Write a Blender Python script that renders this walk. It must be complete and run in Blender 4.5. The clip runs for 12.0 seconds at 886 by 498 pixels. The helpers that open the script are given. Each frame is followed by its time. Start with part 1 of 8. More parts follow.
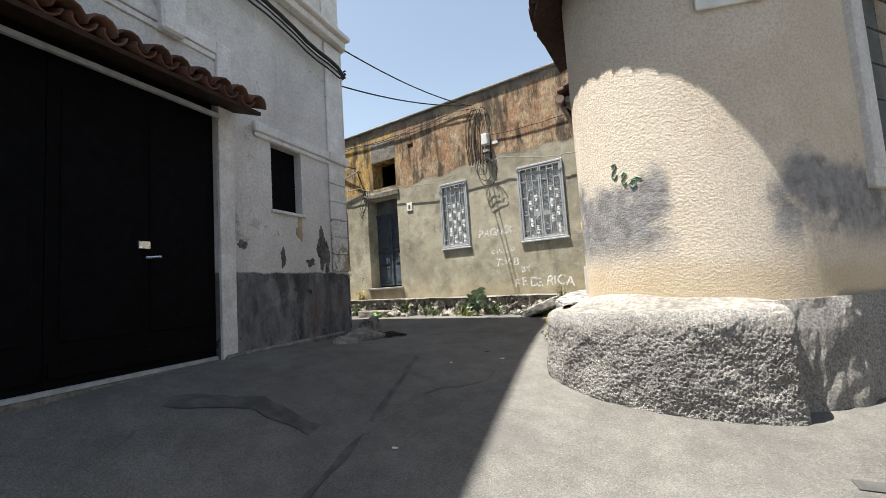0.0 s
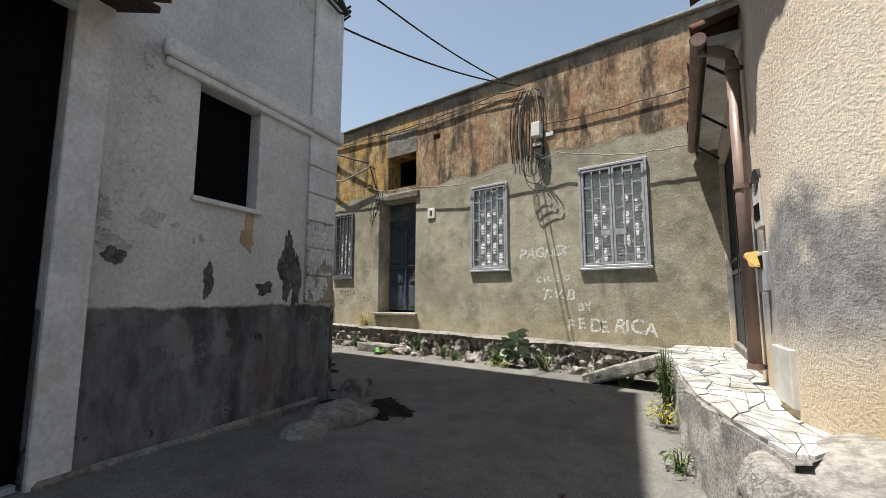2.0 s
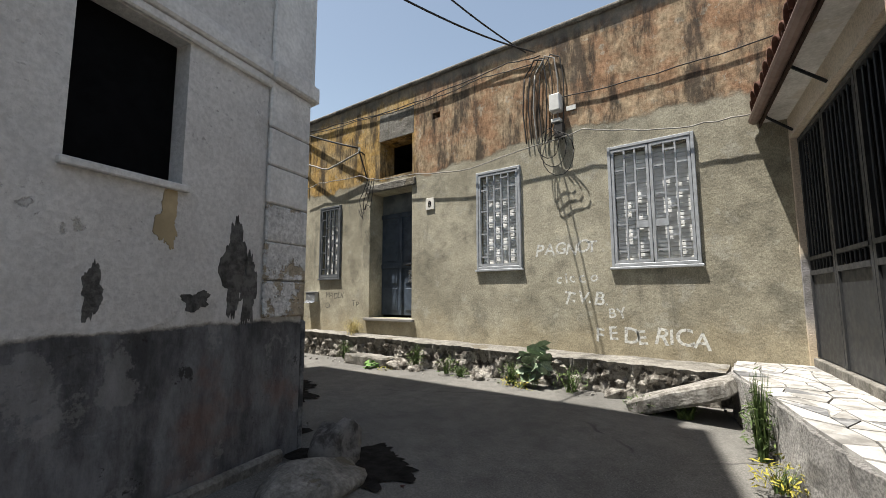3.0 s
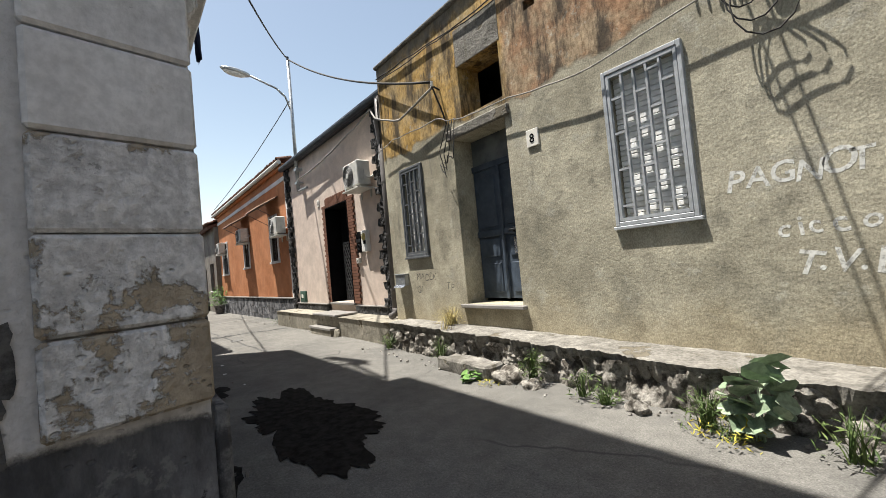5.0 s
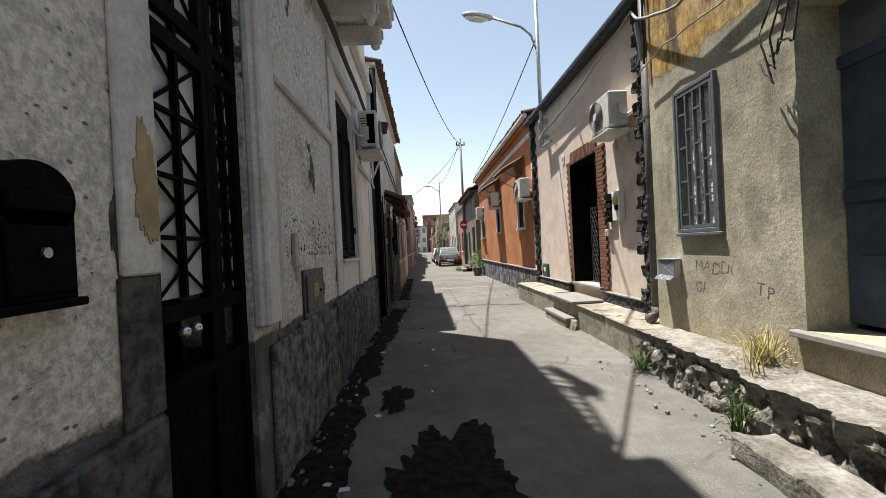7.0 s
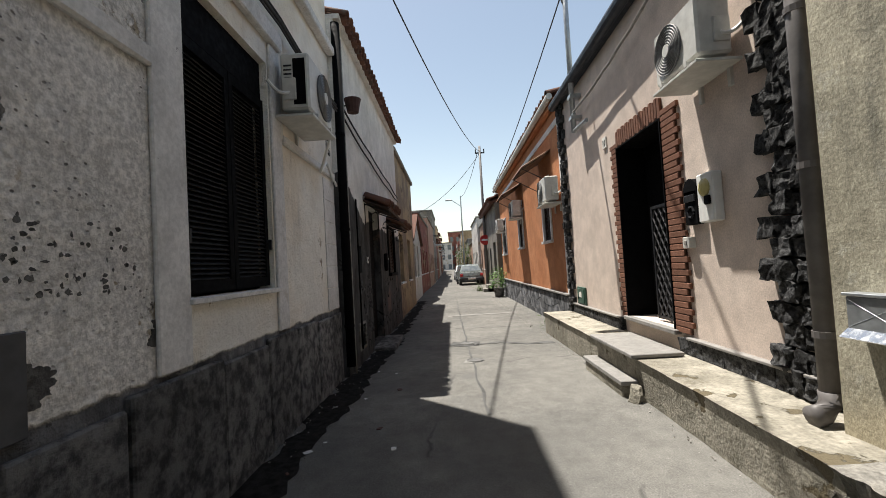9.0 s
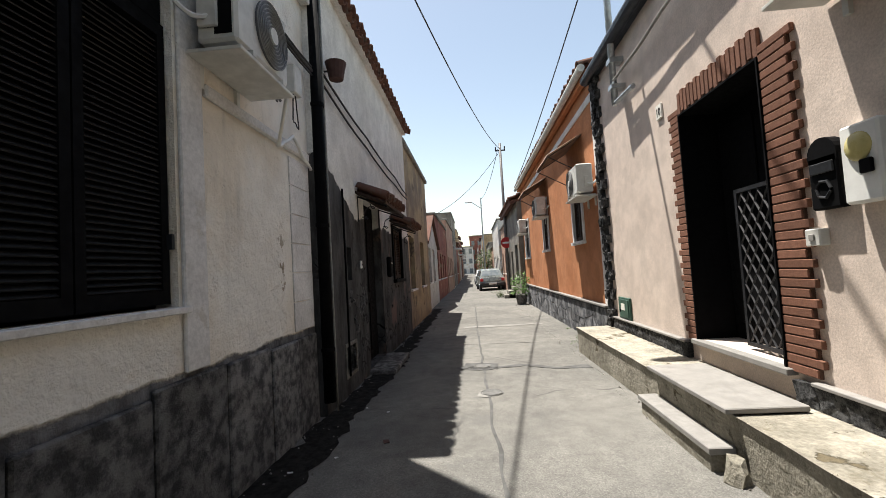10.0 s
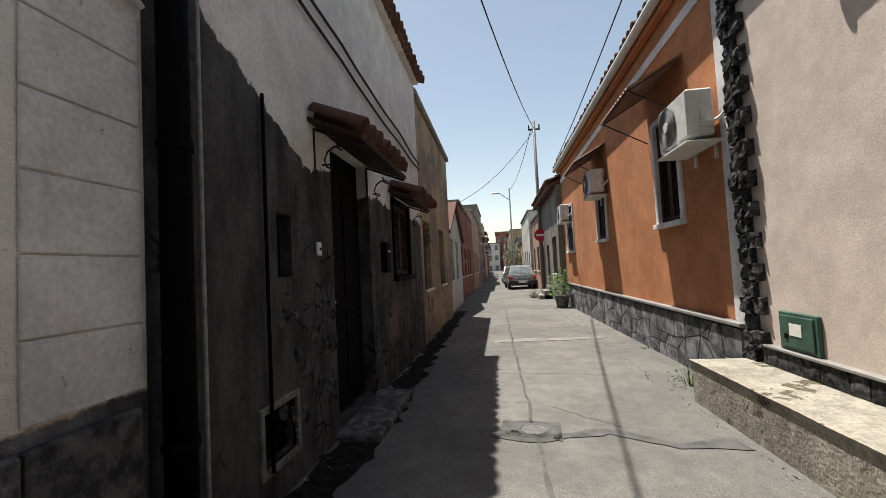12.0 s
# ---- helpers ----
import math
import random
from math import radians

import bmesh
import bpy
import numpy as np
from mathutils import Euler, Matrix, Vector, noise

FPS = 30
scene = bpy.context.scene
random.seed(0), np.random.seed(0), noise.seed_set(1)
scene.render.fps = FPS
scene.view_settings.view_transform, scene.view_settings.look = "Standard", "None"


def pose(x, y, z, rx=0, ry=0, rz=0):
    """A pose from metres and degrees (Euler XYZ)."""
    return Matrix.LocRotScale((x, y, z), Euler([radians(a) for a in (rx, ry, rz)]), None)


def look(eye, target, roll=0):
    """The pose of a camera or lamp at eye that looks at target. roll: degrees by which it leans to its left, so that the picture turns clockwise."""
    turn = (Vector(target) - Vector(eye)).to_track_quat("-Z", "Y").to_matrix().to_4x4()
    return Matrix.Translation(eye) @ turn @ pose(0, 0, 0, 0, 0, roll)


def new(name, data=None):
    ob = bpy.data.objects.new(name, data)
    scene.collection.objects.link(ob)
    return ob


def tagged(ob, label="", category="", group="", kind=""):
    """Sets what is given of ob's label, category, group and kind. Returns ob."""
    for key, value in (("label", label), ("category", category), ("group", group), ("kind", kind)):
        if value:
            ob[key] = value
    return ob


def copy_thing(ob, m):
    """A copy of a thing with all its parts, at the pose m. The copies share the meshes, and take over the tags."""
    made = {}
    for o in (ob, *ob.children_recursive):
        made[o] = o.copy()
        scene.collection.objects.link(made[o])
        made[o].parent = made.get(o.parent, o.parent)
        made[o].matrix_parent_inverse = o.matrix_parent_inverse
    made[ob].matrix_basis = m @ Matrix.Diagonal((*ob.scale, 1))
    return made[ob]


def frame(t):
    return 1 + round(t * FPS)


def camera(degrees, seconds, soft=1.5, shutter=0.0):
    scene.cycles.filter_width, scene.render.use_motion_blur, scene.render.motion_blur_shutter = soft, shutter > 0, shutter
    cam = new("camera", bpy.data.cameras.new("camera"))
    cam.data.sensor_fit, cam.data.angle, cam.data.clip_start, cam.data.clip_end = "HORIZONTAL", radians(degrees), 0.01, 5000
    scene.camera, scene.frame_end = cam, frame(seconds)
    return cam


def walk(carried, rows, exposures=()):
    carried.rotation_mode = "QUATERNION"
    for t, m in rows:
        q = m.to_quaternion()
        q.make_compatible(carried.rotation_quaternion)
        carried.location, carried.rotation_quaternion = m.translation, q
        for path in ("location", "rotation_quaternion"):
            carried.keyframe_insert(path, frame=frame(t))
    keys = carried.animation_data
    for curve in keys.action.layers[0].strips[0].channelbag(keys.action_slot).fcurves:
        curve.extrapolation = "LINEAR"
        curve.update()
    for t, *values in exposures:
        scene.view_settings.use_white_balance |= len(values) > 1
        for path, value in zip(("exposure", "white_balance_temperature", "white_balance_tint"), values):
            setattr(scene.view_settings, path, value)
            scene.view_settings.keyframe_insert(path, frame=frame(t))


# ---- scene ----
cam = camera(91.7, 12.0, 0.8)
METRES, EYE, TILT, LEAN, TURN = 13.0, 1.55, 0.0, 0.0, 35.0
ROWS = [
    (0.0, 0.0, 0.0, 0.0, 0.33, 5.01, 3.79),
    (0.5, 0.001, 0.0391, 0.0047, 4.17, 5.66, 2.57),
    (1.0, 0.0022, 0.0827, 0.0094, 4.08, 5.94, 1.84),
    (1.5, -0.0018, 0.1215, 0.0175, 3.74, 6.43, 0.67),
    (2.0, -0.011, 0.1573, 0.0247, 2.51, 6.64, -0.19),
    (2.5, -0.0185, 0.1949, 0.0288, 1.94, 6.7, -0.33),
    (4.5, -0.0242, 0.3456, 0.0411, 4.4, 2.72, 5.34),
    (5.0, -0.0235, 0.38, 0.0459, 18.05, 2.05, 5.36),
    (5.5, -0.0305, 0.416, 0.0513, 27.61, 0.17, 5.39),
    (6.0, -0.0377, 0.451, 0.0544, 40.78, 0.25, 5.13),
    (6.5, -0.0547, 0.482, 0.0554, 47.38, -0.02, 3.97),
    (7.0, -0.0736, 0.5142, 0.0562, 52.48, -0.27, 2.82),
    (9.0, -0.1906, 0.6471, 0.0575, 56.12, 2.17, 3.36),
    (9.5, -0.2234, 0.6807, 0.0573, 58.28, 2.44, 3.47),
    (10.0, -0.2633, 0.7105, 0.0582, 59.0, 2.89, 3.42),
    (10.5, -0.3008, 0.7405, 0.0592, 59.99, 2.97, 3.47),
    (11.0, -0.3407, 0.764, 0.0591, 61.04, 3.06, 3.27),
    (11.5, -0.3821, 0.7896, 0.0561, 62.29, 2.88, 3.36),
    (12.0, -0.4277, 0.8114, 0.0545, 62.36, 2.66, 2.93),
]
walk(cam, [(t, pose(0, 0, EYE, TILT, LEAN, TURN) @ pose(METRES * x, METRES * y, METRES * z, 90 + pitch, roll, yaw)) for t, x, y, z, yaw, pitch, roll in ROWS],
     [(0.0, 1.36), (1.0, 1.25), (2.0, 1.03), (2.5, 1.02), (5.0, 1.15), (7.0, 1.15), (9.0, 1.0), (9.6, 1.12), (10.4, 1.28), (11.0, 1.25), (12.0, 0.85)])

# ---- light ----
SUN = Vector((-0.212, -0.222, 1.0)).normalized()          # towards the sun
world = bpy.data.worlds.new("sky")
scene.world = world
world.use_nodes = True
wn = world.node_tree
sky = wn.nodes.new("ShaderNodeTexSky")
sky.sky_type, sky.sun_disc = "NISHITA", False
sky.sun_elevation = math.asin(SUN.z)
sky.sun_rotation = math.atan2(SUN.x, SUN.y)
sky.air_density, sky.dust_density, sky.ozone_density = 1.0, 0.7, 0.25
haze = wn.nodes.new("ShaderNodeMix")
haze.data_type, haze.blend_type = "RGBA", "MULTIPLY"
haze.inputs[0].default_value = 1.0
haze.inputs[7].default_value = (1.21, 1.04, 0.84, 1)
wn.links.new(sky.outputs[0], haze.inputs[6])
wn.links.new(haze.outputs[2], wn.nodes["Background"].inputs[0])
wn.nodes["Background"].inputs[1].default_value = 0.10
sun = new("sun", bpy.data.lights.new("sun", "SUN"))
sun.data.energy, sun.data.angle, sun.data.color = 5.0, radians(0.55), (1.0, 0.955, 0.885)
sun.matrix_world = look(SUN * 60, (0, 0, 0))


# ---- materials ----
def material(name, rough=0.9, metal=0.0, spec=0.3):
    m = bpy.data.materials.new(name)
    m.use_nodes = True
    b = m.node_tree.nodes["Principled BSDF"]
    b.inputs["Roughness"].default_value, b.inputs["Metallic"].default_value = rough, metal
    b.inputs["Specular IOR Level"].default_value = spec
    return m


class Nodes:
    """Short ways to wire a material."""

    def __init__(self, m, coords="Object"):
        self.t = m.node_tree
        self.b = self.t.nodes["Principled BSDF"]
        self.geo = self.t.nodes.new("ShaderNodeNewGeometry")
        self.pos = self.geo.outputs["Position"]
        self.xyz = self.t.nodes.new("ShaderNodeSeparateXYZ")
        self.t.links.new(self.pos, self.xyz.inputs[0])

    def link(self, a, b):
        self.t.links.new(a, b)

    def put(self, socket, v):
        if isinstance(v, (int, float)):
            socket.default_value = v
        elif isinstance(v, tuple):
            socket.default_value = (*v, 1) if len(v) == 3 and socket.type == "RGBA" else v
        else:
            self.link(v, socket)

    def scaled(self, s):
        n = self.t.nodes.new("ShaderNodeMapping")
        self.link(self.pos, n.inputs["Vector"])
        n.inputs["Scale"].default_value = s
        return n.outputs[0]

    def noise(self, scale, detail=5, rough=0.6, warp=0.0, stretch=None, offset=0.0):
        n = self.t.nodes.new("ShaderNodeTexNoise")
        v = self.scaled(stretch) if stretch else self.pos
        if offset:
            a = self.t.nodes.new("ShaderNodeVectorMath")
            self.link(v, a.inputs[0])
            a.inputs[1].default_value = (offset, offset * 1.7, offset * 0.6)
            v = a.outputs[0]
        self.link(v, n.inputs["Vector"])
        for k, x in (("Scale", scale), ("Detail", detail), ("Roughness", rough), ("Distortion", warp)):
            n.inputs[k].default_value = x
        return n.outputs["Fac"]

    def voronoi(self, scale, feature="F1", out="Distance", stretch=None, rnd=1.0, warp=0.0):
        n = self.t.nodes.new("ShaderNodeTexVoronoi")
        n.feature = feature
        v = self.scaled(stretch) if stretch else self.pos
        if warp:
            k = self.t.nodes.new("ShaderNodeTexNoise")
            k.inputs["Scale"].default_value = 3.0
            self.link(v, k.inputs["Vector"])
            a = self.t.nodes.new("ShaderNodeVectorMath")
            a.operation = "MULTIPLY_ADD"
            self.link(k.outputs["Color"], a.inputs[0])
            a.inputs[1].default_value = (warp, warp, warp)
            self.link(v, a.inputs[2])
            v = a.outputs[0]
        self.link(v, n.inputs["Vector"])
        n.inputs["Scale"].default_value = scale
        n.inputs["Randomness"].default_value = rnd
        return n.outputs[out]

    def math(self, op, a, b=0.0, c=0.0):
        n = self.t.nodes.new("ShaderNodeMath")
        n.operation = op
        for s, v in zip(n.inputs, (a, b, c)):
            self.put(s, v)
        return n.outputs[0]

    def ramp(self, v, lo, hi, a=0.0, b=1.0):
        n = self.t.nodes.new("ShaderNodeMapRange")
        n.interpolation_type = "SMOOTHSTEP"
        for k, x in (("Value", v), ("From Min", lo), ("From Max", hi), ("To Min", a), ("To Max", b)):
            self.put(n.inputs[k], x)
        return n.outputs["Result"]

    def mix(self, f, a, b):
        n = self.t.nodes.new("ShaderNodeMix")
        n.data_type = "RGBA"
        self.put(n.inputs[0], f)
        self.put(n.inputs[6], a)
        self.put(n.inputs[7], b)
        return n.outputs[2]

    def tint(self, c, f):
        n = self.t.nodes.new("ShaderNodeMix")
        n.data_type, n.blend_type = "RGBA", "MULTIPLY"
        n.inputs[0].default_value = 1.0
        self.put(n.inputs[6], c)
        self.link(f, n.inputs[7])
        return n.outputs[2]

    def color(self, c):
        self.put(self.b.inputs["Base Color"], c)

    def bump(self, h, strength=0.5, dist=0.01):
        n = self.t.nodes.new("ShaderNodeBump")
        n.inputs["Strength"].default_value, n.inputs["Distance"].default_value = strength, dist
        self.link(h, n.inputs["Height"])
        self.link(n.outputs[0], self.b.inputs["Normal"])

    def random(self):
        return self.t.nodes.new("ShaderNodeObjectInfo").outputs["Random"]

    def island(self):
        return self.geo.outputs["Random Per Island"]


def plain(name, col, rough=0.6, metal=0.0, vary=0.25, scale=9.0, bump=0.0, each=0.0, spec=0.3):
    m = material(name, rough, metal, spec)
    n = Nodes(m)
    f = n.ramp(n.noise(scale, 6), 0.3, 0.7, 1 - vary, 1 + vary * 0.6)
    if each:
        f = n.math("MULTIPLY", f, n.ramp(n.random(), 0, 1, 1 - each, 1 + each))
    n.color(n.tint(col, f))
    n.put(n.b.inputs["Roughness"], n.ramp(n.noise(scale * 2.3), 0.3, 0.7, max(0.05, rough - 0.12), min(1, rough + 0.12)))
    if bump:
        n.bump(n.noise(scale * 8, 4), 0.6, bump)
    return m


def plaster(name, base, second, stain=(0.07, 0.065, 0.06), plinth=None, z_plinth=1.9, plinth_col=(0.12, 0.12, 0.125), patch=(0.42, 0.34, 0.22),
            stains=0.35, patches=0.3, grain=40.0, relief=0.012, scale=1.0, old=None, cover=0.0, clean=None, strip=None, lift=None, wear=1.0, ragged=0.12, pale=0.6, mottle=0.18, cracks=0.0):
    """Old render: two tones, drips, bare patches, a darker plinth with a broken upper edge."""
    m = material(name, 0.92, 0.0, 0.15)
    n = Nodes(m)
    big, mid, fine = n.noise(0.8 * scale, 6, 0.6), n.noise(4.0 * scale, 7, 0.65, offset=3.1), n.noise(grain, 5, 0.6)
    c = n.mix(n.ramp(big, 0.38, 0.62), base, second)
    c = n.tint(c, n.ramp(mid, 0.25, 0.75, 1 - mottle, 1 + mottle * 0.65))
    c = n.tint(c, n.ramp(fine, 0.3, 0.7, 1 - mottle * 0.7, 1 + mottle * 0.5))
    hole = n.ramp(n.noise(1.5 * scale, 8, 0.62, offset=7.7), 0.60, 0.635)
    hole = n.math("MULTIPLY", hole, patches * 2.2)
    hole = n.math("MINIMUM", hole, 1.0)
    c = n.mix(hole, c, patch)
    if old:
        coat = n.math("MULTIPLY", n.ramp(n.noise(1.1 * scale, 9, 0.66, offset=13.3), 0.565 - cover, 0.585 - cover), n.ramp(n.noise(9, 6, 0.7, offset=17), 0.36, 0.42))
        c = n.mix(coat, c, n.tint(old, n.ramp(mid, 0.25, 0.75, 0.7, 1.25)))
        bare = n.math("MULTIPLY", n.ramp(n.noise(1.9 * scale, 9, 0.68, offset=23.1), 0.635, 0.65), wear)
        c = n.mix(bare, c, n.tint((0.13, 0.12, 0.11), n.ramp(fine, 0.3, 0.7, 0.5, 1.5)))
        pit = n.math("MULTIPLY", n.ramp(n.voronoi(17, stretch=(1, 1, 1.6), warp=0.1), 0.10, 0.17, 1.0, 0.0), n.ramp(n.noise(1.6, 5, offset=29), 0.46, 0.60))
        pit = n.math("MULTIPLY", pit, wear)
        c = n.mix(n.math("MULTIPLY", pit, 0.8), c, (0.12, 0.11, 0.10))
        c = n.tint(c, n.ramp(fine, 0.3, 0.7, 1 - 0.26 * wear, 1 + 0.14 * wear))
        if clean:                                   # a sounder stretch of wall
            keep = n.ramp(n.xyz.outputs[0], clean[0], clean[1])
            c = n.mix(keep, n.tint(n.mix(n.ramp(big, 0.4, 0.6), (0.76, 0.685, 0.58), (0.82, 0.79, 0.73)), n.ramp(mid, 0.25, 0.75, 0.9, 1.06)), c)
            coat, bare, pit = (n.math("MULTIPLY", q, keep) for q in (coat, bare, pit))
        if strip:                                   # a stretch where the older coat lies bare
            q = n.math("ADD", n.noise(2.6, 10, 0.7, offset=51), n.ramp(n.xyz.outputs[0], strip[0], strip[1], -0.06, 0.10))
            f = n.math("MULTIPLY", n.ramp(q, 0.565, 0.58), n.ramp(n.xyz.outputs[2], 2.5, 2.9, 1.0, 0.0))
            c = n.mix(f, c, n.tint(old, n.ramp(n.noise(1.6, 6, offset=3), 0.3, 0.7, 0.7, 1.15)))
    drip = n.math("MULTIPLY", n.ramp(n.noise(2.6 * scale, 6, 0.7, stretch=(1, 1, 0.14)), 0.55, 0.75), stains)
    c = n.mix(drip, c, stain)
    speck = n.math("MULTIPLY", n.ramp(n.noise(11, 5, 0.75, offset=1.3), 0.66, 0.70), min(1.0, stains * 1.6))
    c = n.mix(speck, c, stain)
    height = n.math("MULTIPLY_ADD", fine, 0.5, n.math("MULTIPLY", mid, 0.8))
    height = n.math("SUBTRACT", height, n.math("MULTIPLY", hole, 0.7))
    if old:
        height = n.math("SUBTRACT", height, n.math("ADD", n.math("MULTIPLY", coat, 0.5), n.math("ADD", n.math("MULTIPLY", bare, 1.1), pit)))
        height = n.math("ADD", height, n.math("MULTIPLY", n.noise(13, 5, 0.6, offset=41), 0.8 * wear))
    if plinth:
        edge = n.math("MULTIPLY_ADD", n.noise(3.0, 7, 0.7, offset=5.0), ragged, n.math("SUBTRACT", n.xyz.outputs[2], ragged / 2))
        if lift:
            edge = n.math("SUBTRACT", edge, n.ramp(n.xyz.outputs[0], lift[0], lift[1], 0.0, lift[2]))
        f = n.ramp(edge, z_plinth - 0.012, z_plinth + 0.012, 1.0, 0.0)
        p = n.tint(plinth_col, n.ramp(n.noise(5.0, 8, 0.7, stretch=(1, 1, 0.4)), 0.3, 0.7, 0.45, 1.7))
        p = n.mix(n.ramp(n.noise(2.2, 8, 0.68, offset=9.0), 0.57, 0.60, 0.0, pale), p, (0.33, 0.32, 0.31))
        p = n.mix(n.ramp(n.noise(1.3, 6, 0.6, offset=37.0), 0.56, 0.66, 0.0, 0.5), p, (0.19, 0.115, 0.09))
        p = n.mix(n.ramp(n.noise(3.1, 8, 0.7, offset=43.0), 0.60, 0.63, 0.0, 0.85), p, (0.03, 0.028, 0.026))
        if cracks:
            gape = n.ramp(n.voronoi(5.5, "DISTANCE_TO_EDGE", warp=0.12), 0.012, 0.045, 1.0, 0.0)
            gape = n.math("MULTIPLY", gape, n.ramp(n.noise(1.4, 5, 0.6, offset=71), 0.52, 0.60, 0.0, cracks))
            gape = n.math("MULTIPLY", gape, n.ramp(n.xyz.outputs[2], 2.35, 2.6, 1.0, 0.0))
            p = n.mix(gape, p, (0.004, 0.004, 0.004))
            height = n.math("SUBTRACT", height, n.math("MULTIPLY", gape, 2.0))
        c = n.mix(f, c, p)
        height = n.math("SUBTRACT", height, n.math("MULTIPLY", f, 0.6))
    n.color(c)
    n.bump(height, 0.8, relief)
    return m


# ---- building blocks ----
def bm_new():
    return bmesh.new()


def box(bm, x0, x1, y0, y1, z0, z1, bevel=0.0, m=None):
    v = [bm.verts.new((x, y, z)) for z in (z0, z1) for x, y in ((x0, y0), (x1, y0), (x1, y1), (x0, y1))]
    fs = [bm.faces.new([v[i] for i in f]) for f in ((3, 2, 1, 0), (4, 5, 6, 7), (0, 1, 5, 4), (1, 2, 6, 5), (2, 3, 7, 6), (3, 0, 4, 7))]
    out = v
    if bevel:
        es = list({e for f in fs for e in f.edges})
        r = bmesh.ops.bevel(bm, geom=es, offset=bevel, segments=1, affect="EDGES", profile=0.5)
        out = list({*r["verts"], *(q for q in v if q.is_valid)})
    if m is not None:
        bmesh.ops.transform(bm, matrix=m, verts=[q for q in out if q.is_valid])
    return bm


def tube(bm, pts, r, sides=8, r_end=None):
    """A pipe or cable along points."""
    pts = [Vector(p) for p in pts]
    rings = []
    for i, p in enumerate(pts):
        d = (pts[min(i + 1, len(pts) - 1)] - pts[max(i - 1, 0)]).normalized()
        a = d.cross(Vector((0, 0, 1)) if abs(d.z) < 0.9 else Vector((1, 0, 0))).normalized()
        b = d.cross(a)
        rr = r if r_end is None else r + (r_end - r) * i / (len(pts) - 1)
        rings.append([bm.verts.new(p + (a * math.cos(k * math.tau / sides) + b * math.sin(k * math.tau / sides)) * rr) for k in range(sides)])
    for q, s in zip(rings, rings[1:]):
        for k in range(sides):
            bm.faces.new((q[k], q[(k + 1) % sides], s[(k + 1) % sides], s[k]))
    bm.faces.new(rings[0][::-1])
    bm.faces.new(rings[-1])
    return bm


def mesh_of(name, bm, mat, smooth=False):
    bmesh.ops.recalc_face_normals(bm, faces=bm.faces[:])
    me = bpy.data.meshes.new(name)
    bm.to_mesh(me)
    bm.free()
    me.materials.append(mat)
    if smooth:
        me.polygons.foreach_set("use_smooth", [True] * len(me.polygons))
    return me


def part(name, bm, mat, parent, label="", smooth=False):
    ob = new(name, mesh_of(name, bm, mat, smooth))
    ob.parent = parent
    if label:
        tagged(ob, label)
    return ob


def thing(name, label, category, m=None, group="", kind=""):
    ob = new(name)
    ob.empty_display_size = 0.1
    if m is not None:
        ob.matrix_basis = m
    return tagged(ob, label, category, group, kind)


def single(name, bm, mat, label, category, m=None, kind="", group="", smooth=False):
    ob = new(name, mesh_of(name, bm, mat, smooth))
    if m is not None:
        ob.matrix_basis = m
    return tagged(ob, label, category, group, kind)


def wall_mesh(u0, u1, z0, z1, thick, holes=()):
    """A wall in the plane v = 0 that faces -v, of that thickness behind it, with openings (u0, u1, z0, z1) through it."""
    us = sorted({u0, u1, *(min(max(h[i], u0), u1) for h in holes for i in (0, 1))})
    zs = sorted({z0, z1, *(min(max(h[i], z0), z1) for h in holes for i in (2, 3))})
    bm = bm_new()
    vs = {}

    def vert(i, j, k):
        if (i, j, k) not in vs:
            vs[i, j, k] = bm.verts.new((us[i], thick * k, zs[j]))
        return vs[i, j, k]

    def solid(i, j):
        if not (0 <= i < len(us) - 1 and 0 <= j < len(zs) - 1):
            return False
        cu, cz = (us[i] + us[i + 1]) / 2, (zs[j] + zs[j + 1]) / 2
        return not any(h[0] < cu < h[1] and h[2] < cz < h[3] for h in holes)

    for i in range(len(us) - 1):
        for j in range(len(zs) - 1):
            if not solid(i, j):
                continue
            a, b = i + 1, j + 1
            bm.faces.new((vert(i, j, 0), vert(a, j, 0), vert(a, b, 0), vert(i, b, 0)))
            bm.faces.new((vert(i, j, 1), vert(i, b, 1), vert(a, b, 1), vert(a, j, 1)))
            if not solid(i - 1, j):
                bm.faces.new((vert(i, j, 0), vert(i, b, 0), vert(i, b, 1), vert(i, j, 1)))
            if not solid(i + 1, j):
                bm.faces.new((vert(a, j, 0), vert(a, j, 1), vert(a, b, 1), vert(a, b, 0)))
            if not solid(i, j - 1):
                bm.faces.new((vert(i, j, 0), vert(i, j, 1), vert(a, j, 1), vert(a, j, 0)))
            if not solid(i, j + 1):
                bm.faces.new((vert(i, b, 0), vert(a, b, 0), vert(a, b, 1), vert(i, b, 1)))
    return bm


def facade(origin, yaw=0.0):
    """Frame of a facade: u along it, v into the house, z up."""
    return pose(*origin, 0, 0, yaw)


NORTH = facade((0, 7.38, 0))                 # house with the grilles: u = x, faces -y
NORTH10 = facade((0, 7.63, 0))               # cream house and orange house
SOUTH = facade((0, 4.06, 0), 180)            # tall grey house: u = -x, faces +y
SOUTH2 = facade((0, 4.15, 0), 180)
A_YAW = math.degrees(math.atan2(1.9, -0.46))
ASIDE = facade((-3.97, 2.05, 0), A_YAW)      # its flank: u from the garage's jamb to the corner


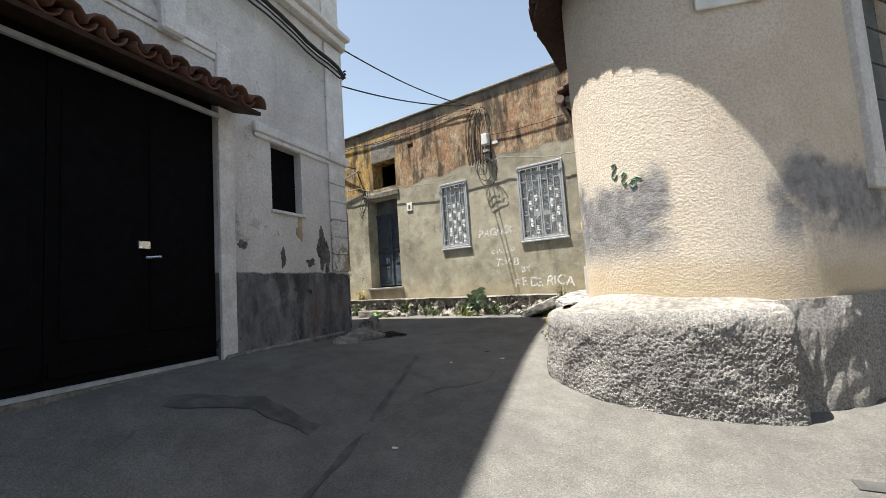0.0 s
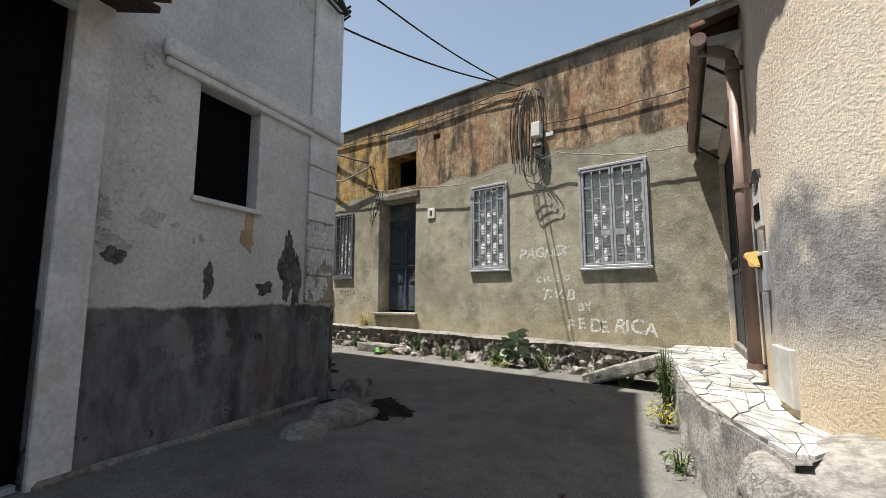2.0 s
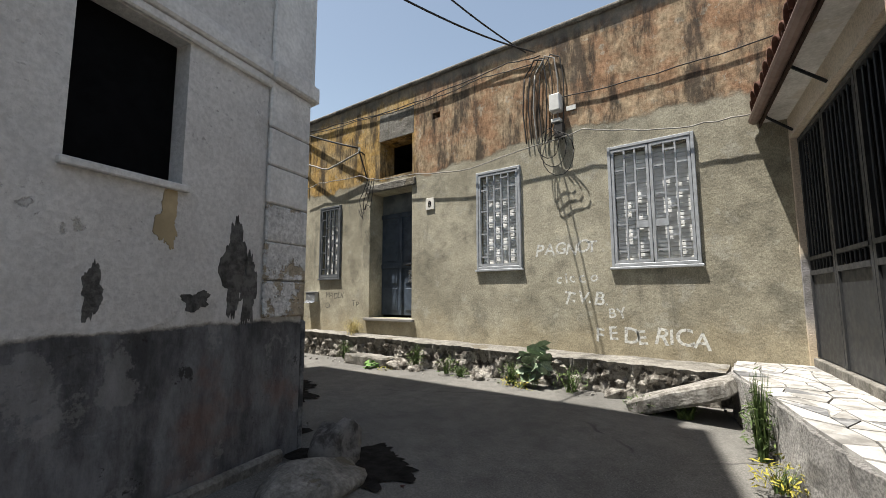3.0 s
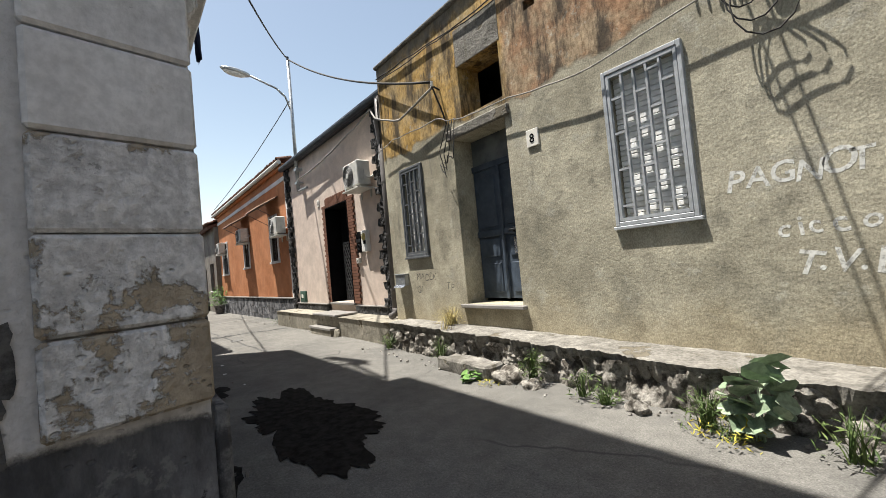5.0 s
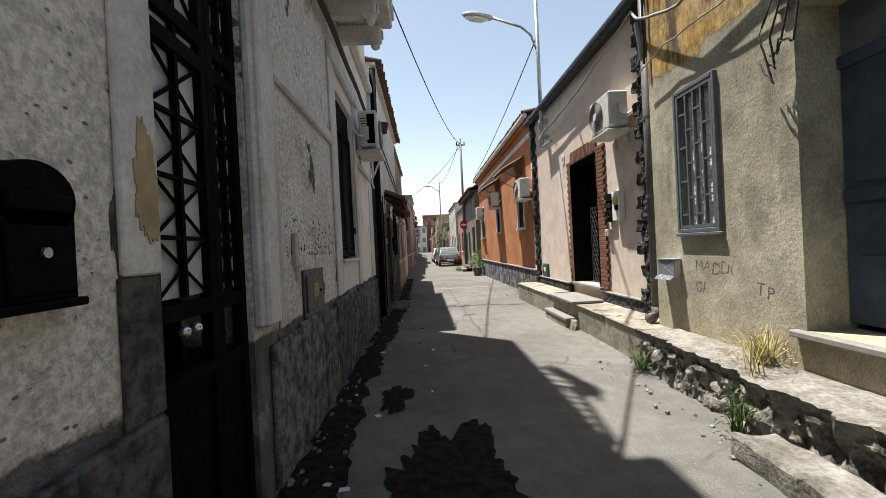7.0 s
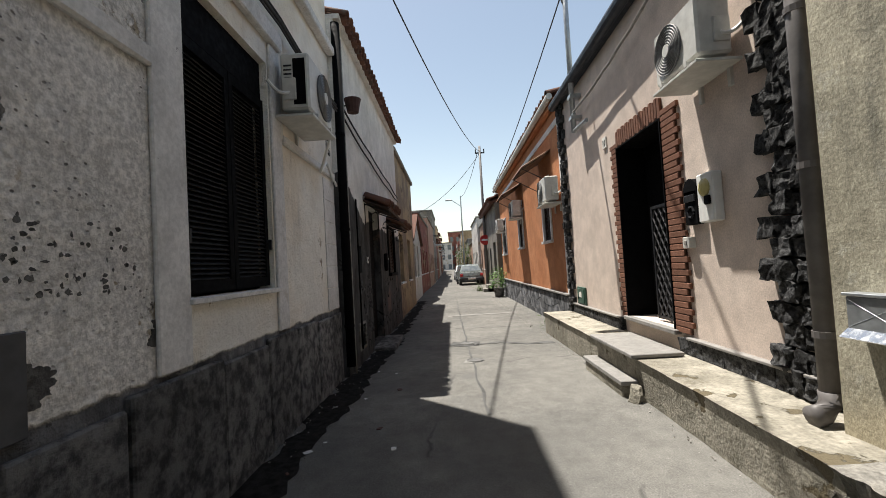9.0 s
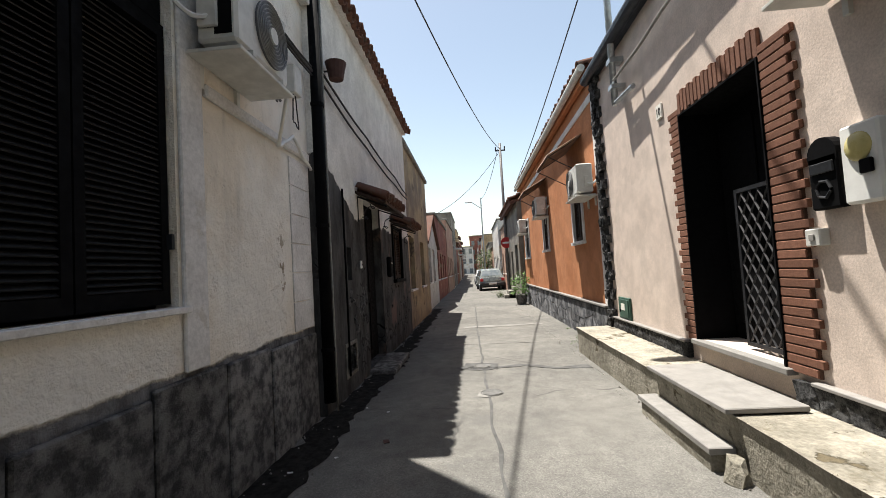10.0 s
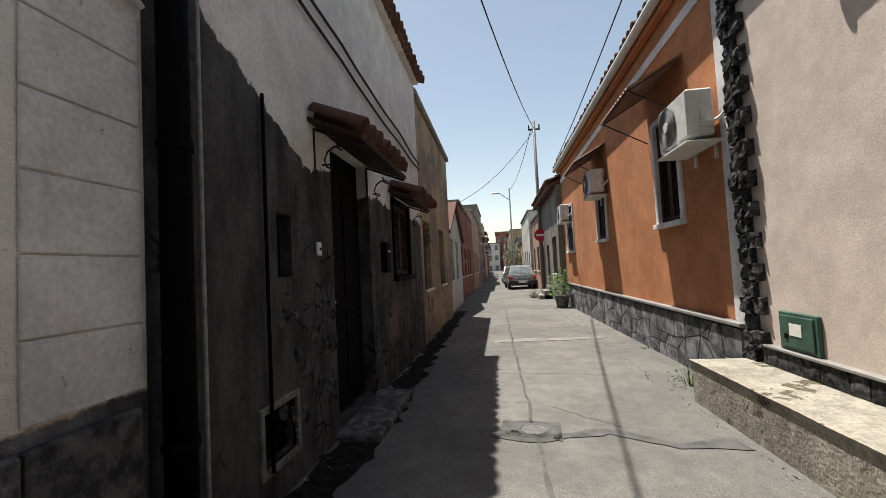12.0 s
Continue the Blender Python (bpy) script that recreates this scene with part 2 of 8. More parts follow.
# ---- ground ----
def ground_z(x, y):
    ramp = 0.16 - 0.093 * x + 0.14 * y
    d = ramp - 1.0
    z = 1.0 - (math.log1p(math.exp(-min(max(d, -6), 6) * 9)) / 9 if d > -5 else -d)
    apron = max(0.0, min(1.0, (-x - 2.2) / 1.6)) * max(0.0, min(1.0, (4.4 - y) / 1.5))
    z = max(z, z + (1.04 - z) * apron * 0.95)
    if x < -10:
        z -= 0.006 * min(-x - 10, 40)
    return max(z, -0.6)


def concrete():
    m = material("road_concrete", 0.95, 0, 0.06)
    n = Nodes(m)
    c = n.mix(n.ramp(n.noise(0.7, 7, 0.6), 0.4, 0.6), (0.134, 0.130, 0.120), (0.166, 0.160, 0.146))
    c = n.tint(c, n.ramp(n.noise(5, 9, 0.75), 0.25, 0.75, 0.78, 1.16))
    c = n.tint(c, n.ramp(n.noise(95, 5, 0.8), 0.3, 0.7, 0.66, 1.28))
    c = n.mix(n.ramp(n.voronoi(42), 0.10, 0.16, 0.5, 0.0), c, (0.30, 0.29, 0.27))
    crack = n.ramp(n.voronoi(0.42, "DISTANCE_TO_EDGE", warp=0.2), 0.0, 0.010, 0.6, 0.0)
    crack = n.math("MULTIPLY", crack, n.ramp(n.noise(1.1, 3, offset=4), 0.5, 0.6))
    c = n.mix(crack, c, (0.05, 0.05, 0.048))
    spot = n.ramp(n.noise(1.7, 6, 0.7, offset=8), 0.60, 0.66, 0.0, 0.55)
    c = n.mix(spot, c, (0.12, 0.118, 0.112))
    n.color(c)
    n.bump(n.math("SUBTRACT", n.noise(55, 6, 0.7), crack), 0.7, 0.012)
    return m


def build_ground():
    xs = [-2000, -600, -200, -120] + [-80 + 2 * i for i in range(16)] + [-48 + i for i in range(36)] + [-12 + 0.25 * i for i in range(80)] + [8 + 2 * i for i in range(7)] + [30, 60, 200, 600, 2000]
    ys = [-2000, -600, -200, -60, -30, -15] + [-8 + 0.5 * i for i in range(12)] + [-2 + 0.25 * i for i in range(44)] + [9, 10, 12, 16, 30, 60, 200, 600, 2000]
    bm = bm_new()
    g = [[bm.verts.new((x, y, ground_z(max(min(x, 12), -60), max(min(y, 12), -4)))) for y in ys] for x in xs]
    for i in range(len(xs) - 1):
        for j in range(len(ys) - 1):
            bm.faces.new((g[i][j], g[i + 1][j], g[i + 1][j + 1], g[i][j + 1]))
    return single("ground", bm, concrete(), "grey patched concrete street, cracked and dusty", "street", kind="structure", smooth=True)


build_ground()


# ---- house materials ----
def old_house_wall():
    """Grey-green render below, flaking ochre and rust-brown coat with black run-off above."""
    m = material("grey_green_render", 0.95, 0, 0.12)
    n = Nodes(m)
    x, z = n.xyz.outputs[0], n.xyz.outputs[2]
    big, mid, fine = n.noise(0.9, 7, 0.62), n.noise(5, 8, 0.68, offset=2), n.noise(38, 6, 0.65)
    low = n.mix(n.ramp(big, 0.36, 0.64), (0.325, 0.300, 0.228), (0.475, 0.440, 0.340))
    low = n.mix(n.ramp(n.noise(1.6, 8, 0.7, offset=6), 0.50, 0.66, 0, 0.62), low, (0.16, 0.155, 0.125))
    low = n.mix(n.ramp(n.noise(3.4, 9, 0.72, offset=26), 0.58, 0.62, 0, 0.7), low, (0.42, 0.40, 0.33))
    low = n.mix(n.ramp(n.noise(2.2, 7, 0.7, stretch=(1, 1, 0.18), offset=33), 0.54, 0.70, 0, 0.5), low, (0.12, 0.12, 0.105))
    low = n.mix(n.ramp(n.math("ADD", z, n.math("MULTIPLY", n.noise(2.0, 7, 0.7, offset=12), 1.2)), 2.0, 2.4, 0.4, 0.0), low, (0.38, 0.31, 0.19))
    low = n.tint(low, n.ramp(mid, 0.25, 0.75, 0.78, 1.16))
    low = n.tint(low, n.ramp(n.noise(85, 6, 0.8, stretch=(1, 1, 0.6), offset=55), 0.32, 0.68, 0.66, 1.22))
    rust = n.mix(n.ramp(n.noise(2.4, 8, 0.7, offset=4), 0.4, 0.6), (0.33, 0.20, 0.12), (0.42, 0.32, 0.21))
    ochre = n.mix(n.ramp(n.noise(2.0, 7, 0.65, offset=5), 0.4, 0.62), (0.45, 0.29, 0.10), (0.40, 0.30, 0.16))
    up = n.mix(n.ramp(n.math("ADD", x, n.math("MULTIPLY", n.noise(1.5, 5, offset=3), 0.5)), -6.15, -6.0), ochre, rust)
    up = n.mix(n.ramp(n.noise(7, 8, 0.75, offset=9), 0.58, 0.63, 0, 0.75), up, (0.42, 0.38, 0.30))
    black = n.ramp(n.noise(3.2, 7, 0.72, stretch=(1, 1, 0.22), offset=1), 0.47, 0.60, 0, 0.85)
    up = n.tint(up, n.ramp(n.noise(26, 7, 0.8, stretch=(1, 1, 0.5), offset=57), 0.32, 0.68, 0.55, 1.3))
    up = n.mix(black, up, (0.055, 0.047, 0.04))
    crown = n.ramp(n.math("ADD", z, n.math("MULTIPLY", n.noise(3.5, 6, 0.7, offset=15), 0.5)), 5.4, 5.55, 0, 0.75)
    up = n.mix(crown, up, (0.20, 0.19, 0.17))
    up = n.tint(up, n.ramp(mid, 0.25, 0.75, 0.65, 1.25))
    line = n.math("ADD", z, n.math("MULTIPLY", n.math("SUBTRACT", n.noise(1.7, 8, 0.6, offset=21), 0.5), 0.55))
    line = n.math("SUBTRACT", line, n.ramp(x, -5.2, -4.6, 0.0, 0.12))
    f = n.ramp(line, 3.86, 3.93)
    n.color(n.mix(f, low, up))
    h = n.math("MULTIPLY_ADD", mid, 0.9, n.math("MULTIPLY", fine, 0.8))
    n.bump(n.math("MULTIPLY_ADD", f, 0.5, h), 0.9, 0.006)
    return m


def rough_corner_wall():
    """Cream roughcast with grey cement and soot blotches low down."""
    m = material("cream_roughcast", 0.95, 0, 0.12)
    n = Nodes(m)
    z = n.xyz.outputs[2]
    c = n.mix(n.ramp(n.noise(0.9, 6), 0.4, 0.6), (0.62, 0.53, 0.425), (0.69, 0.61, 0.505))
    # the bump's pits are tinted darker, so their shade is in the colour
    c = n.tint(c, n.ramp(n.noise(58, 4, 0.7), 0.34, 0.60, 0.82, 1.06))
    low = n.ramp(n.math("ADD", z, n.math("MULTIPLY", n.noise(1.7, 8, 0.66, offset=2), 1.3)), 2.75, 3.0, 1.0, 0.0)
    low = n.math("MULTIPLY", low, n.ramp(z, 1.55, 1.85))
    low = n.math("MULTIPLY", low, n.ramp(n.noise(1.3, 7, 0.62, offset=31), 0.34, 0.44))
    gap = n.math("MULTIPLY_ADD", n.noise(2.6, 8, 0.7, offset=61), 0.5, n.xyz.outputs[0])
    low = n.math("MULTIPLY", low, n.math("MAXIMUM", n.ramp(gap, -0.25, -0.10, 1.0, 0.0), n.ramp(gap, 0.38, 0.52)))
    grey = n.mix(n.ramp(n.noise(9, 6, 0.7), 0.35, 0.65), (0.16, 0.16, 0.165), (0.30, 0.30, 0.31))
    c = n.mix(n.math("MULTIPLY", low, 0.92), c, grey)
    foot = n.ramp(n.math("ADD", z, n.math("MULTIPLY", n.noise(3, 6, offset=5), 0.35)), 1.62, 1.85, 0.5, 0.0)
    c = n.mix(foot, c, (0.50, 0.39, 0.23))
    n.color(c)
    n.bump(n.noise(58, 4, 0.7), 1.0, 0.009)
    return m


def rough_stone(name, a, b, scale=18.0, relief=0.03, each=0.0):
    m = material(name, 0.95, 0, 0.15)
    n = Nodes(m)
    c = n.mix(n.ramp(n.noise(scale, 8, 0.7), 0.38, 0.62), a, b)
    c = n.tint(c, n.ramp(n.noise(2.0, 6, 0.6), 0.3, 0.7, 0.8, 1.15))
    if each:
        c = n.tint(c, n.ramp(n.random(), 0, 1, 1 - each, 1 + each))
    n.color(c)
    n.bump(n.noise(scale * 1.6, 8, 0.75), 1.0, relief)
    return m


def brick_stuff():
    m = material("red_brick", 0.85, 0, 0.2)
    n = Nodes(m)
    c = n.mix(n.random(), (0.15, 0.072, 0.047), (0.21, 0.10, 0.065))
    n.color(n.tint(c, n.ramp(n.noise(30, 6, 0.7), 0.3, 0.7, 0.8, 1.15)))
    n.bump(n.noise(90, 5, 0.7), 0.6, 0.004)
    return m


def terracotta():
    m = material("terracotta_tile", 0.9, 0, 0.2)
    n = Nodes(m)
    c = n.mix(n.random(), (0.085, 0.04, 0.03), (0.15, 0.075, 0.052))
    c = n.mix(n.ramp(n.noise(9, 7, 0.7), 0.5, 0.65, 0, 0.7), c, (0.10, 0.09, 0.075))
    n.color(c)
    n.bump(n.noise(60, 5, 0.7), 0.5, 0.004)
    return m


def window_glass():
    m = material("window_glass", 0.08, 0, 0.5)
    n = Nodes(m)
    n.color(n.mix(n.ramp(n.noise(3, 4), 0.4, 0.6), (0.10, 0.12, 0.13), (0.16, 0.18, 0.19)))
    return m


def faded_paint(name, col, cover=0.5):
    """Spray paint that lets the wall show through."""
    m = material(name, 0.9, 0, 0.2)
    n = Nodes(m)
    n.color(n.tint(col, n.ramp(n.noise(20, 4), 0.3, 0.7, 0.8, 1.1)))
    n.link(n.ramp(n.noise(24, 6, 0.7), cover - 0.12, cover + 0.12), n.b.inputs["Alpha"])
    return m


def leaf_stuff(name, a, b):
    m = material(name, 0.65, 0, 0.3)
    n = Nodes(m)
    c = n.mix(n.island(), a, b)
    n.color(n.tint(c, n.ramp(n.noise(30, 4), 0.3, 0.7, 0.75, 1.15)))
    return m


M_8 = old_house_wall()
M_R = rough_corner_wall()
M_10 = plaster("cream_render", (0.60, 0.50, 0.43), (0.64, 0.54, 0.465), stains=0.06, patches=0.0, relief=0.004, grain=70)
M_OR = plaster("orange_render", (0.40, 0.165, 0.075), (0.46, 0.205, 0.10), stain=(0.22, 0.09, 0.04), stains=0.22, patches=0.0, relief=0.006)
M_A = plaster("white_grey_render", (0.53, 0.512, 0.495), (0.62, 0.60, 0.58), plinth=True, z_plinth=1.815, stains=0.22, patches=0.15, patch=(0.34, 0.32, 0.29), relief=0.018, old=(0.43, 0.41, 0.375), cover=-0.06, wear=0.3, pale=0.3, mottle=0.08)
M_B = plaster("yellowed_white_render", (0.66, 0.63, 0.59), (0.76, 0.73, 0.69), plinth=True, z_plinth=1.85, stains=0.3, patches=0.25, patch=(0.42, 0.37, 0.30), relief=0.034, old=(0.43, 0.365, 0.27), cover=-0.035, clean=(-9.05, -8.9), strip=(-4.95, -4.5), mottle=0.09)
M_L2 = plaster("white_render_bare_below", (0.60, 0.575, 0.53), (0.66, 0.64, 0.60), plinth=True, z_plinth=3.05, plinth_col=(0.05, 0.049, 0.048), lift=(-13.5, -12.3, 0.45), stains=0.12, patches=0.0, ragged=0.4, pale=0.0, cracks=1.0)
M_KERB = plaster("limewashed_cement", (0.225, 0.208, 0.168), (0.33, 0.305, 0.25), stains=0.7, stain=(0.10, 0.085, 0.055), patches=0.6, patch=(0.12, 0.10, 0.065), relief=0.03, scale=2.2, mottle=0.28)
M_L3 = plaster("yellow_brown_render", (0.36, 0.28, 0.17), (0.20, 0.16, 0.12), stains=0.8, patches=0.6, patch=(0.14, 0.11, 0.08))
M_TRIM = plaster("pale_stone_trim", (0.60, 0.585, 0.57), (0.68, 0.665, 0.65), stains=0.3, patches=0.2, patch=(0.46, 0.41, 0.34), relief=0.008)
M_PEEL = plaster("peeling_trim", (0.57, 0.555, 0.54), (0.68, 0.665, 0.65), stains=0.3, patches=0.3, patch=(0.40, 0.36, 0.31), relief=0.028, scale=1.7, old=(0.40, 0.335, 0.25), cover=0.05, wear=0.6)
M_CONC = plaster("cement", (0.175, 0.165, 0.145), (0.26, 0.247, 0.22), stains=0.75, stain=(0.10, 0.088, 0.062), patches=0.35, patch=(0.14, 0.12, 0.085), relief=0.03, scale=1.8, mottle=0.4)
M_STONE = rough_stone("pale_rubble", (0.20, 0.185, 0.16), (0.48, 0.46, 0.42), 14, 0.03, 0.25)
M_LAVA = rough_stone("black_lava_stone", (0.02, 0.02, 0.021), (0.10, 0.10, 0.10), 22, 0.03, 0.3)
M_BENCH = rough_stone("rough_pitted_stone", (0.28, 0.27, 0.255), (0.60, 0.575, 0.54), 64, 0.035)
M_BENCHTOP = rough_stone("worn_bench_stone", (0.20, 0.188, 0.168), (0.37, 0.35, 0.32), 22, 0.016)
M_SLATE = rough_stone("dark_stone_block", (0.06, 0.06, 0.062), (0.23, 0.225, 0.22), 9, 0.02, 0.3)
M_BOULDER = rough_stone("dark_boulder", (0.06, 0.057, 0.053), (0.20, 0.19, 0.18), 9, 0.03, 0.2)
M_PAVE = rough_stone("white_paving", (0.27, 0.26, 0.24), (0.45, 0.435, 0.41), 9, 0.004, 0.25)
M_PANEL = rough_stone("grey_stone_slab", (0.12, 0.12, 0.12), (0.33, 0.33, 0.33), 5, 0.006, 0.15)
M_SLAB = rough_stone("dark_grey_slab", (0.06, 0.062, 0.068), (0.20, 0.20, 0.205), 6, 0.006, 0.4)
M_BRICK, M_TILE, M_GLASS = brick_stuff(), terracotta(), window_glass()
M_ZINC = plain("grey_painted_iron", (0.40, 0.42, 0.44), 0.5, 0.2, 0.2, 14)
M_DARKIRON = plain("dark_iron", (0.03, 0.031, 0.034), 0.5, 0.5, 0.3, 12)
# black paint; also stands for shade in reveals and openings
M_BLACK = plain("black_paint_and_shade", (0.004, 0.004, 0.0045), 0.8, 0.0, 0.3, 10, spec=0.06)
M_SHUT = plain("black_shutter_paint", (0.012, 0.012, 0.013), 0.6, 0.0, 0.2, 8, spec=0.2)
M_CAB = plain("dark_grey_cabinet_paint", (0.07, 0.072, 0.078), 0.55, 0.1, 0.2, 9)
M_LABEL = plain("yellowed_label", (0.36, 0.29, 0.15), 0.8, 0, 0.15, 20)
M_GATE = plain("anthracite_gate_paint", (0.045, 0.047, 0.05), 0.55, 0.2, 0.2, 8)
M_SLAT = plain("white_roller_shutter", (0.80, 0.80, 0.78), 0.6, 0, 0.12, 10)
M_BLUE = plain("blue_grey_door_paint", (0.065, 0.085, 0.115), 0.55, 0, 0.3, 7, 0.002)
M_MARBLE = plain("marble_sill", (0.235, 0.225, 0.21), 0.5, 0, 0.15, 8)
M_WHITE = plain("white_plastic", (0.70, 0.70, 0.67), 0.45, 0, 0.1, 8)
M_OFFWHITE = plain("aged_white_metal", (0.56, 0.55, 0.51), 0.5, 0, 0.15, 9)
M_GRILLE = plain("dark_plastic", (0.03, 0.03, 0.033), 0.5, 0, 0.2, 20)
M_RING = plain("grey_wire", (0.22, 0.22, 0.215), 0.5, 0, 0.2, 20)
M_FAN = plain("grey_fan_grille", (0.10, 0.10, 0.105), 0.55, 0, 0.2, 20)
M_CABLE = plain("black_cable", (0.03, 0.028, 0.026), 0.7, 0, 0.3, 20)
M_CABLE2 = plain("grey_cable", (0.26, 0.25, 0.23), 0.7, 0, 0.3, 20)
M_PIPE = plain("brown_downpipe", (0.24, 0.17, 0.145), 0.5, 0.1, 0.2, 6)
M_PIPE2 = plain("grey_downpipe", (0.13, 0.12, 0.115), 0.55, 0.1, 0.25, 6)
M_GALV = plain("galvanised_steel", (0.42, 0.44, 0.45), 0.4, 0.7, 0.2, 12)
M_STEEL = plain("bright_steel", (0.62, 0.64, 0.66), 0.25, 0.9, 0.1, 12)
M_GUTTER = plain("dark_gutter", (0.035, 0.04, 0.05), 0.5, 0.2, 0.25, 6)
M_WOOD = plain("dark_brown_wood", (0.04, 0.023, 0.016), 0.7, 0, 0.3, 12, 0.002, spec=0.15)
M_RED = plain("red_sign_paint", (0.45, 0.03, 0.03), 0.4, 0, 0.1, 6)
M_GREEN = plain("green_gas_door", (0.045, 0.095, 0.07), 0.5, 0, 0.25, 8)
M_PAPER = plain("paper", (0.72, 0.70, 0.64), 0.9, 0, 0.08, 20)
M_DOME = plain("yellowed_plastic", (0.46, 0.40, 0.17), 0.3, 0, 0.1, 9)
M_YELLOW = plain("yellow_paper", (0.33, 0.22, 0.06), 0.8, 0, 0.15, 20)
M_SPRAY = faded_paint("white_spray_paint", (0.70, 0.70, 0.66), 0.42)
M_SPRAY2 = faded_paint("black_spray_paint", (0.13, 0.125, 0.12), 0.50)
M_SPRAY3 = faded_paint("green_spray_paint", (0.15, 0.27, 0.19), 0.40)
M_LEAF = leaf_stuff("green_leaves", (0.045, 0.08, 0.02), (0.11, 0.15, 0.045))
M_GREY_LEAF = leaf_stuff("grey_green_leaves", (0.19, 0.26, 0.16), (0.32, 0.39, 0.27))
M_FRESH = leaf_stuff("fresh_green_leaves", (0.07, 0.17, 0.03), (0.15, 0.27, 0.07))
M_DRY = leaf_stuff("dry_straw", (0.34, 0.27, 0.10), (0.42, 0.36, 0.16))
M_YELLEAF = leaf_stuff("yellow_weed", (0.30, 0.27, 0.03), (0.38, 0.34, 0.06))
M_CLAY = plain("clay_pot", (0.07, 0.035, 0.028), 0.8, 0, 0.2, 12)
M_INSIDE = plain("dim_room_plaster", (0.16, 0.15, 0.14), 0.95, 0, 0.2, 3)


# ---- walls ----
def wall(name, m, holes, u0, u1, z0, z1, mat, label, thick=0.35):
    return single(name, wall_mesh(u0, u1, z0, z1, thick, holes), mat, label, "wall", m, "structure")


def shell(name, x0, x1, y0, y1, z0, z1, label, mat=None, sides="back left right top"):
    """What closes a house behind its front wall: other walls and roof slab."""
    bm = bm_new()
    t = 0.3
    if "back" in sides:
        box(bm, x0, x1, *((y1 - t, y1) if y1 > y0 else (y1, y1 + t)), z0, z1)
    lo, hi = (y0, y1 - t) if y1 > y0 else (y1 + t, y0)
    if "left" in sides:
        box(bm, x0, x0 + t, lo, hi, z0, z1)
    if "right" in sides:
        box(bm, x1 - t, x1, lo, hi, z0, z1)
    if "top" in sides:
        box(bm, x0, x1, min(y0, y1), max(y0, y1), z1 + 0.002, z1 + 0.18)
    return single(name, bm, mat or M_INSIDE, label, "wall", None, "structure")


H8 = [(-7.30, -6.36, 1.62, 3.72), (-7.08, -6.36, 3.95, 4.58), (-5.10, -4.52, 2.40, 3.62), (-3.30, -2.52, 2.36, 3.60), (-8.57, -8.07, 2.36, 3.56), (-5.95, -5.80, 4.70, 4.80)]
wall("wall_north_8", NORTH, H8, -9.07, -1.2, 0.7, 5.38, M_8, "weathered grey-green house wall with a flaking rust-brown upper band")
wall("wall_north_10", NORTH10, [(-12.2, -11.08, 1.55, 3.62)], -14.75, -9.0, 0.7, 5.05, M_10, "smooth cream-pink rendered house wall")
HO = [(-16.66, -15.94, 2.70, 4.0), (-20.2, -19.45, 2.70, 4.0), (-24.3, -23.2, 2.6, 3.9)]
wall("wall_north_orange", NORTH10, HO, -25.0, -14.752, 0.5, 5.3, M_OR, "orange rendered house wall with darker run-off stains")
wall("wall_south_tall", SOUTH, [(6.05, 6.80, 0.9, 4.15), (9.14, 10.26, 2.2, 4.02)], 4.457, 12.15, 0.5, 9.8, M_B, "peeling grey-white rendered wall of a tall house, dark base")
wall("wall_flank", ASIDE, [(-2.6, 0.0, 0.6, 3.46), (0.70, 1.19, 2.51, 3.25)], -7.2, 2.064, 0.3, 9.8, M_A, "peeling white rendered flank wall of a tall house")
wall("wall_south_low", SOUTH2, [(13.9, 14.92, 1.05, 3.37), (15.92, 16.85, 2.2, 3.15), (13.02, 13.2, 2.26, 2.65), (12.8, 13.17, 1.22, 1.52)], 12.152, 17.9, 0.5, 5.5, M_L2, "low white house wall, bare grey mortar below")
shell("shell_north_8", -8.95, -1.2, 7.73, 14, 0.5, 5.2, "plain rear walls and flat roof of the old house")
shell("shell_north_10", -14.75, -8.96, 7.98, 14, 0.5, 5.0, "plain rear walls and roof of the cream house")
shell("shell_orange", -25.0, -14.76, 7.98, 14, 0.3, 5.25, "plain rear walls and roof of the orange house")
bm = bm_new()
vs = [(-4.7, 3.70), (-12.15, 3.70), (-12.15, -6), (-4.3, -6), (-2.6, -4.9)]
lo, hi = [[bm.verts.new((x, y, z)) for x, y in vs] for z in (9.8, 10.0)]
bm.faces.new(lo[::-1]), bm.faces.new(hi)
for i in range(5):
    bm.faces.new((lo[i], lo[(i + 1) % 5], hi[(i + 1) % 5], hi[i]))
single("ceiling_tall", bm, M_INSIDE, "flat roof slab of the tall house", "roof", None, "structure")
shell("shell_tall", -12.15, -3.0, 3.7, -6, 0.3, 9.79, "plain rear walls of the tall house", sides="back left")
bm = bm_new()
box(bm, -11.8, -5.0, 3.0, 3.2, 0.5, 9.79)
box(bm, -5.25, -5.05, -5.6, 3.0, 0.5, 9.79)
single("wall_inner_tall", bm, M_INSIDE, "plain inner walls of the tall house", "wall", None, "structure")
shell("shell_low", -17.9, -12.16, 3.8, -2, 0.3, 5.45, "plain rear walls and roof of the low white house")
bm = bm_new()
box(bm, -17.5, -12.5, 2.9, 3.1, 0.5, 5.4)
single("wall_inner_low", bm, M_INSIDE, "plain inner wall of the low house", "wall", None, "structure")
# plain unseen houses added behind the start of the walk, also dimming ambient light
bm = bm_new()
box(bm, -3.0, 9.0, -11.0, -10.0, -0.6, 6.0)
box(bm, 8.0, 9.0, -10.0, 9.0, -0.6, 6.0)
single("wall_behind", bm, M_CONC, "plain unseen walls added to close the small square", "wall", None, "structure")

# rounded corner house: flank with the gate, round corner, shaded side
CX, CY, CR = -0.3, 4.45, 1.0
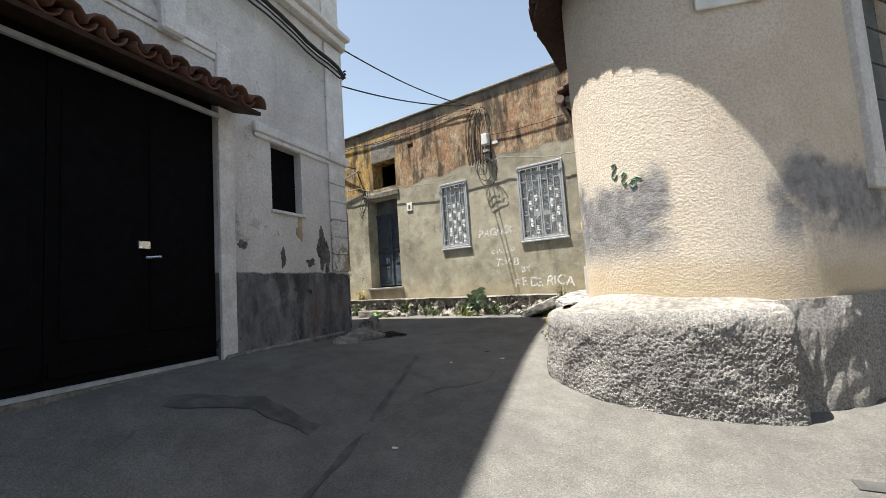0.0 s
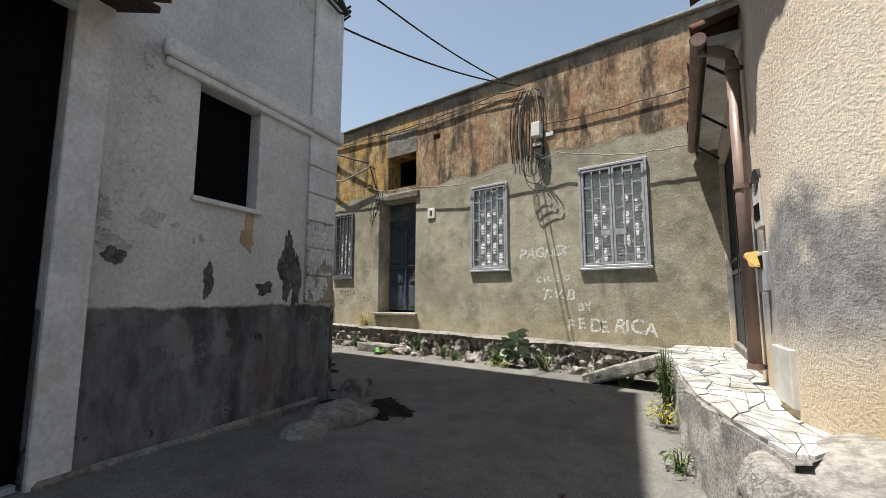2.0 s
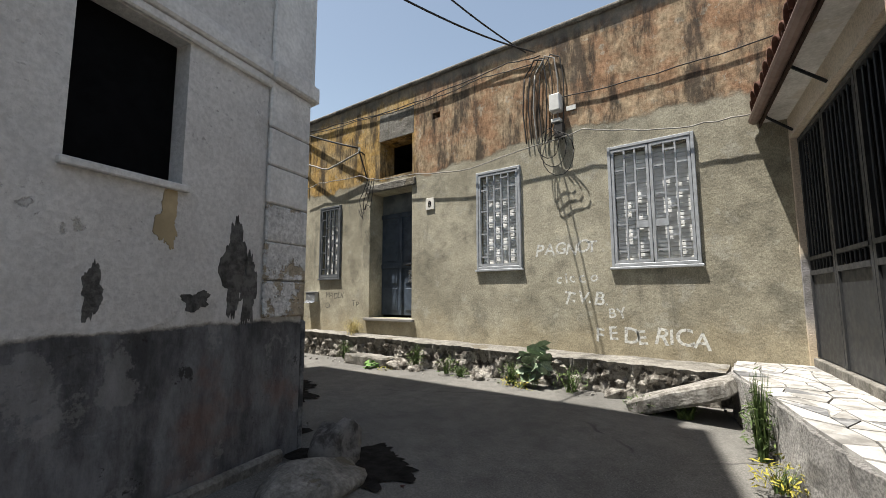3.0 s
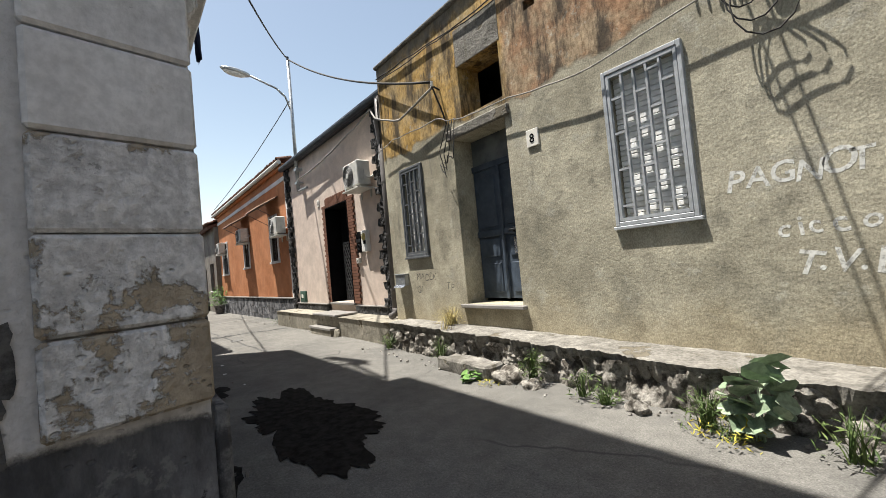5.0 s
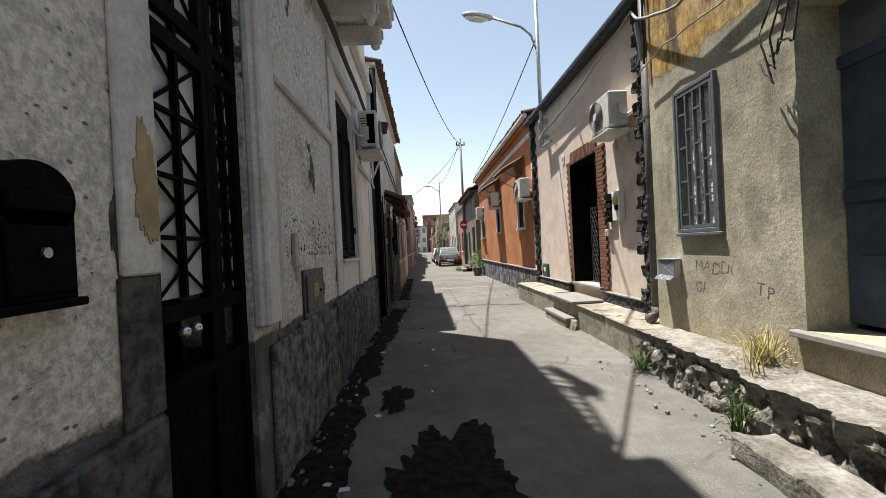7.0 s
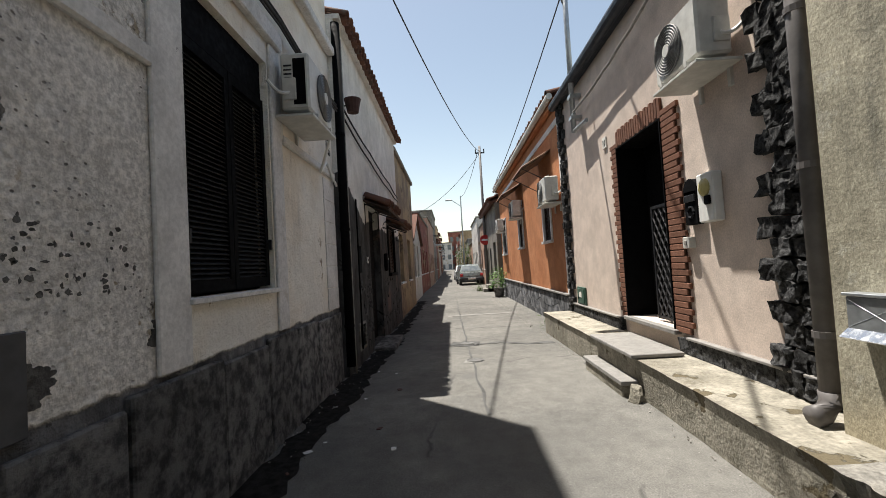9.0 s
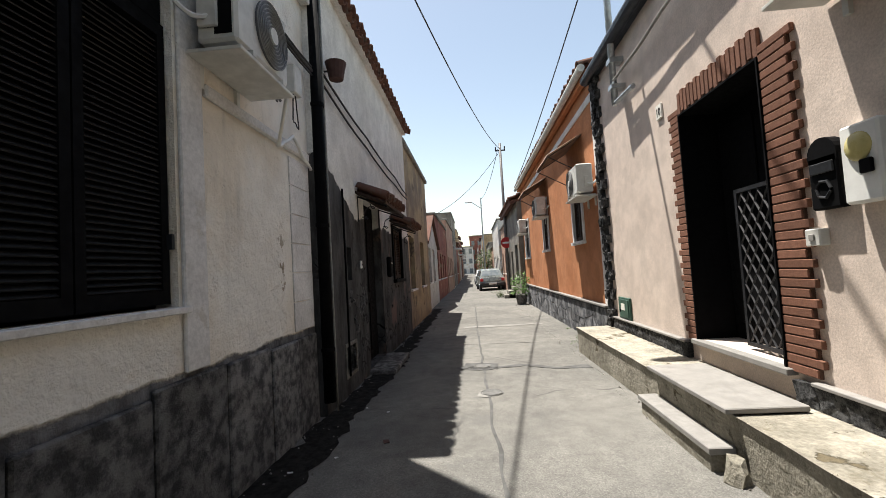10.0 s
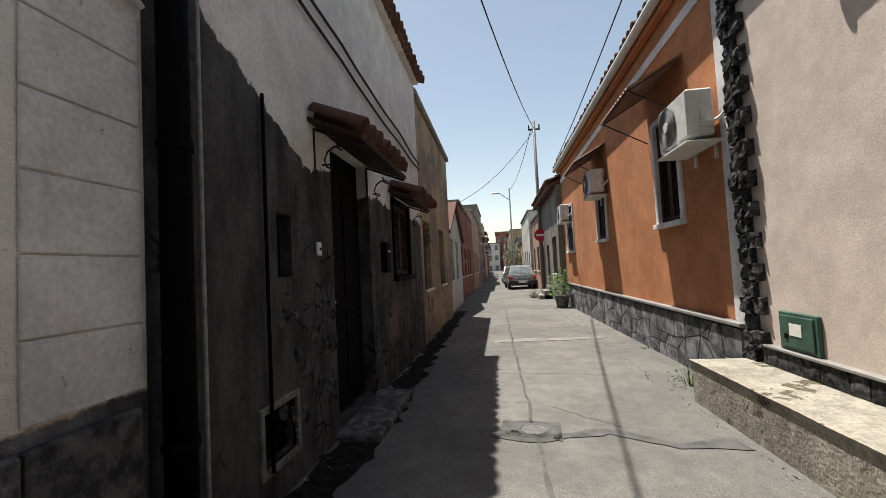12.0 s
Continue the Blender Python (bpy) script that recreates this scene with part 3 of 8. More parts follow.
GATE = facade((-1.71, 7.4, 0), math.degrees(math.atan2(-2.38, 0.35)))


def corner_line(r=1.0, n=44, a0=186, a1=330):
    return [(CX + r * math.cos(radians(a0 + (a1 - a0) * k / (n - 1))), CY + r * math.sin(radians(a0 + (a1 - a0) * k / (n - 1)))) for k in range(n)]


def strip_wall(pts, z0, z1, thick, mat, name, label):
    """A wall of some thickness along points (inner side to the left)."""
    bm = bm_new()
    rows = []
    for i, p in enumerate(pts):
        a, b = Vector(pts[max(i - 1, 0)]), Vector(pts[min(i + 1, len(pts) - 1)])
        d = (b - a).normalized()
        q = Vector(p) + Vector((-d.y, d.x)) * thick
        rows.append([bm.verts.new((*p, z0)), bm.verts.new((*p, z1)), bm.verts.new((*q, z1)), bm.verts.new((*q, z0))])
    for r, s in zip(rows, rows[1:]):
        for k in range(4):
            bm.faces.new((r[k], s[k], s[(k + 1) % 4], r[(k + 1) % 4]))
    bm.faces.new(rows[0][::-1]), bm.faces.new(rows[-1])
    ob = single(name, bm, mat, label, "wall", None, "structure")
    return ob


arc = corner_line()
strip_wall([(-1.36, 5.03), (-1.32, 4.75)] + arc, 0.2, 4.45, 0.3, M_R, "wall_corner", "cream roughcast wall round a street corner, grey soot blotches")
SIDE_YAW = math.degrees(math.atan2(0.87, 0.5))
SIDE = facade((*arc[-1], 0), SIDE_YAW)
wall("wall_corner_side", SIDE, [(0.62, 1.5, 2.3, 3.9)], 0.0, 6.0, 0.0, 4.45, M_R, "cream roughcast side wall in the shade")
wall("wall_gate_top", GATE, [(0.06, 2.2, 0.5, 3.42)], -0.02, 2.405, 0.5, 3.85, M_R, "cream wall round a street gate")
bm = bm_new()
box(bm, -0.95, 3.5, 4.9, 9.5, 4.46, 4.62)
box(bm, -0.7, -0.4, 5.2, 7.38, 0.6, 4.45)
single("shell_corner", bm, M_INSIDE, "roof slab and inner wall of the corner house", "wall", None, "structure")


# ---- tiles and eaves ----
def half_tile(r0, r1, length, thick=0.015, seg=6):
    """A curved clay tile along -v, hump up."""
    bm = bm_new()
    rows = []
    for j, (v, r) in enumerate(((0, r0), (-length, r1))):
        for rr in (r, r - thick):
            rows.append([bm.verts.new((rr * math.cos(math.pi * k / seg), v, rr * math.sin(math.pi * k / seg))) for k in range(seg + 1)])
    for k in range(seg):
        for a, b in ((0, 2), (3, 1), (2, 3), (1, 0)):
            bm.faces.new((rows[a][k], rows[a][k + 1], rows[b][k + 1], rows[b][k]))
    for k in (0, seg):
        bm.faces.new((rows[0][k], rows[2][k], rows[3][k], rows[1][k]))
    return bm


TILE = mesh_of("roof_tile", half_tile(0.085, 0.10, 0.42), M_TILE, True)
TILE_UP = mesh_of("channel_tile", half_tile(0.095, 0.08, 0.40), M_TILE, True)


def tile_run(parent, u0, u1, z, slope, depth, v0=0.0, pitch=0.185):
    """Rows of curved tiles that slope down towards -v, as parts of a thing in its own frame."""
    n = max(1, round((u1 - u0) / pitch))
    rows = max(1, round(depth / 0.36))
    rng = random.Random(int(abs(u0) * 100) + n)
    for i in range(n + 1):
        for j in range(rows):
            d = j * 0.36
            jit = pose(0, 0, 0, rng.uniform(-1.5, 1.5), rng.uniform(-2, 2), rng.uniform(-2.5, 2.5))
            base = pose(u0 + i * (u1 - u0) / n, v0, z) @ pose(0, 0, 0, slope)
            ob = new("roof_tile", TILE)
            ob.parent = parent
            ob.matrix_basis = base @ pose(0, -d + rng.uniform(-0.015, 0.015), 0.02 + 0.012 * (rows - j)) @ jit
            if i < n:
                ob = new("channel_tile", TILE_UP)
                ob.parent = parent
                ob.matrix_basis = base @ pose((u1 - u0) / n / 2, -d, 0.055 + 0.012 * (rows - j), 0, 180, 0) @ jit


def tiled_canopy(F, u0, u1, z, depth, slope, label, brackets=(), v0=0.0, drop_soffit=True):
    t = thing("tiled_canopy", label, "canopy", F)
    tile_run(t, u0 + 0.08, u1 - 0.08, z, slope, depth, v0)
    s = math.tan(radians(slope))
    bm = box(bm_new(), u0, u1, -depth * 0.96, v0 + 0.0, -0.05, -0.015, 0.004)
    bmesh.ops.transform(bm, matrix=pose(0, 0, z) @ pose(0, 0, 0, slope), verts=bm.verts)
    part("deck", bm, M_WOOD, t, "dark wooden deck under the tiles")
    for u in brackets:
        bm = bm_new()
        tube(bm, [(u, 0.0, z - 0.42), (u, 0.0, z - 0.08)], 0.012, 6)
        tube(bm, [(u, 0.0, z - 0.08), (u, -depth * 0.85, z - 0.08 - s * depth * 0.85)], 0.012, 6)
        tube(bm, [(u, -0.06 - depth * 0.35 * k / 12 - 0.05 * math.sin(k * 0.9), z - 0.40 + 0.22 * k / 12 + 0.045 * math.cos(k * 0.9)) for k in range(13)], 0.008, 6)
        part("scroll_bracket", bm, M_DARKIRON, t, "wrought iron scroll bracket")
    return t


tiled_canopy(ASIDE, -3.0, 0.19, 3.46, 0.42, 17, "old terracotta tile canopy over a dark garage door")
tiled_canopy(SOUTH2, 13.5, 14.98, 3.42, 0.46, 22, "terracotta tile canopy on scroll brackets over a house door", (13.6, 14.88))
tiled_canopy(SOUTH2, 15.75, 17.05, 3.30, 0.36, 20, "small terracotta tile canopy over shutters", (15.85, 16.95))
t = thing("tiled_eave", "terracotta tile eave along a low white house", "eave", SOUTH2)
tile_run(t, 12.25, 17.85, 5.62, 16, 0.36, 0.24)
bm = box(bm_new(), 12.16, 17.9, -0.08, 0.3, 5.502, 5.56)
part("soffit", bm, M_TRIM, t)
# eave of the rounded corner house
t = thing("round_eave", "overhanging tile eave following the rounded corner wall", "eave")
bm = bm_new()
outer, inner = corner_line(1.27, 44, 180, 345), corner_line(0.6, 44, 180, 345)
outer, inner = [(-2.05, 7.3)] * 0 + [(-1.66, 5.2)] + outer, [(-0.9, 5.2)] + inner
low = [[bm.verts.new((*p, z)) for p in outer] for z in (4.12, 4.18)]
up = [[bm.verts.new((*p, z)) for p in inner] for z in (4.40, 4.50)]
for i in range(len(outer) - 1):
    for a, b in ((low[0], up[0]), (up[1], low[1]), (low[1], low[0]), (up[0], up[1])):
        bm.faces.new((a[i], a[i + 1], b[i + 1], b[i]))
part("deck", bm, M_WOOD, t, "dark wooden eave boards")
for k in range(24):
    a = 180 + 165 * k / 23
    ob = new("roof_tile", TILE)
    ob.parent = t
    ob.matrix_basis = pose(CX, CY, 0, 0, 0, a + 90) @ pose(0, -0.89, 4.27, 12) @ pose(0, 0, 0, 0, random.uniform(-3, 3), random.uniform(-3, 3))


# ---- the old house with grilles ----
def grille_window(u0, u1, z0, z1, leaves, mat, label, seed):
    t = thing("window_grille", label, "window grille", NORTH, "window grilles of the old house")
    rng = random.Random(seed)
    d = 0.05
    for name, b in (("frame_side", (u0, u0 + 0.035, z0, z1)), ("frame_side", (u1 - 0.035, u1, z0, z1)), ("frame_top", (u0 + 0.035, u1 - 0.035, z1 - 0.035, z1)), ("frame_bottom", (u0 + 0.035, u1 - 0.035, z0, z0 + 0.035))):
        part(name, box(bm_new(), b[0], b[1], -0.035, 0.01, b[2], b[3], 0.004), mat, t)
    part("sill", box(bm_new(), u0 - 0.02, u1 + 0.02, -0.04, 0.02, z0 - 0.03, z0 - 0.002, 0.004), mat, t)
    w = (u1 - u0 - 0.07) / leaves
    for k in range(leaves):
        a = u0 + 0.035 + k * w
        leaf = part("leaf", box(box(box(box(bm_new(), a + 0.004, a + 0.034, -0.03, 0.005, z0 + 0.04, z1 - 0.04, 0.003), a + w - 0.034, a + w - 0.004, -0.03, 0.005, z0 + 0.04, z1 - 0.04, 0.003), a + 0.034, a + w - 0.034, -0.03, 0.005, z0 + 0.04, z0 + 0.07), a + 0.034, a + w - 0.034, -0.03, 0.005, z1 - 0.07, z1 - 0.04), mat, t)
        n = max(3, round((w - 0.06) / 0.105))
        us = [a + 0.034 + (w - 0.068) * i / n for i in range(n + 1)]
        for u in us[1:-1]:
            part("bar", box(bm_new(), u - 0.009, u + 0.009, -0.028, 0.004, z0 + 0.07, z1 - 0.07), mat, leaf)
        for i in range(n):
            z = z0 + 0.16 + (0.15 if i % 2 else 0.0)
            while z < z1 - 0.12:
                part("link", box(bm_new(), us[i] + 0.009, us[i + 1] - 0.009, -0.026, 0.002, z, z + 0.018), mat, leaf)
                z += 0.30 + (0.015 * rng.random())
        if leaves == 2:
            s = a + w - 0.16 if k == 0 else a + 0.035
            part("lock_plate", box(bm_new(), s, s + 0.125, -0.032, 0.004, z0 + 0.42, z0 + 0.50), mat, leaf)
    back = part("roller_shutter", box(bm_new(), u0 + 0.06, u1 - 0.06, 0.068, 0.076, z0 + 0.06, z1 - 0.03), M_SLAT, t, "closed white slatted roller shutter")
    slat = mesh_of("slat", box(bm_new(), u0 + 0.06, u1 - 0.06, 0.052, 0.067, 0, 0.040, 0.004), M_SLAT)
    for k in range(int((z1 - z0 - 0.11) / 0.046)):
        ob = new("slat", slat)
        ob.parent, ob.matrix_basis = back, pose(0, 0, z0 + 0.06 + 0.046 * k)
    return t


grille_window(-3.35, -2.47, 2.29, 3.68, 2, M_ZINC, "wide grey iron window grille over a white roller shutter", 1)
grille_window(-5.15, -4.47, 2.33, 3.69, 1, M_ZINC, "grey iron window grille over a white roller shutter", 2)
grille_window(-8.61, -8.03, 2.30, 3.62, 1, plain("dark_grey_iron", (0.13, 0.14, 0.15), 0.5, 0.2, 0.2, 14), "narrow dark iron window grille over a white shutter", 3)

t = thing("double_door", "blue-grey panelled wooden double door, closed, weathered", "door", NORTH @ pose(0, 0.09, 0))
for k in (0, 1):
    a = -7.29 + k * 0.47
    leaf = part("leaf", box(bm_new(), a, a + 0.46, 0.20, 0.245, 1.66, 3.30, 0.004), M_BLUE, t)
    for z0, z1 in ((1.74, 2.10), (2.18, 2.42), (2.56, 3.22)):
        part("panel", box(bm_new(), a + 0.08, a + 0.38, 0.188, 0.2, z0, z1, 0.006), M_BLUE, leaf)
    part("rail", box(bm_new(), a + 0.01, a + 0.45, 0.172, 0.2, 2.44, 2.52, 0.006), M_BLUE, leaf)
part("meeting_strip", box(bm_new(), -6.85, -6.80, 0.165, 0.2, 1.66, 3.30, 0.006), M_BLUE, t)
part("transom", box(bm_new(), -7.298, -6.362, 0.18, 0.26, 3.30, 3.38, 0.006), M_BLUE, t)
part("overlight", box(bm_new(), -7.298, -6.362, 0.22, 0.25, 3.38, 3.718), M_GLASS, t, "dark glass overlight")
bm = bm_new()
tube(bm, [(-6.60, 0.17, 2.48), (-6.60, 0.12, 2.48)], 0.025, 10)
box(bm, -6.66, -6.54, 0.10, 0.12, 2.465, 2.495, 0.006)
part("handle", bm, M_DARKIRON, t, "dark iron handle")
part("letter_flap", box(bm_new(), -6.66, -6.54, 0.178, 0.19, 2.20, 2.40, 0.004), M_STEEL, t, "pale metal plate")
single("door_sill", box(bm_new(), -7.38, -6.30, -0.06, 0.3, 1.575, 1.619, 0.008), M_MARBLE, "pale marble threshold slab under a door", "sill", NORTH)
single("lintel", box(bm_new(), -7.40, -6.28, -0.035, 0.05, 3.722, 3.85, 0.012), M_CONC, "cement lintel over the old door", "lintel", NORTH, "structure")
single("cement_patch", box(bm_new(), -7.10, -6.33, -0.006, 0.02, 4.585, 5.05, 0.003), M_CONC, "grey cement patch above a square opening", "patch", NORTH, "structure")
single("coping", box(bm_new(), -9.09, -1.2, -0.05, 0.4, 5.381, 5.44, 0.02), M_CONC, "weathered cement coping on a parapet", "coping", NORTH, "structure")


def text_mesh(body, size, mat, extrude=0.002, slant=0.0, spread=0.012):
    cu = bpy.data.curves.new("writing", "FONT")
    cu.body, cu.size, cu.extrude, cu.shear, cu.resolution_u, cu.offset = body, size, extrude, slant, 3, size * spread
    tmp = bpy.data.objects.new("writing", cu)
    scene.collection.objects.link(tmp)
    bpy.context.view_layer.update()
    me = bpy.data.meshes.new_from_object(tmp.evaluated_get(bpy.context.evaluated_depsgraph_get()))
    bpy.data.objects.remove(tmp)
    me.materials.clear()
    me.materials.append(mat)
    return me




def scrawl(body, F, u, z, size, mat, label, tilt=0.0, pitch=0.62, v=-0.001, seed=1):
    """Hand-sprayed writing: every letter by itself, uneven."""
    rng = random.Random(seed)
    t = thing("graffiti", label, "graffiti", F @ pose(u, v, z, 90, 0, 0) @ pose(0, 0, 0, 0, 0, tilt))
    x = 0.0
    for ch in body:
        if ch not in " ":
            ob = new("letter", text_mesh(ch, size * rng.uniform(0.9, 1.12), mat, 0.0002, rng.uniform(-0.1, 0.2), 0.014 if mat == M_SPRAY else -0.008))
            ob.parent = t
            ob.matrix_basis = pose(x, rng.uniform(-0.1, 0.1) * size, 0, 0, 0, rng.uniform(-8, 8))
        x += size * (0.3 if ch in ".iI" else pitch)
    return t


for k, (body, u, z, size, tilt) in enumerate((("PAGNOT", -4.30, 2.47, 0.20, -1), ("cicco", -4.03, 2.11, 0.18, 2), ("T.V.B.", -3.97, 1.90, 0.20, -4), ("BY", -3.42, 1.72, 0.16, 4), ("FEDERICA", -3.58, 1.46, 0.23, -1))):
    scrawl(body, NORTH, u, z, size, M_SPRAY, "faded white spray-painted writing on the grey-green wall", tilt, 0.66, seed=k)
for k, (body, u, z, size) in enumerate((("MADDY", -8.42, 1.96, 0.15), ("GI", -8.44, 1.77, 0.14), ("TP", -7.72, 1.80, 0.14))):
    scrawl(body, NORTH, u, z, size, M_SPRAY2, "thin dark scrawl on the grey-green wall", -3, 0.7, seed=9 + k)


def number_plate(F, u, z, body, label, w=0.15, h=0.17):
    t = thing("house_number", label, "house number", F @ pose(u, 0, z))
    part("plate", box(bm_new(), -w / 2, w / 2, -0.018, 0.0, -h / 2, h / 2, 0.004), M_PAPER, t)
    me = text_mesh(body, h * 0.72, M_BLACK, 0.001)
    ob = new("digit", me)
    ob.parent = t
    ob.matrix_basis = pose(-h * 0.2 * len(body), -0.02, -h * 0.26, 90)
    return t


number_plate(NORTH, -5.99, 3.37, "8", "white house number tile with a dark 8", 0.16, 0.18)
number_plate(NORTH10, -12.62, 3.81, "10", "small white house number tile with a dark 10", 0.13, 0.15)

t = thing("junction_box", "pale plastic electric junction box with cable entries", "junction box", NORTH)
part("body", box(bm_new(), -4.0, -3.86, -0.13, 0.0, 4.26, 4.48, 0.012), M_WHITE, t)
part("lower_box", box(bm_new(), -3.99, -3.87, -0.10, 0.0, 4.12, 4.17, 0.008), M_WHITE, t)
part("fuse_box", box(bm_new(), -3.96, -3.84, -0.09, 0.0, 3.92, 4.11, 0.012), M_CABLE, t, "black fuse box")
part("label_plate", box(bm_new(), -3.82, -3.70, -0.015, 0.0, 4.26, 4.32, 0.002), M_WHITE, t)


def sagging(a, b, sag, n=14, wob=0.0, seed=0):
    a, b = Vector(a), Vector(b)
    rng = random.Random(seed)
    return [a.lerp(b, i / n) + Vector((0, 0, -4 * sag * (i / n) * (1 - i / n))) + Vector((0, 0, rng.uniform(-wob, wob) if 0 < i < n else 0)) for i in range(n + 1)]


def cable(pts, r, mat, label, sides=6):
    return single("cable", tube(bm_new(), pts, r, sides), mat, label, "cable", smooth=True)


def path(*legs, wob=0.012):
    """Cable clipped along points, slack between them."""
    out = []
    for i, (a, b) in enumerate(zip(legs, legs[1:])):
        out += sagging(a, b, 0.03 * (Vector(b) - Vector(a)).length * 0.5, 6, wob, i)[:-1]
    return out + [Vector(legs[-1])]


YF = 7.35
cable(path((-9.05, YF, 5.22), (-8.2, YF, 5.18), (-6.6, YF, 5.06), (-5.6, YF, 5.10), (-4.6, YF, 5.16), (-4.14, YF, 5.10)), 0.008, M_CABLE, "black cable clipped along the old house wall")
cable(path((-9.05, YF, 5.17), (-7.6, YF, 5.10), (-6.4, YF, 5.02), (-5.0, YF, 5.08), (-4.25, YF, 5.02)), 0.007, M_CABLE, "black cable clipped along the old house wall")
cable(path((-9.06, 7.29, 4.02), (-8.6, 7.29, 4.10), (-7.50, 7.29, 4.05), (-7.1, 7.30, 3.92), (-6.2, 7.29, 3.86), (-5.2, 7.29, 3.76), (-4.5, 7.29, 3.85), (-3.6, 7.28, 3.95), (-2.6, 7.29, 3.72), (-1.9, 7.29, 3.72), (-1.66, 7.29, 3.9)), 0.007, M_CABLE2, "pale twisted cable sagging along the old house wall")
cable(path((-3.92, YF, 4.45), (-3.0, YF, 4.42), (-1.75, YF, 4.46)), 0.007, M_CABLE, "black cable clipped along the old house wall")
cable(path((-7.47, 7.25, 4.49), (-7.44, YF, 4.2), (-7.35, YF, 3.95)), 0.012, M_CABLE, "black cable dropping from an insulator")
for k in range(4):
    x = -4.20 + 0.075 * k
    pts = [(x - 0.16, YF, 3.95 - 0.02 * k), (x - 0.20, YF, 4.4), (x - 0.17, YF, 4.85), (x - 0.02, YF, 5.07), (x + 0.10, YF, 5.02 - 0.01 * k), (x + 0.14, YF, 4.7), (x + 0.13, YF, 4.3), (x + 0.10, YF, 3.9)]
    cable(path(*pts, wob=0.008), 0.008 if k % 2 else 0.010, M_CABLE if k != 2 else M_CABLE2, "cable bundle arching up the old house wall")
for k in range(3):
    c = Vector((-4.02 + 0.06 * k, 7.26, 3.86 - 0.08 * k))
    cable([c + Vector((math.cos(a * 0.45) * (0.14 + 0.03 * k), -0.02 * math.sin(a), math.sin(a * 0.45) * (0.19 + 0.04 * k))) for a in range(15)], 0.006, M_CABLE, "loose coil of cable hanging on the wall")
for k in range(4):
    cable(path((-7.28 + 0.05 * k, 7.3, 3.95), (-7.44 + 0.09 * k, 7.26, 3.6 - 0.05 * k), (-7.36 + 0.02 * k, 7.28, 3.25 + 0.09 * k), (-7.5 + 0.05 * k, 7.3, 3.45)), 0.007, M_CABLE, "tangle of loose wire beside the old door")
t = thing("insulator_bracket", "small iron cable bracket with insulators on the wall", "bracket", NORTH)
part("arm", tube(bm_new(), [(-7.47, 0.0, 4.45), (-7.47, -0.14, 4.49)], 0.012, 6), M_DARKIRON, t)
part("insulator", tube(bm_new(), [(-7.47, -0.12, 4.47), (-7.47, -0.12, 4.54)], 0.022, 8), M_WHITE, t)

t = thing("letter_box", "open galvanised steel letter box on the old wall", "letter box", NORTH)
part("body", box(bm_new(), -8.925, -8.64, -0.07, 0.0, 1.88, 2.045, 0.006), M_GALV, t)
bm = box(bm_new(), -0.14, 0.14, -0.06, 0.0, -0.006, 0.0)
bmesh.ops.transform(bm, matrix=pose(-8.782, -0.07, 1.895, 40), verts=bm.verts)
part("flap", bm, M_STEEL, t, "bright steel flap hanging open")
bm = bm_new()
for a, b in (((-8.915, 1.90), (-8.65, 2.03)), ((-8.915, 2.03), (-8.65, 1.90))):
    tube(bm, [(a[0], -0.07, a[1]), (b[0], -0.07, b[1])], 0.0015, 4)
part("pressed_cross", bm, M_STEEL, t)
part("hood", box(bm_new(), -8.935, -8.63, -0.08, 0.0, 2.045, 2.06, 0.003), M_GALV, t)


def downpipe(F, u, z0, z1, r, mat, label, v=-0.1, hoops=(2.0, 3.0, 4.0), shoe=True):
    t = thing("downpipe", label, "downpipe", F)
    part("pipe", tube(bm_new(), [(u, v, z0 + 0.12), (u, v, z1)], r, 14), mat, t, smooth=True)
    for z in hoops:
        part("clamp", tube(bm_new(), [(u, v, z), (u, v, z + 0.035)], r + 0.008, 14), mat, t)
        part("bracket", box(bm_new(), u - 0.012, u + 0.012, v, 0.0, z + 0.005, z + 0.03), M_DARKIRON, t)
    if shoe:
        part("shoe", tube(bm_new(), [(u, v, z0 + 0.16), (u, v, z0 + 0.10), (u, v - 0.05, z0 + 0.045), (u, v - 0.11, z0 + 0.03)], r + 0.006, 12), mat, t, smooth=True)
    return t


downpipe(NORTH10, -9.175, 1.36, 5.0, 0.05, M_PIPE2, "dark grey downpipe between two house fronts", -0.215, (1.8, 2.7, 3.55, 4.4))
t = thing("rain_head", "dark rain hopper at the top of a downpipe", "rain hopper", NORTH10)
part("hopper", tube(bm_new(), [(-9.175, -0.215, 4.2), (-9.175, -0.215, 4.42), (-9.175, -0.215, 4.6)], 0.055, 12, 0.10), M_PIPE2, t)


# ---- raised footways ----
def lumpy(bm, amount, scale, seed=0.0, keep_below=None):
    for v in bm.verts:
        if keep_below is not None and v.co.z < keep_below:
            continue
        n = noise.noise_vector(v.co * scale + Vector((seed, seed, seed)))
        v.co += n * amount


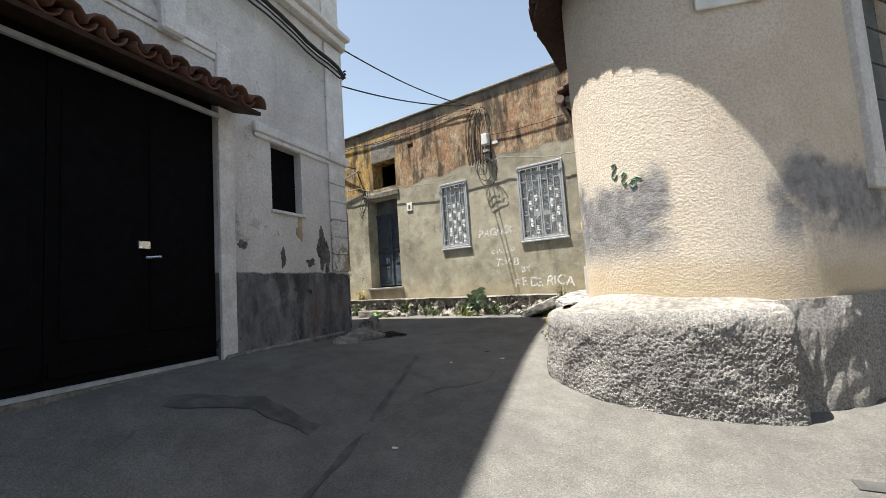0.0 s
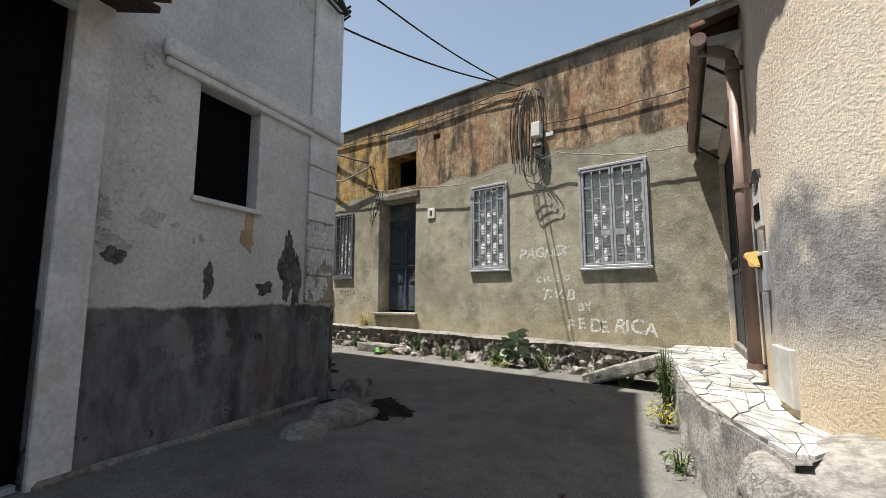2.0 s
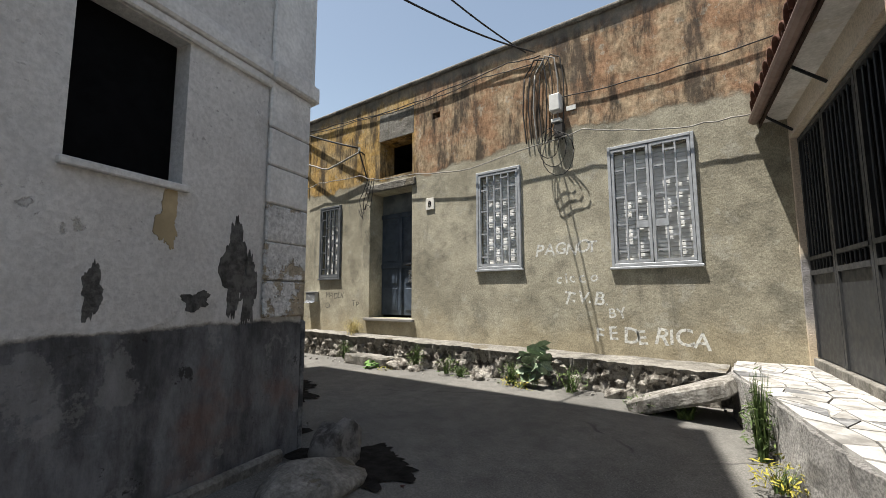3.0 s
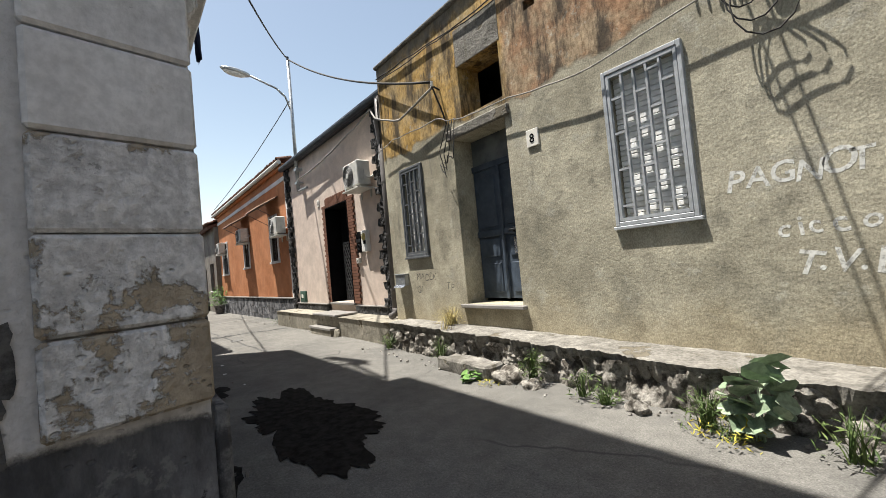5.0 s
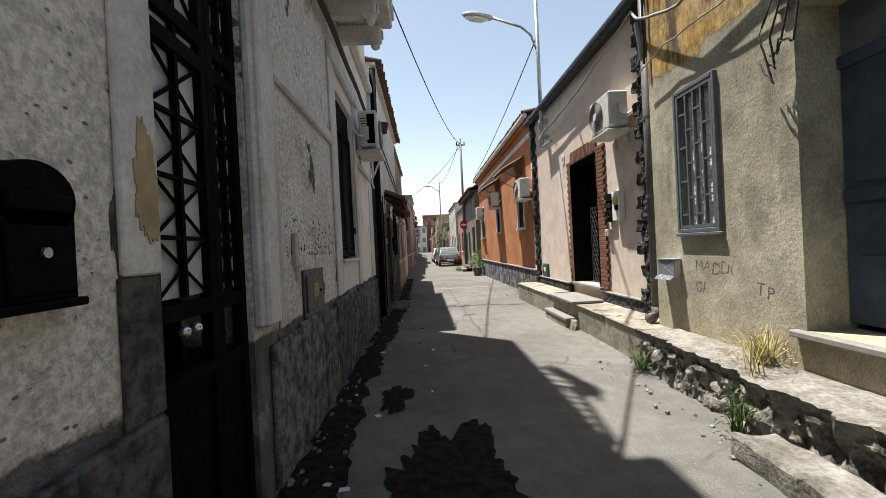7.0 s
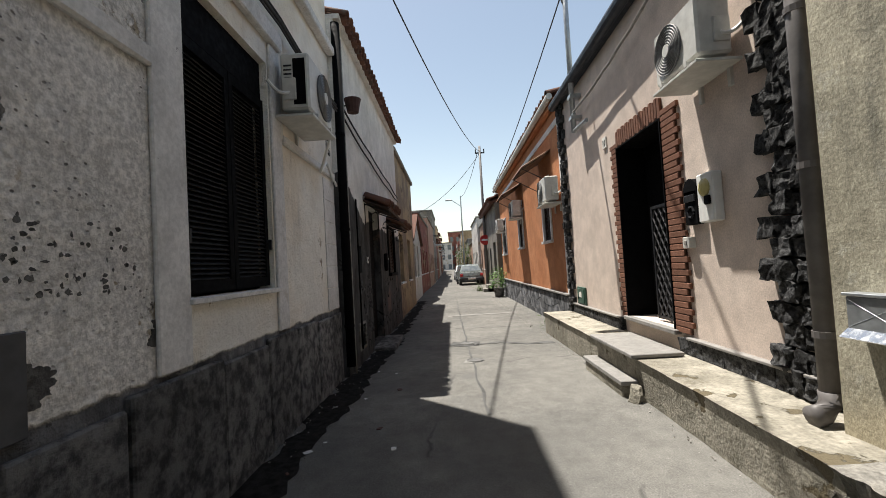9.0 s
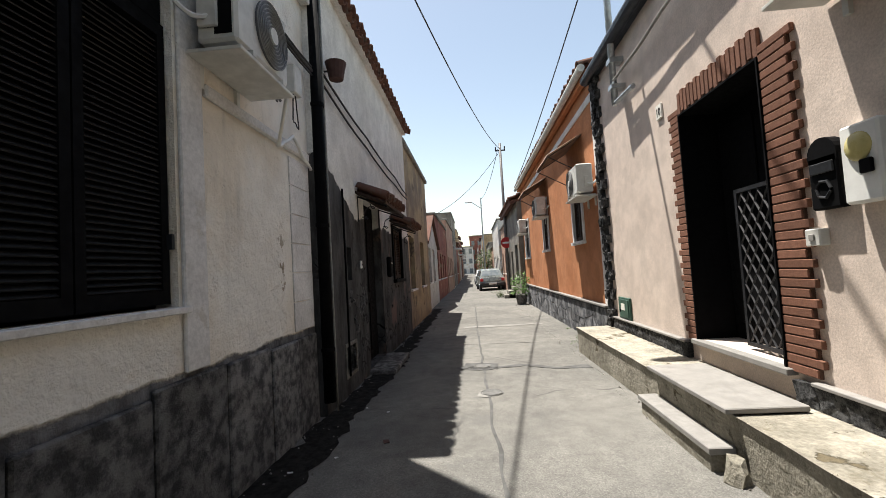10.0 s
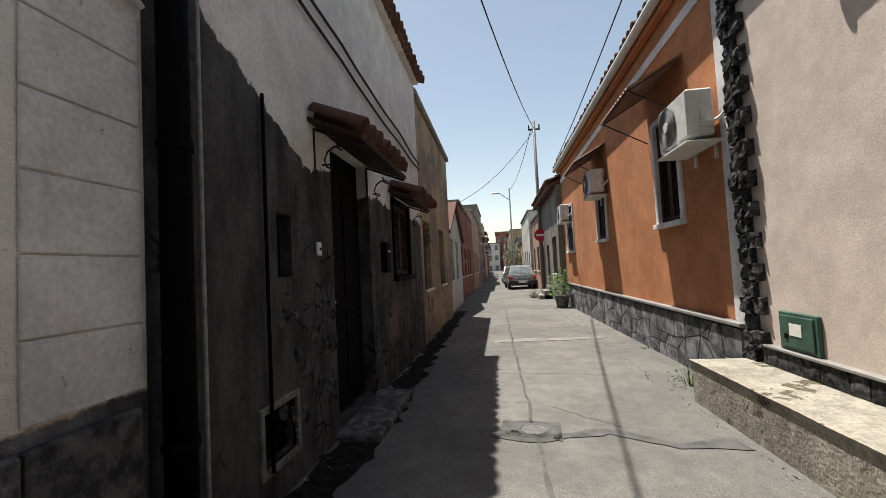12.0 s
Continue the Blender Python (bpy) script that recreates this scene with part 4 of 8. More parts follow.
def grid_slab(x0, x1, y0f, y1, z0, z1f, nx, ny, under=0.0):
    """A slab whose front edge y0f(x) and top z1f(x, y) may wander."""
    bm = bm_new()
    xs = [x0 + (x1 - x0) * i / nx for i in range(nx + 1)]
    top = [[bm.verts.new((x, y0f(x) + (y1 - y0f(x)) * j / ny, z1f(x, y0f(x) + (y1 - y0f(x)) * j / ny))) for j in range(ny + 1)] for x in xs]
    mid = [bm.verts.new((x, y0f(x) + 0.02 + under * (0.12 + 0.3 * noise.noise(Vector((x * 11, 4, 0)))), z1f(x, y0f(x)) - (0.085 + 0.06 * noise.noise(Vector((x * 2.6, 0, 3))) + 0.04 * noise.noise(Vector((x * 13, 0, 3))) if under else 0.09))) for x in xs]
    bot = [bm.verts.new((x, y0f(x) + 0.03 + under, z0)) for x in xs]
    for i in range(nx):
        for j in range(ny):
            bm.faces.new((top[i][j], top[i + 1][j], top[i + 1][j + 1], top[i][j + 1]))
        bm.faces.new((mid[i], mid[i + 1], top[i + 1][0], top[i][0]))
        bm.faces.new((bot[i], bot[i + 1], mid[i + 1], mid[i]))
    for c in (0, nx):
        b = bm.verts.new((xs[c], y1, z0))
        bm.faces.new([bot[c], mid[c], *top[c], b])
    return bm


def ledge_front(x):
    return 6.80 + 0.03 * (-x - 2.4) + 0.06 * noise.noise(Vector((x * 2.3, 1.1, 0))) + 0.05 * noise.noise(Vector((x * 9, 5.1, 0))) + 0.03 * noise.noise(Vector((x * 23, 2.2, 0)))


def ledge_top(x, y):
    return 1.30 + 0.012 * min(6, -x - 2.4) + 0.014 * noise.noise(Vector((x * 3, y * 3, 2))) + 0.006 * noise.noise(Vector((x * 14, y * 14, 2)))


footway = single("pavement_old", grid_slab(-8.705, -2.30, ledge_front, 7.379, 0.85, ledge_top, 240, 8, 0.2), M_CONC, "broken raised concrete footway with crumbling rubble edge", "footway", None, "structure")


def broken_face():
    """Ragged broken masonry under the footway's edge."""
    bm = bm_new()
    nx, nz = 330, 12
    rows = []
    for i in range(nx + 1):
        x = -8.69 + 6.34 * i / nx
        row = []
        for k in range(nz + 1):
            z = 0.90 + 0.385 * k / nz
            p = Vector((x, 0.4, z))
            cell = noise.noise(p * 5.5) * 0.055 + noise.noise(p * 13) * 0.035 + noise.noise(p * 30) * 0.014
            y = ledge_front(x) + 0.045 + cell - 0.02 + (0.05 * max(0.0, noise.noise(Vector((x * 1.9, 9, 0))) + 0.15) if 0.5 < k / nz < 0.85 else 0.0) - 0.05 * max(0, 0.4 - k / nz)
            row.append(bm.verts.new((x, y, z + 0.012 * noise.noise(p * 20))))
        rows.append(row)
    for r, s in zip(rows, rows[1:]):
        for k in range(nz):
            bm.faces.new((r[k], s[k], s[k + 1], r[k + 1]))
    return bm


M_RUBBLE = rough_stone("broken_masonry", (0.08, 0.07, 0.058), (0.42, 0.395, 0.35), 9, 0.05)
part("broken_face", broken_face(), M_RUBBLE, footway, "crumbling rubble face under the footway edge")


def rock_mesh(seed, sub=2):
    bm = bm_new()
    bmesh.ops.create_icosphere(bm, subdivisions=sub, radius=1)
    for v in bm.verts:
        p = v.co.copy()
        v.co *= 1 + 0.45 * noise.noise(p * 1.3 + Vector((seed * 7.1, seed, 0))) + 0.14 * noise.noise(p * 4 + Vector((seed, 0, seed)))
    return bm


ROCKS = [mesh_of("stone", rock_mesh(k), M_RUBBLE) for k in range(7)]
rng = random.Random(5)
for k in range(48):
    x = -8.62 + 6.12 * (k + rng.random()) / 48
    s = rng.uniform(0.03, 0.085)
    ob = new("stone", ROCKS[k % 7])
    ob.parent = footway
    ob.matrix_basis = pose(x, ledge_front(x) + rng.uniform(0.04, 0.09), rng.uniform(0.99, 1.2), rng.uniform(0, 360), rng.uniform(-30, 30), rng.uniform(0, 360)) @ Matrix.Diagonal((s * 1.3, s, s * 0.8, 1))
single("step_stone", (lambda b: (bmesh.ops.subdivide_edges(b, edges=b.edges[:], cuts=5, use_grid_fill=True), lumpy(b, 0.03, 6), b)[2])(box(bm_new(), -7.0, -6.22, 6.62, 6.88, 0.93, 1.13, 0.02)), M_CONC, "worn concrete step in front of the old footway", "step")

for k, (x, y, z, r) in enumerate(((-6.02, 6.74, 1.02, 0.14), (-5.72, 6.74, 1.0, 0.10), (-4.75, 6.72, 1.0, 0.09), (-3.2, 6.72, 1.0, 0.09))):
    ob = new("rubble_stone", mesh_of("stone", rock_mesh(60 + k, 3), M_RUBBLE))
    ob.matrix_basis = pose(x, y, z, 20 * k, 10, 70 * k) @ Matrix.Diagonal((r * 1.2, r, r * 0.7, 1))
    tagged(ob, "broken lump of pale masonry fallen from the footway", "stone", "fallen stones")

single("pavement_cream", grid_slab(-14.72, -8.71, lambda x: 7.085 + 0.03 * min(0.0, -x - 10.5) + 0.012 * noise.noise(Vector((x * 3, 0, 0))), 7.629, 0.8, lambda x, y: 1.345 + 0.004 * noise.noise(Vector((x * 5, y * 5, 0))), 60, 5), M_KERB, "raised cement footway stained by damp along the cream house", "footway", None, "structure")
t = thing("door_steps", "cement steps with grey slabs up to the brick-framed door", "steps")
part("lower_step", box(bm_new(), -11.95, -10.87, 6.965, 7.10, 0.8, 1.10, 0.008), M_KERB, t)
part("lower_slab", box(bm_new(), -11.98, -10.85, 6.95, 7.11, 1.10, 1.145, 0.006), M_MARBLE, t)
part("upper_step", box(bm_new(), -11.93, -10.84, 7.10, 7.50, 1.34, 1.355, 0.004), M_CONC, t)
part("upper_slab", box(bm_new(), -11.96, -10.80, 7.04, 7.52, 1.355, 1.39, 0.006), M_MARBLE, t)
ob = new("loose_stone", ROCKS[2])
ob.matrix_basis = pose(-10.74, 7.04, 1.0) @ Matrix.Diagonal((0.08, 0.07, 0.13, 1))
ob.data = mesh_of("stone", rock_mesh(2), M_KERB)
tagged(ob, "pale upright stone wedged beside the steps", "stone")


# ---- cream house ----
t = thing("brick_door_surround", "red brick surround of a dark doorway, toothed edges", "door surround", NORTH10)
BRICKS = [mesh_of("brick", box(bm_new(), 0, w, -0.03, 0.0, 0.004, 0.056, 0.004), M_BRICK) for w in (0.17, 0.215, 0.25, 0.30)]
BRICK_UP = mesh_of("brick", box(bm_new(), 0.004, 0.056, -0.03, 0.0, 0, 0.2, 0.004), M_BRICK)
M_MORTAR = plain("brown_brick_mortar", (0.10, 0.055, 0.038), 0.95, 0, 0.3, 30, 0.002)
for a, b, z0, z1 in ((-12.38, -12.2, 1.53, 3.69), (-11.08, -10.825, 1.53, 3.69), (-12.2, -11.08, 3.622, 3.80)):
    part("mortar_bed", box(bm_new(), a, b, -0.020, 0.0, z0, z1), M_MORTAR, t)
for k in range(36):
    z = 1.53 + 0.06 * k
    wdt = (0.17, 0.215)[k % 2]
    for u, q in ((-12.2 - wdt, k % 2), (-11.08, 2 + k % 2)):
        ob = new("brick", BRICKS[q])
        ob.parent, ob.matrix_basis = t, pose(u, 0, z)
for k in range(19):
    ob = new("brick", BRICK_UP)
    ob.parent, ob.matrix_basis = t, pose(-12.21 + 0.06 * k, 0, 3.62 + (0.02 if k % 2 else 0))
# reveals are black: the doorway's shade is put into their colour
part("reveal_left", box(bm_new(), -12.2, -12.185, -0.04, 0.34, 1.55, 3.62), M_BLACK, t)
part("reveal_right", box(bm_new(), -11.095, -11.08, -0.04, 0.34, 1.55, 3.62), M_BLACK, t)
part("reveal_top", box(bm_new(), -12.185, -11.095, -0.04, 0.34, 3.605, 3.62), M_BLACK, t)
single("door_sill", box(bm_new(), -12.25, -11.03, -0.07, 0.34, 1.505, 1.549, 0.006), M_MARBLE, "pale marble threshold of the brick-framed doorway", "sill", NORTH10)

M_OLDIRON = plain("worn_iron", (0.05, 0.05, 0.053), 0.55, 0.3, 0.3, 14)
t = thing("lattice_gate", "dark iron lattice gate half open inside a doorway", "gate", NORTH10 @ pose(-11.10, 0.09, 1.56, 0, 0, 0))
W, H = 0.58, 1.25
for nm, b in (("stile", (-0.035, 0, 0.02, H)), ("stile", (-W, -W + 0.03, 0.02, H)), ("rail", (-W + 0.03, -0.035, 0.02, 0.05)), ("rail", (-W + 0.03, -0.035, H - 0.03, H))):
    part(nm, box(bm_new(), b[0], b[1], 0.0, 0.025, b[2], b[3]), M_DARKIRON, t)
for s in (1, -1):
    for k in range(-6, 15):
        c = k * 0.155
        pts = []
        for x in (-W + 0.03, -0.035):
            z = c + s * (x + W) * 1.55 + (0 if s > 0 else 0.55)
            pts.append((x, z))
        (x0, z0), (x1, z1) = pts
        lo, hi = 0.05, H - 0.03
        if max(z0, z1) < lo or min(z0, z1) > hi:
            continue
        def clip(x, z, xo, zo):
            if z < lo or z > hi:
                zz = lo if z < lo else hi
                f = (zz - zo) / (z - zo)
                return xo + (x - xo) * f, zz
            return x, z
        a, b = clip(x0, z0, x1, z1), clip(x1, z1, x0, z0)
        part("lattice_bar", tube(bm_new(), [(a[0], 0.012, a[1]), (b[0], 0.012, b[1])], 0.009, 4), M_OLDIRON, t)
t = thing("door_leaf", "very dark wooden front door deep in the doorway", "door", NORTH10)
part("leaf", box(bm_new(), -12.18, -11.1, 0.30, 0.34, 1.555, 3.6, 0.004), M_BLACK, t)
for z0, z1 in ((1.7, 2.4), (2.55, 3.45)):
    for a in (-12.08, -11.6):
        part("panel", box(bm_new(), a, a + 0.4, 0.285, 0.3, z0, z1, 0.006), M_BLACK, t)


def quoins(F, u, inward, z0, z1, label, seed, core=0.17, tooth=0.11, step=0.135):
    """Toothed column of lava stones at a house corner: core stones, and every second course a longer one."""
    t = thing("corner_stones", label, "corner stones", F)
    rng = random.Random(seed)
    z, k = z0, 0
    while z < z1:
        h = step * rng.uniform(0.92, 1.08)
        w = core + (tooth if k % 2 else rng.uniform(-0.02, 0.02))
        n = max(1, round(w / 0.15))
        for q in range(n):
            ws = w / n
            hh = h - 0.006 - (0.02 * rng.random() if q < n - 1 else 0.0)
            bm = box(bm_new(), 0, ws - 0.006, -rng.uniform(0.04, 0.085), 0.0, 0, hh, 0.0)
            bmesh.ops.subdivide_edges(bm, edges=bm.edges[:], cuts=3, use_grid_fill=True)
            for v in bm.verts:
                if v.co.y < -0.005:
                    v.co += noise.noise_vector(v.co * 17 + Vector((k * 3.1, q * 1.7, seed))) * 0.026
            ob = part("stone", bm, M_LAVA, t)
            ob.matrix_basis = pose(u + (q * ws if inward > 0 else -(q + 1) * ws), 0, z)
        z += h
        k += 1
    return t


quoins(NORTH10, -14.745, 1, 1.35, 5.0, "toothed column of rough black lava stones beside the orange house", 1)
quoins(NORTH10, -9.22, -1, 1.37, 5.0, "toothed column of rough black lava stones beside a downpipe", 2, 0.45, 0.125, 0.139)
t = thing("stone_plinth", "low strip of rough black lava stone along the cream wall", "plinth", NORTH10)
u = -14.5
rng = random.Random(8)
while u < -9.4:
    w = rng.uniform(0.14, 0.3)
    if not -12.34 < u + w / 2 < -10.95:
        bm = box(bm_new(), 0, min(w, -9.38 - u) - 0.006, -0.05, 0.0, 0, 0.135)
        bmesh.ops.subdivide_edges(bm, edges=bm.edges[:], cuts=2, use_grid_fill=True)
        for v in bm.verts:
            if v.co.y < -0.01:
                v.co += noise.noise_vector(v.co * 12 + Vector((u, 0, 0))) * 0.015
        part("stone", bm, M_LAVA, t).matrix_basis = pose(u, 0, 1.35)
    u += w
part("ledge", box(bm_new(), -14.5, -12.40, -0.065, 0.0, 1.488, 1.51, 0.004), M_MARBLE, t)
part("ledge", box(bm_new(), -10.85, -9.4, -0.065, 0.0, 1.488, 1.51, 0.004), M_MARBLE, t)


def ac_unit(F, u, z, label, w=0.80, h=0.55, d=0.30, gap=0.12, flip=1):
    """Outdoor unit on two brackets; (u, z) is its lower middle."""
    t = thing("air_conditioner", label, "air conditioner", F @ pose(u, 0, z), "outdoor air conditioners")
    part("casing", box(bm_new(), -w / 2, w / 2, -gap - d, -gap, 0.04, h, 0.018), M_OFFWHITE, t)
    cx, cz, r = -w * 0.13 * flip, h * 0.54, h * 0.40
    bm = bm_new()
    bmesh.ops.create_cone(bm, cap_ends=True, segments=32, radius1=r, radius2=r, depth=0.02, matrix=pose(cx, -gap - d - 0.004, cz, 90))
    grille = part("fan_grille", bm, M_FAN, t, "round grey fan opening")
    for k in range(1, 10):
        rr = r * k / 9
        part("ring", tube(bm_new(), [(cx + rr * math.cos(a * math.tau / 24), -gap - d - 0.018, cz + rr * math.sin(a * math.tau / 24)) for a in range(25)], 0.004, 4), M_RING, grille)
    part("hub", (lambda b: (bmesh.ops.create_cone(b, cap_ends=True, segments=20, radius1=r * 0.25, radius2=r * 0.25, depth=0.03, matrix=pose(cx, -gap - d - 0.012, cz, 90)), b)[1])(bm_new()), M_OFFWHITE, grille)
    bm = bm_new()
    for k in range(9):
        box(bm, -w / 2 - 0.004, -w / 2 + 0.004, -gap - d * 0.40, -gap - 0.03, 0.12 + k * (h - 0.2) / 9, 0.133 + k * (h - 0.2) / 9)
    part("coil_opening", box(bm_new(), -w / 2 - 0.003, -w / 2 + 0.003, -gap - d + 0.03, -gap - d * 0.45, 0.08, h - 0.05), M_BLACK, t, "dark open coil side")
    tagged(part("side_vents", bm, M_GRILLE, t), kind="stuff")
    part("valve_cover", box(bm_new(), w / 2 * flip - 0.005 - 0.02 * (flip < 0), w / 2 * flip + 0.02 - 0.015 * (flip < 0), -gap - d * 0.55, -gap - 0.02, 0.12, 0.30, 0.004), M_OFFWHITE, t)
    for s in (-0.3, 0.3):
        b = part("bracket", box(box(bm_new(), s * w - 0.018, s * w + 0.018, -gap - d - 0.03, 0.0, 0.0, 0.035), s * w - 0.018, s * w + 0.018, -0.025, 0.0, -0.16, 0.0), M_OFFWHITE, t)
    part("pan", box(bm_new(), -w / 2 - 0.02, w / 2 + 0.02, -gap - d - 0.03, -gap + 0.05, -0.025, -0.002, 0.004), M_OFFWHITE, t)
    part("hose", tube(bm_new(), sagging((w / 2 * flip, -gap - 0.1, 0.2), (w / 2 * flip + 0.12 * flip, -0.02, 0.25), 0.06, 8), 0.014, 6), M_WHITE, t)
    return t


ac_unit(NORTH10, -10.22, 3.66, "white outdoor air conditioner on brackets above the cream wall's doorway", 0.62, 0.48, 0.25, 0.06)
single("pipe_cover", box(bm_new(), -9.60, -9.53, -0.05, 0.0, 3.9, 4.75, 0.008), M_WHITE, "white plastic duct for air conditioner pipes", "duct", NORTH10)
t = thing("letter_box", "black cast letter box with relief on the cream wall", "letter box", NORTH10)
bm = box(bm_new(), -10.71, -10.51, -0.06, 0.0, 2.52, 2.82, 0.01)
bmesh.ops.create_cone(bm, cap_ends=True, segments=20, radius1=0.1, radius2=0.1, depth=0.06, matrix=pose(-10.61, -0.03, 2.82, 90))
part("body", bm, M_BLACK, t)
part("flap", box(bm_new(), -10.69, -10.53, -0.072, -0.06, 2.72, 2.78, 0.004), M_DARKIRON, t)
part("relief", tube(bm_new(), [(-10.61 + 0.05 * math.cos(a), -0.062, 2.63 + 0.05 * math.sin(a)) for a in (0, 1, 2, 3, 4, 5, 6)], 0.01, 6), M_DARKIRON, t)
t = thing("meter_box", "white electricity meter box with a round yellowed window", "meter box", NORTH10)
part("body", box(bm_new(), -10.46, -10.24, -0.085, 0.0, 2.52, 2.92, 0.012), M_WHITE, t)
bm = bm_new()
bmesh.ops.create_uvsphere(bm, u_segments=16, v_segments=8, radius=0.075, matrix=pose(-10.35, -0.085, 2.80) @ Matrix.Diagonal((1, 0.4, 1, 1)))
part("dial_window", bm, M_DOME, t, "yellowed plastic dome", True)
part("switch", box(bm_new(), -10.34, -10.27, -0.105, -0.085, 2.66, 2.73, 0.006), M_BLACK, t)
t = thing("doorbell", "small white doorbell box beside the brick surround", "doorbell", NORTH10)
part("body", box(bm_new(), -10.785, -10.675, -0.06, 0.0, 2.32, 2.42, 0.006), M_OFFWHITE, t)
part("button", box(bm_new(), -10.75, -10.71, -0.068, -0.06, 2.35, 2.39, 0.003), M_CABLE2, t)
t = thing("gas_box", "green gas meter door with a white note, near the ground", "gas box", NORTH10)
part("frame", box(bm_new(), -14.30, -13.88, -0.03, 0.0, 1.512, 1.80, 0.006), M_GREEN, t)
part("door", box(bm_new(), -14.265, -13.915, -0.042, -0.03, 1.54, 1.775, 0.004), M_GREEN, t)
part("note", box(bm_new(), -14.16, -14.03, -0.046, -0.042, 1.63, 1.72), M_PAPER, t)
part("lock", box(bm_new(), -14.22, -14.18, -0.05, -0.042, 1.60, 1.64, 0.004), M_BLACK, t)
bm = bm_new()
box(bm, -14.80, -9.0, -0.09, 0.1, 5.052, 5.10)
gut = thing("gutter", "dark metal gutter along the cream house eave", "gutter", NORTH10)
part("soffit", bm, M_GUTTER, gut)
part("channel", tube(bm_new(), [(-14.80, -0.12, 5.10), (-9.08, -0.12, 5.10)], 0.075, 12), M_GUTTER, gut)
part("roof_edge", box(bm_new(), -14.80, -9.0, -0.08, 0.4, 5.10, 5.20, 0.01), M_GUTTER, gut)

t = thing("street_lamp", "galvanised wall-mounted street lamp with a bowl head on an arm", "street lamp", NORTH10)
part("pole", tube(bm_new(), [(-13.55, -0.12, 4.25), (-13.55, -0.12, 7.55)], 0.042, 12), M_GALV, t, smooth=True)
part("foot_arm", tube(bm_new(), [(-13.55, -0.12, 4.27), (-13.0, -0.10, 4.26)], 0.03, 8), M_GALV, t)
part("strap", box(bm_new(), -13.62, -13.48, -0.17, 0.0, 4.78, 4.84), M_GALV, t)
part("strap", box(bm_new(), -13.62, -13.48, -0.17, 0.0, 4.45, 4.50), M_GALV, t)
part("arm", tube(bm_new(), [(-13.55, -0.12, 6.25), (-13.55, -0.25, 6.62), (-13.55, -0.45, 6.80), (-13.55, -1.05, 7.0)], 0.025, 8), M_GALV, t, smooth=True)
bm = bm_new()
bmesh.ops.create_uvsphere(bm, u_segments=18, v_segments=10, radius=1, matrix=pose(-13.55, -1.35, 7.04, -8) @ Matrix.Diagonal((0.12, 0.34, 0.075, 1)))
head = part("head", bm, M_GALV, t, "grey oval lamp head", True)
bm = bm_new()
bmesh.ops.create_uvsphere(bm, u_segments=16, v_segments=8, radius=1, matrix=pose(-13.55, -1.38, 7.0, -8) @ Matrix.Diagonal((0.095, 0.25, 0.07, 1)))
part("bowl", bm, M_WHITE, head, "milky lamp bowl", True)
part("insulator", tube(bm_new(), [(-13.55, -0.12, 7.55), (-13.55, -0.12, 7.66)], 0.03, 8), M_DARKIRON, t)


# ---- orange house ----
def shutter_window(F, u0, u1, z0, z1, label, mat, trim=M_TRIM, frame=0.07, group=""):
    t = thing("shuttered_window", label, "window shutters", F, group)
    for nm, b in (("jamb", (u0 - frame, u0 + 0.02, z0, z1)), ("jamb", (u1 - 0.02, u1 + frame, z0, z1)), ("head", (u0 - frame, u1 + frame, z1, z1 + frame))):
        part(nm, box(bm_new(), b[0], b[1], -0.03, 0.1, b[2], b[3], 0.005), trim, t)
    part("sill", box(bm_new(), u0 - frame - 0.02, u1 + frame + 0.02, -0.07, 0.1, z0 - 0.06, z0, 0.006), trim, t)
    mid = (u0 + u1) / 2
    for a, b in ((u0 + 0.022, mid - 0.003), (mid + 0.003, u1 - 0.022)):
        leaf = part("shutter", box(box(box(box(bm_new(), a, a + 0.05, 0.02, 0.06, z0 + 0.01, z1 - 0.01), b - 0.05, b, 0.02, 0.06, z0 + 0.01, z1 - 0.01), a + 0.05, b - 0.05, 0.02, 0.06, z0 + 0.01, z0 + 0.07), a + 0.05, b - 0.05, 0.02, 0.06, z1 - 0.07, z1 - 0.01), mat, t)
        bm = bm_new()
        z = z0 + 0.08
        while z < z1 - 0.08:
            box(bm, a + 0.05, b - 0.05, -0.018, 0.018, -0.003, 0.003, 0, pose(0, 0.04, z + 0.012, 35))
            z += 0.034
        part("slats", bm, mat, leaf)
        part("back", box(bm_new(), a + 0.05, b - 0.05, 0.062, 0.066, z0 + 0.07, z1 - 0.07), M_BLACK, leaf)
    return t


shutter_window(NORTH10, -16.66, -15.94, 2.70, 4.0, "dark louvred window shutters in a pale frame on the orange wall", M_WOOD, group="orange house windows")
shutter_window(NORTH10, -20.2, -19.45, 2.70, 4.0, "dark louvred window shutters in a pale frame on the orange wall", M_WOOD, group="orange house windows")
shutter_window(NORTH10, -24.3, -23.2, 2.6, 3.9, "glazed veranda window at the end of the orange wall", M_GATE, group="orange house windows")


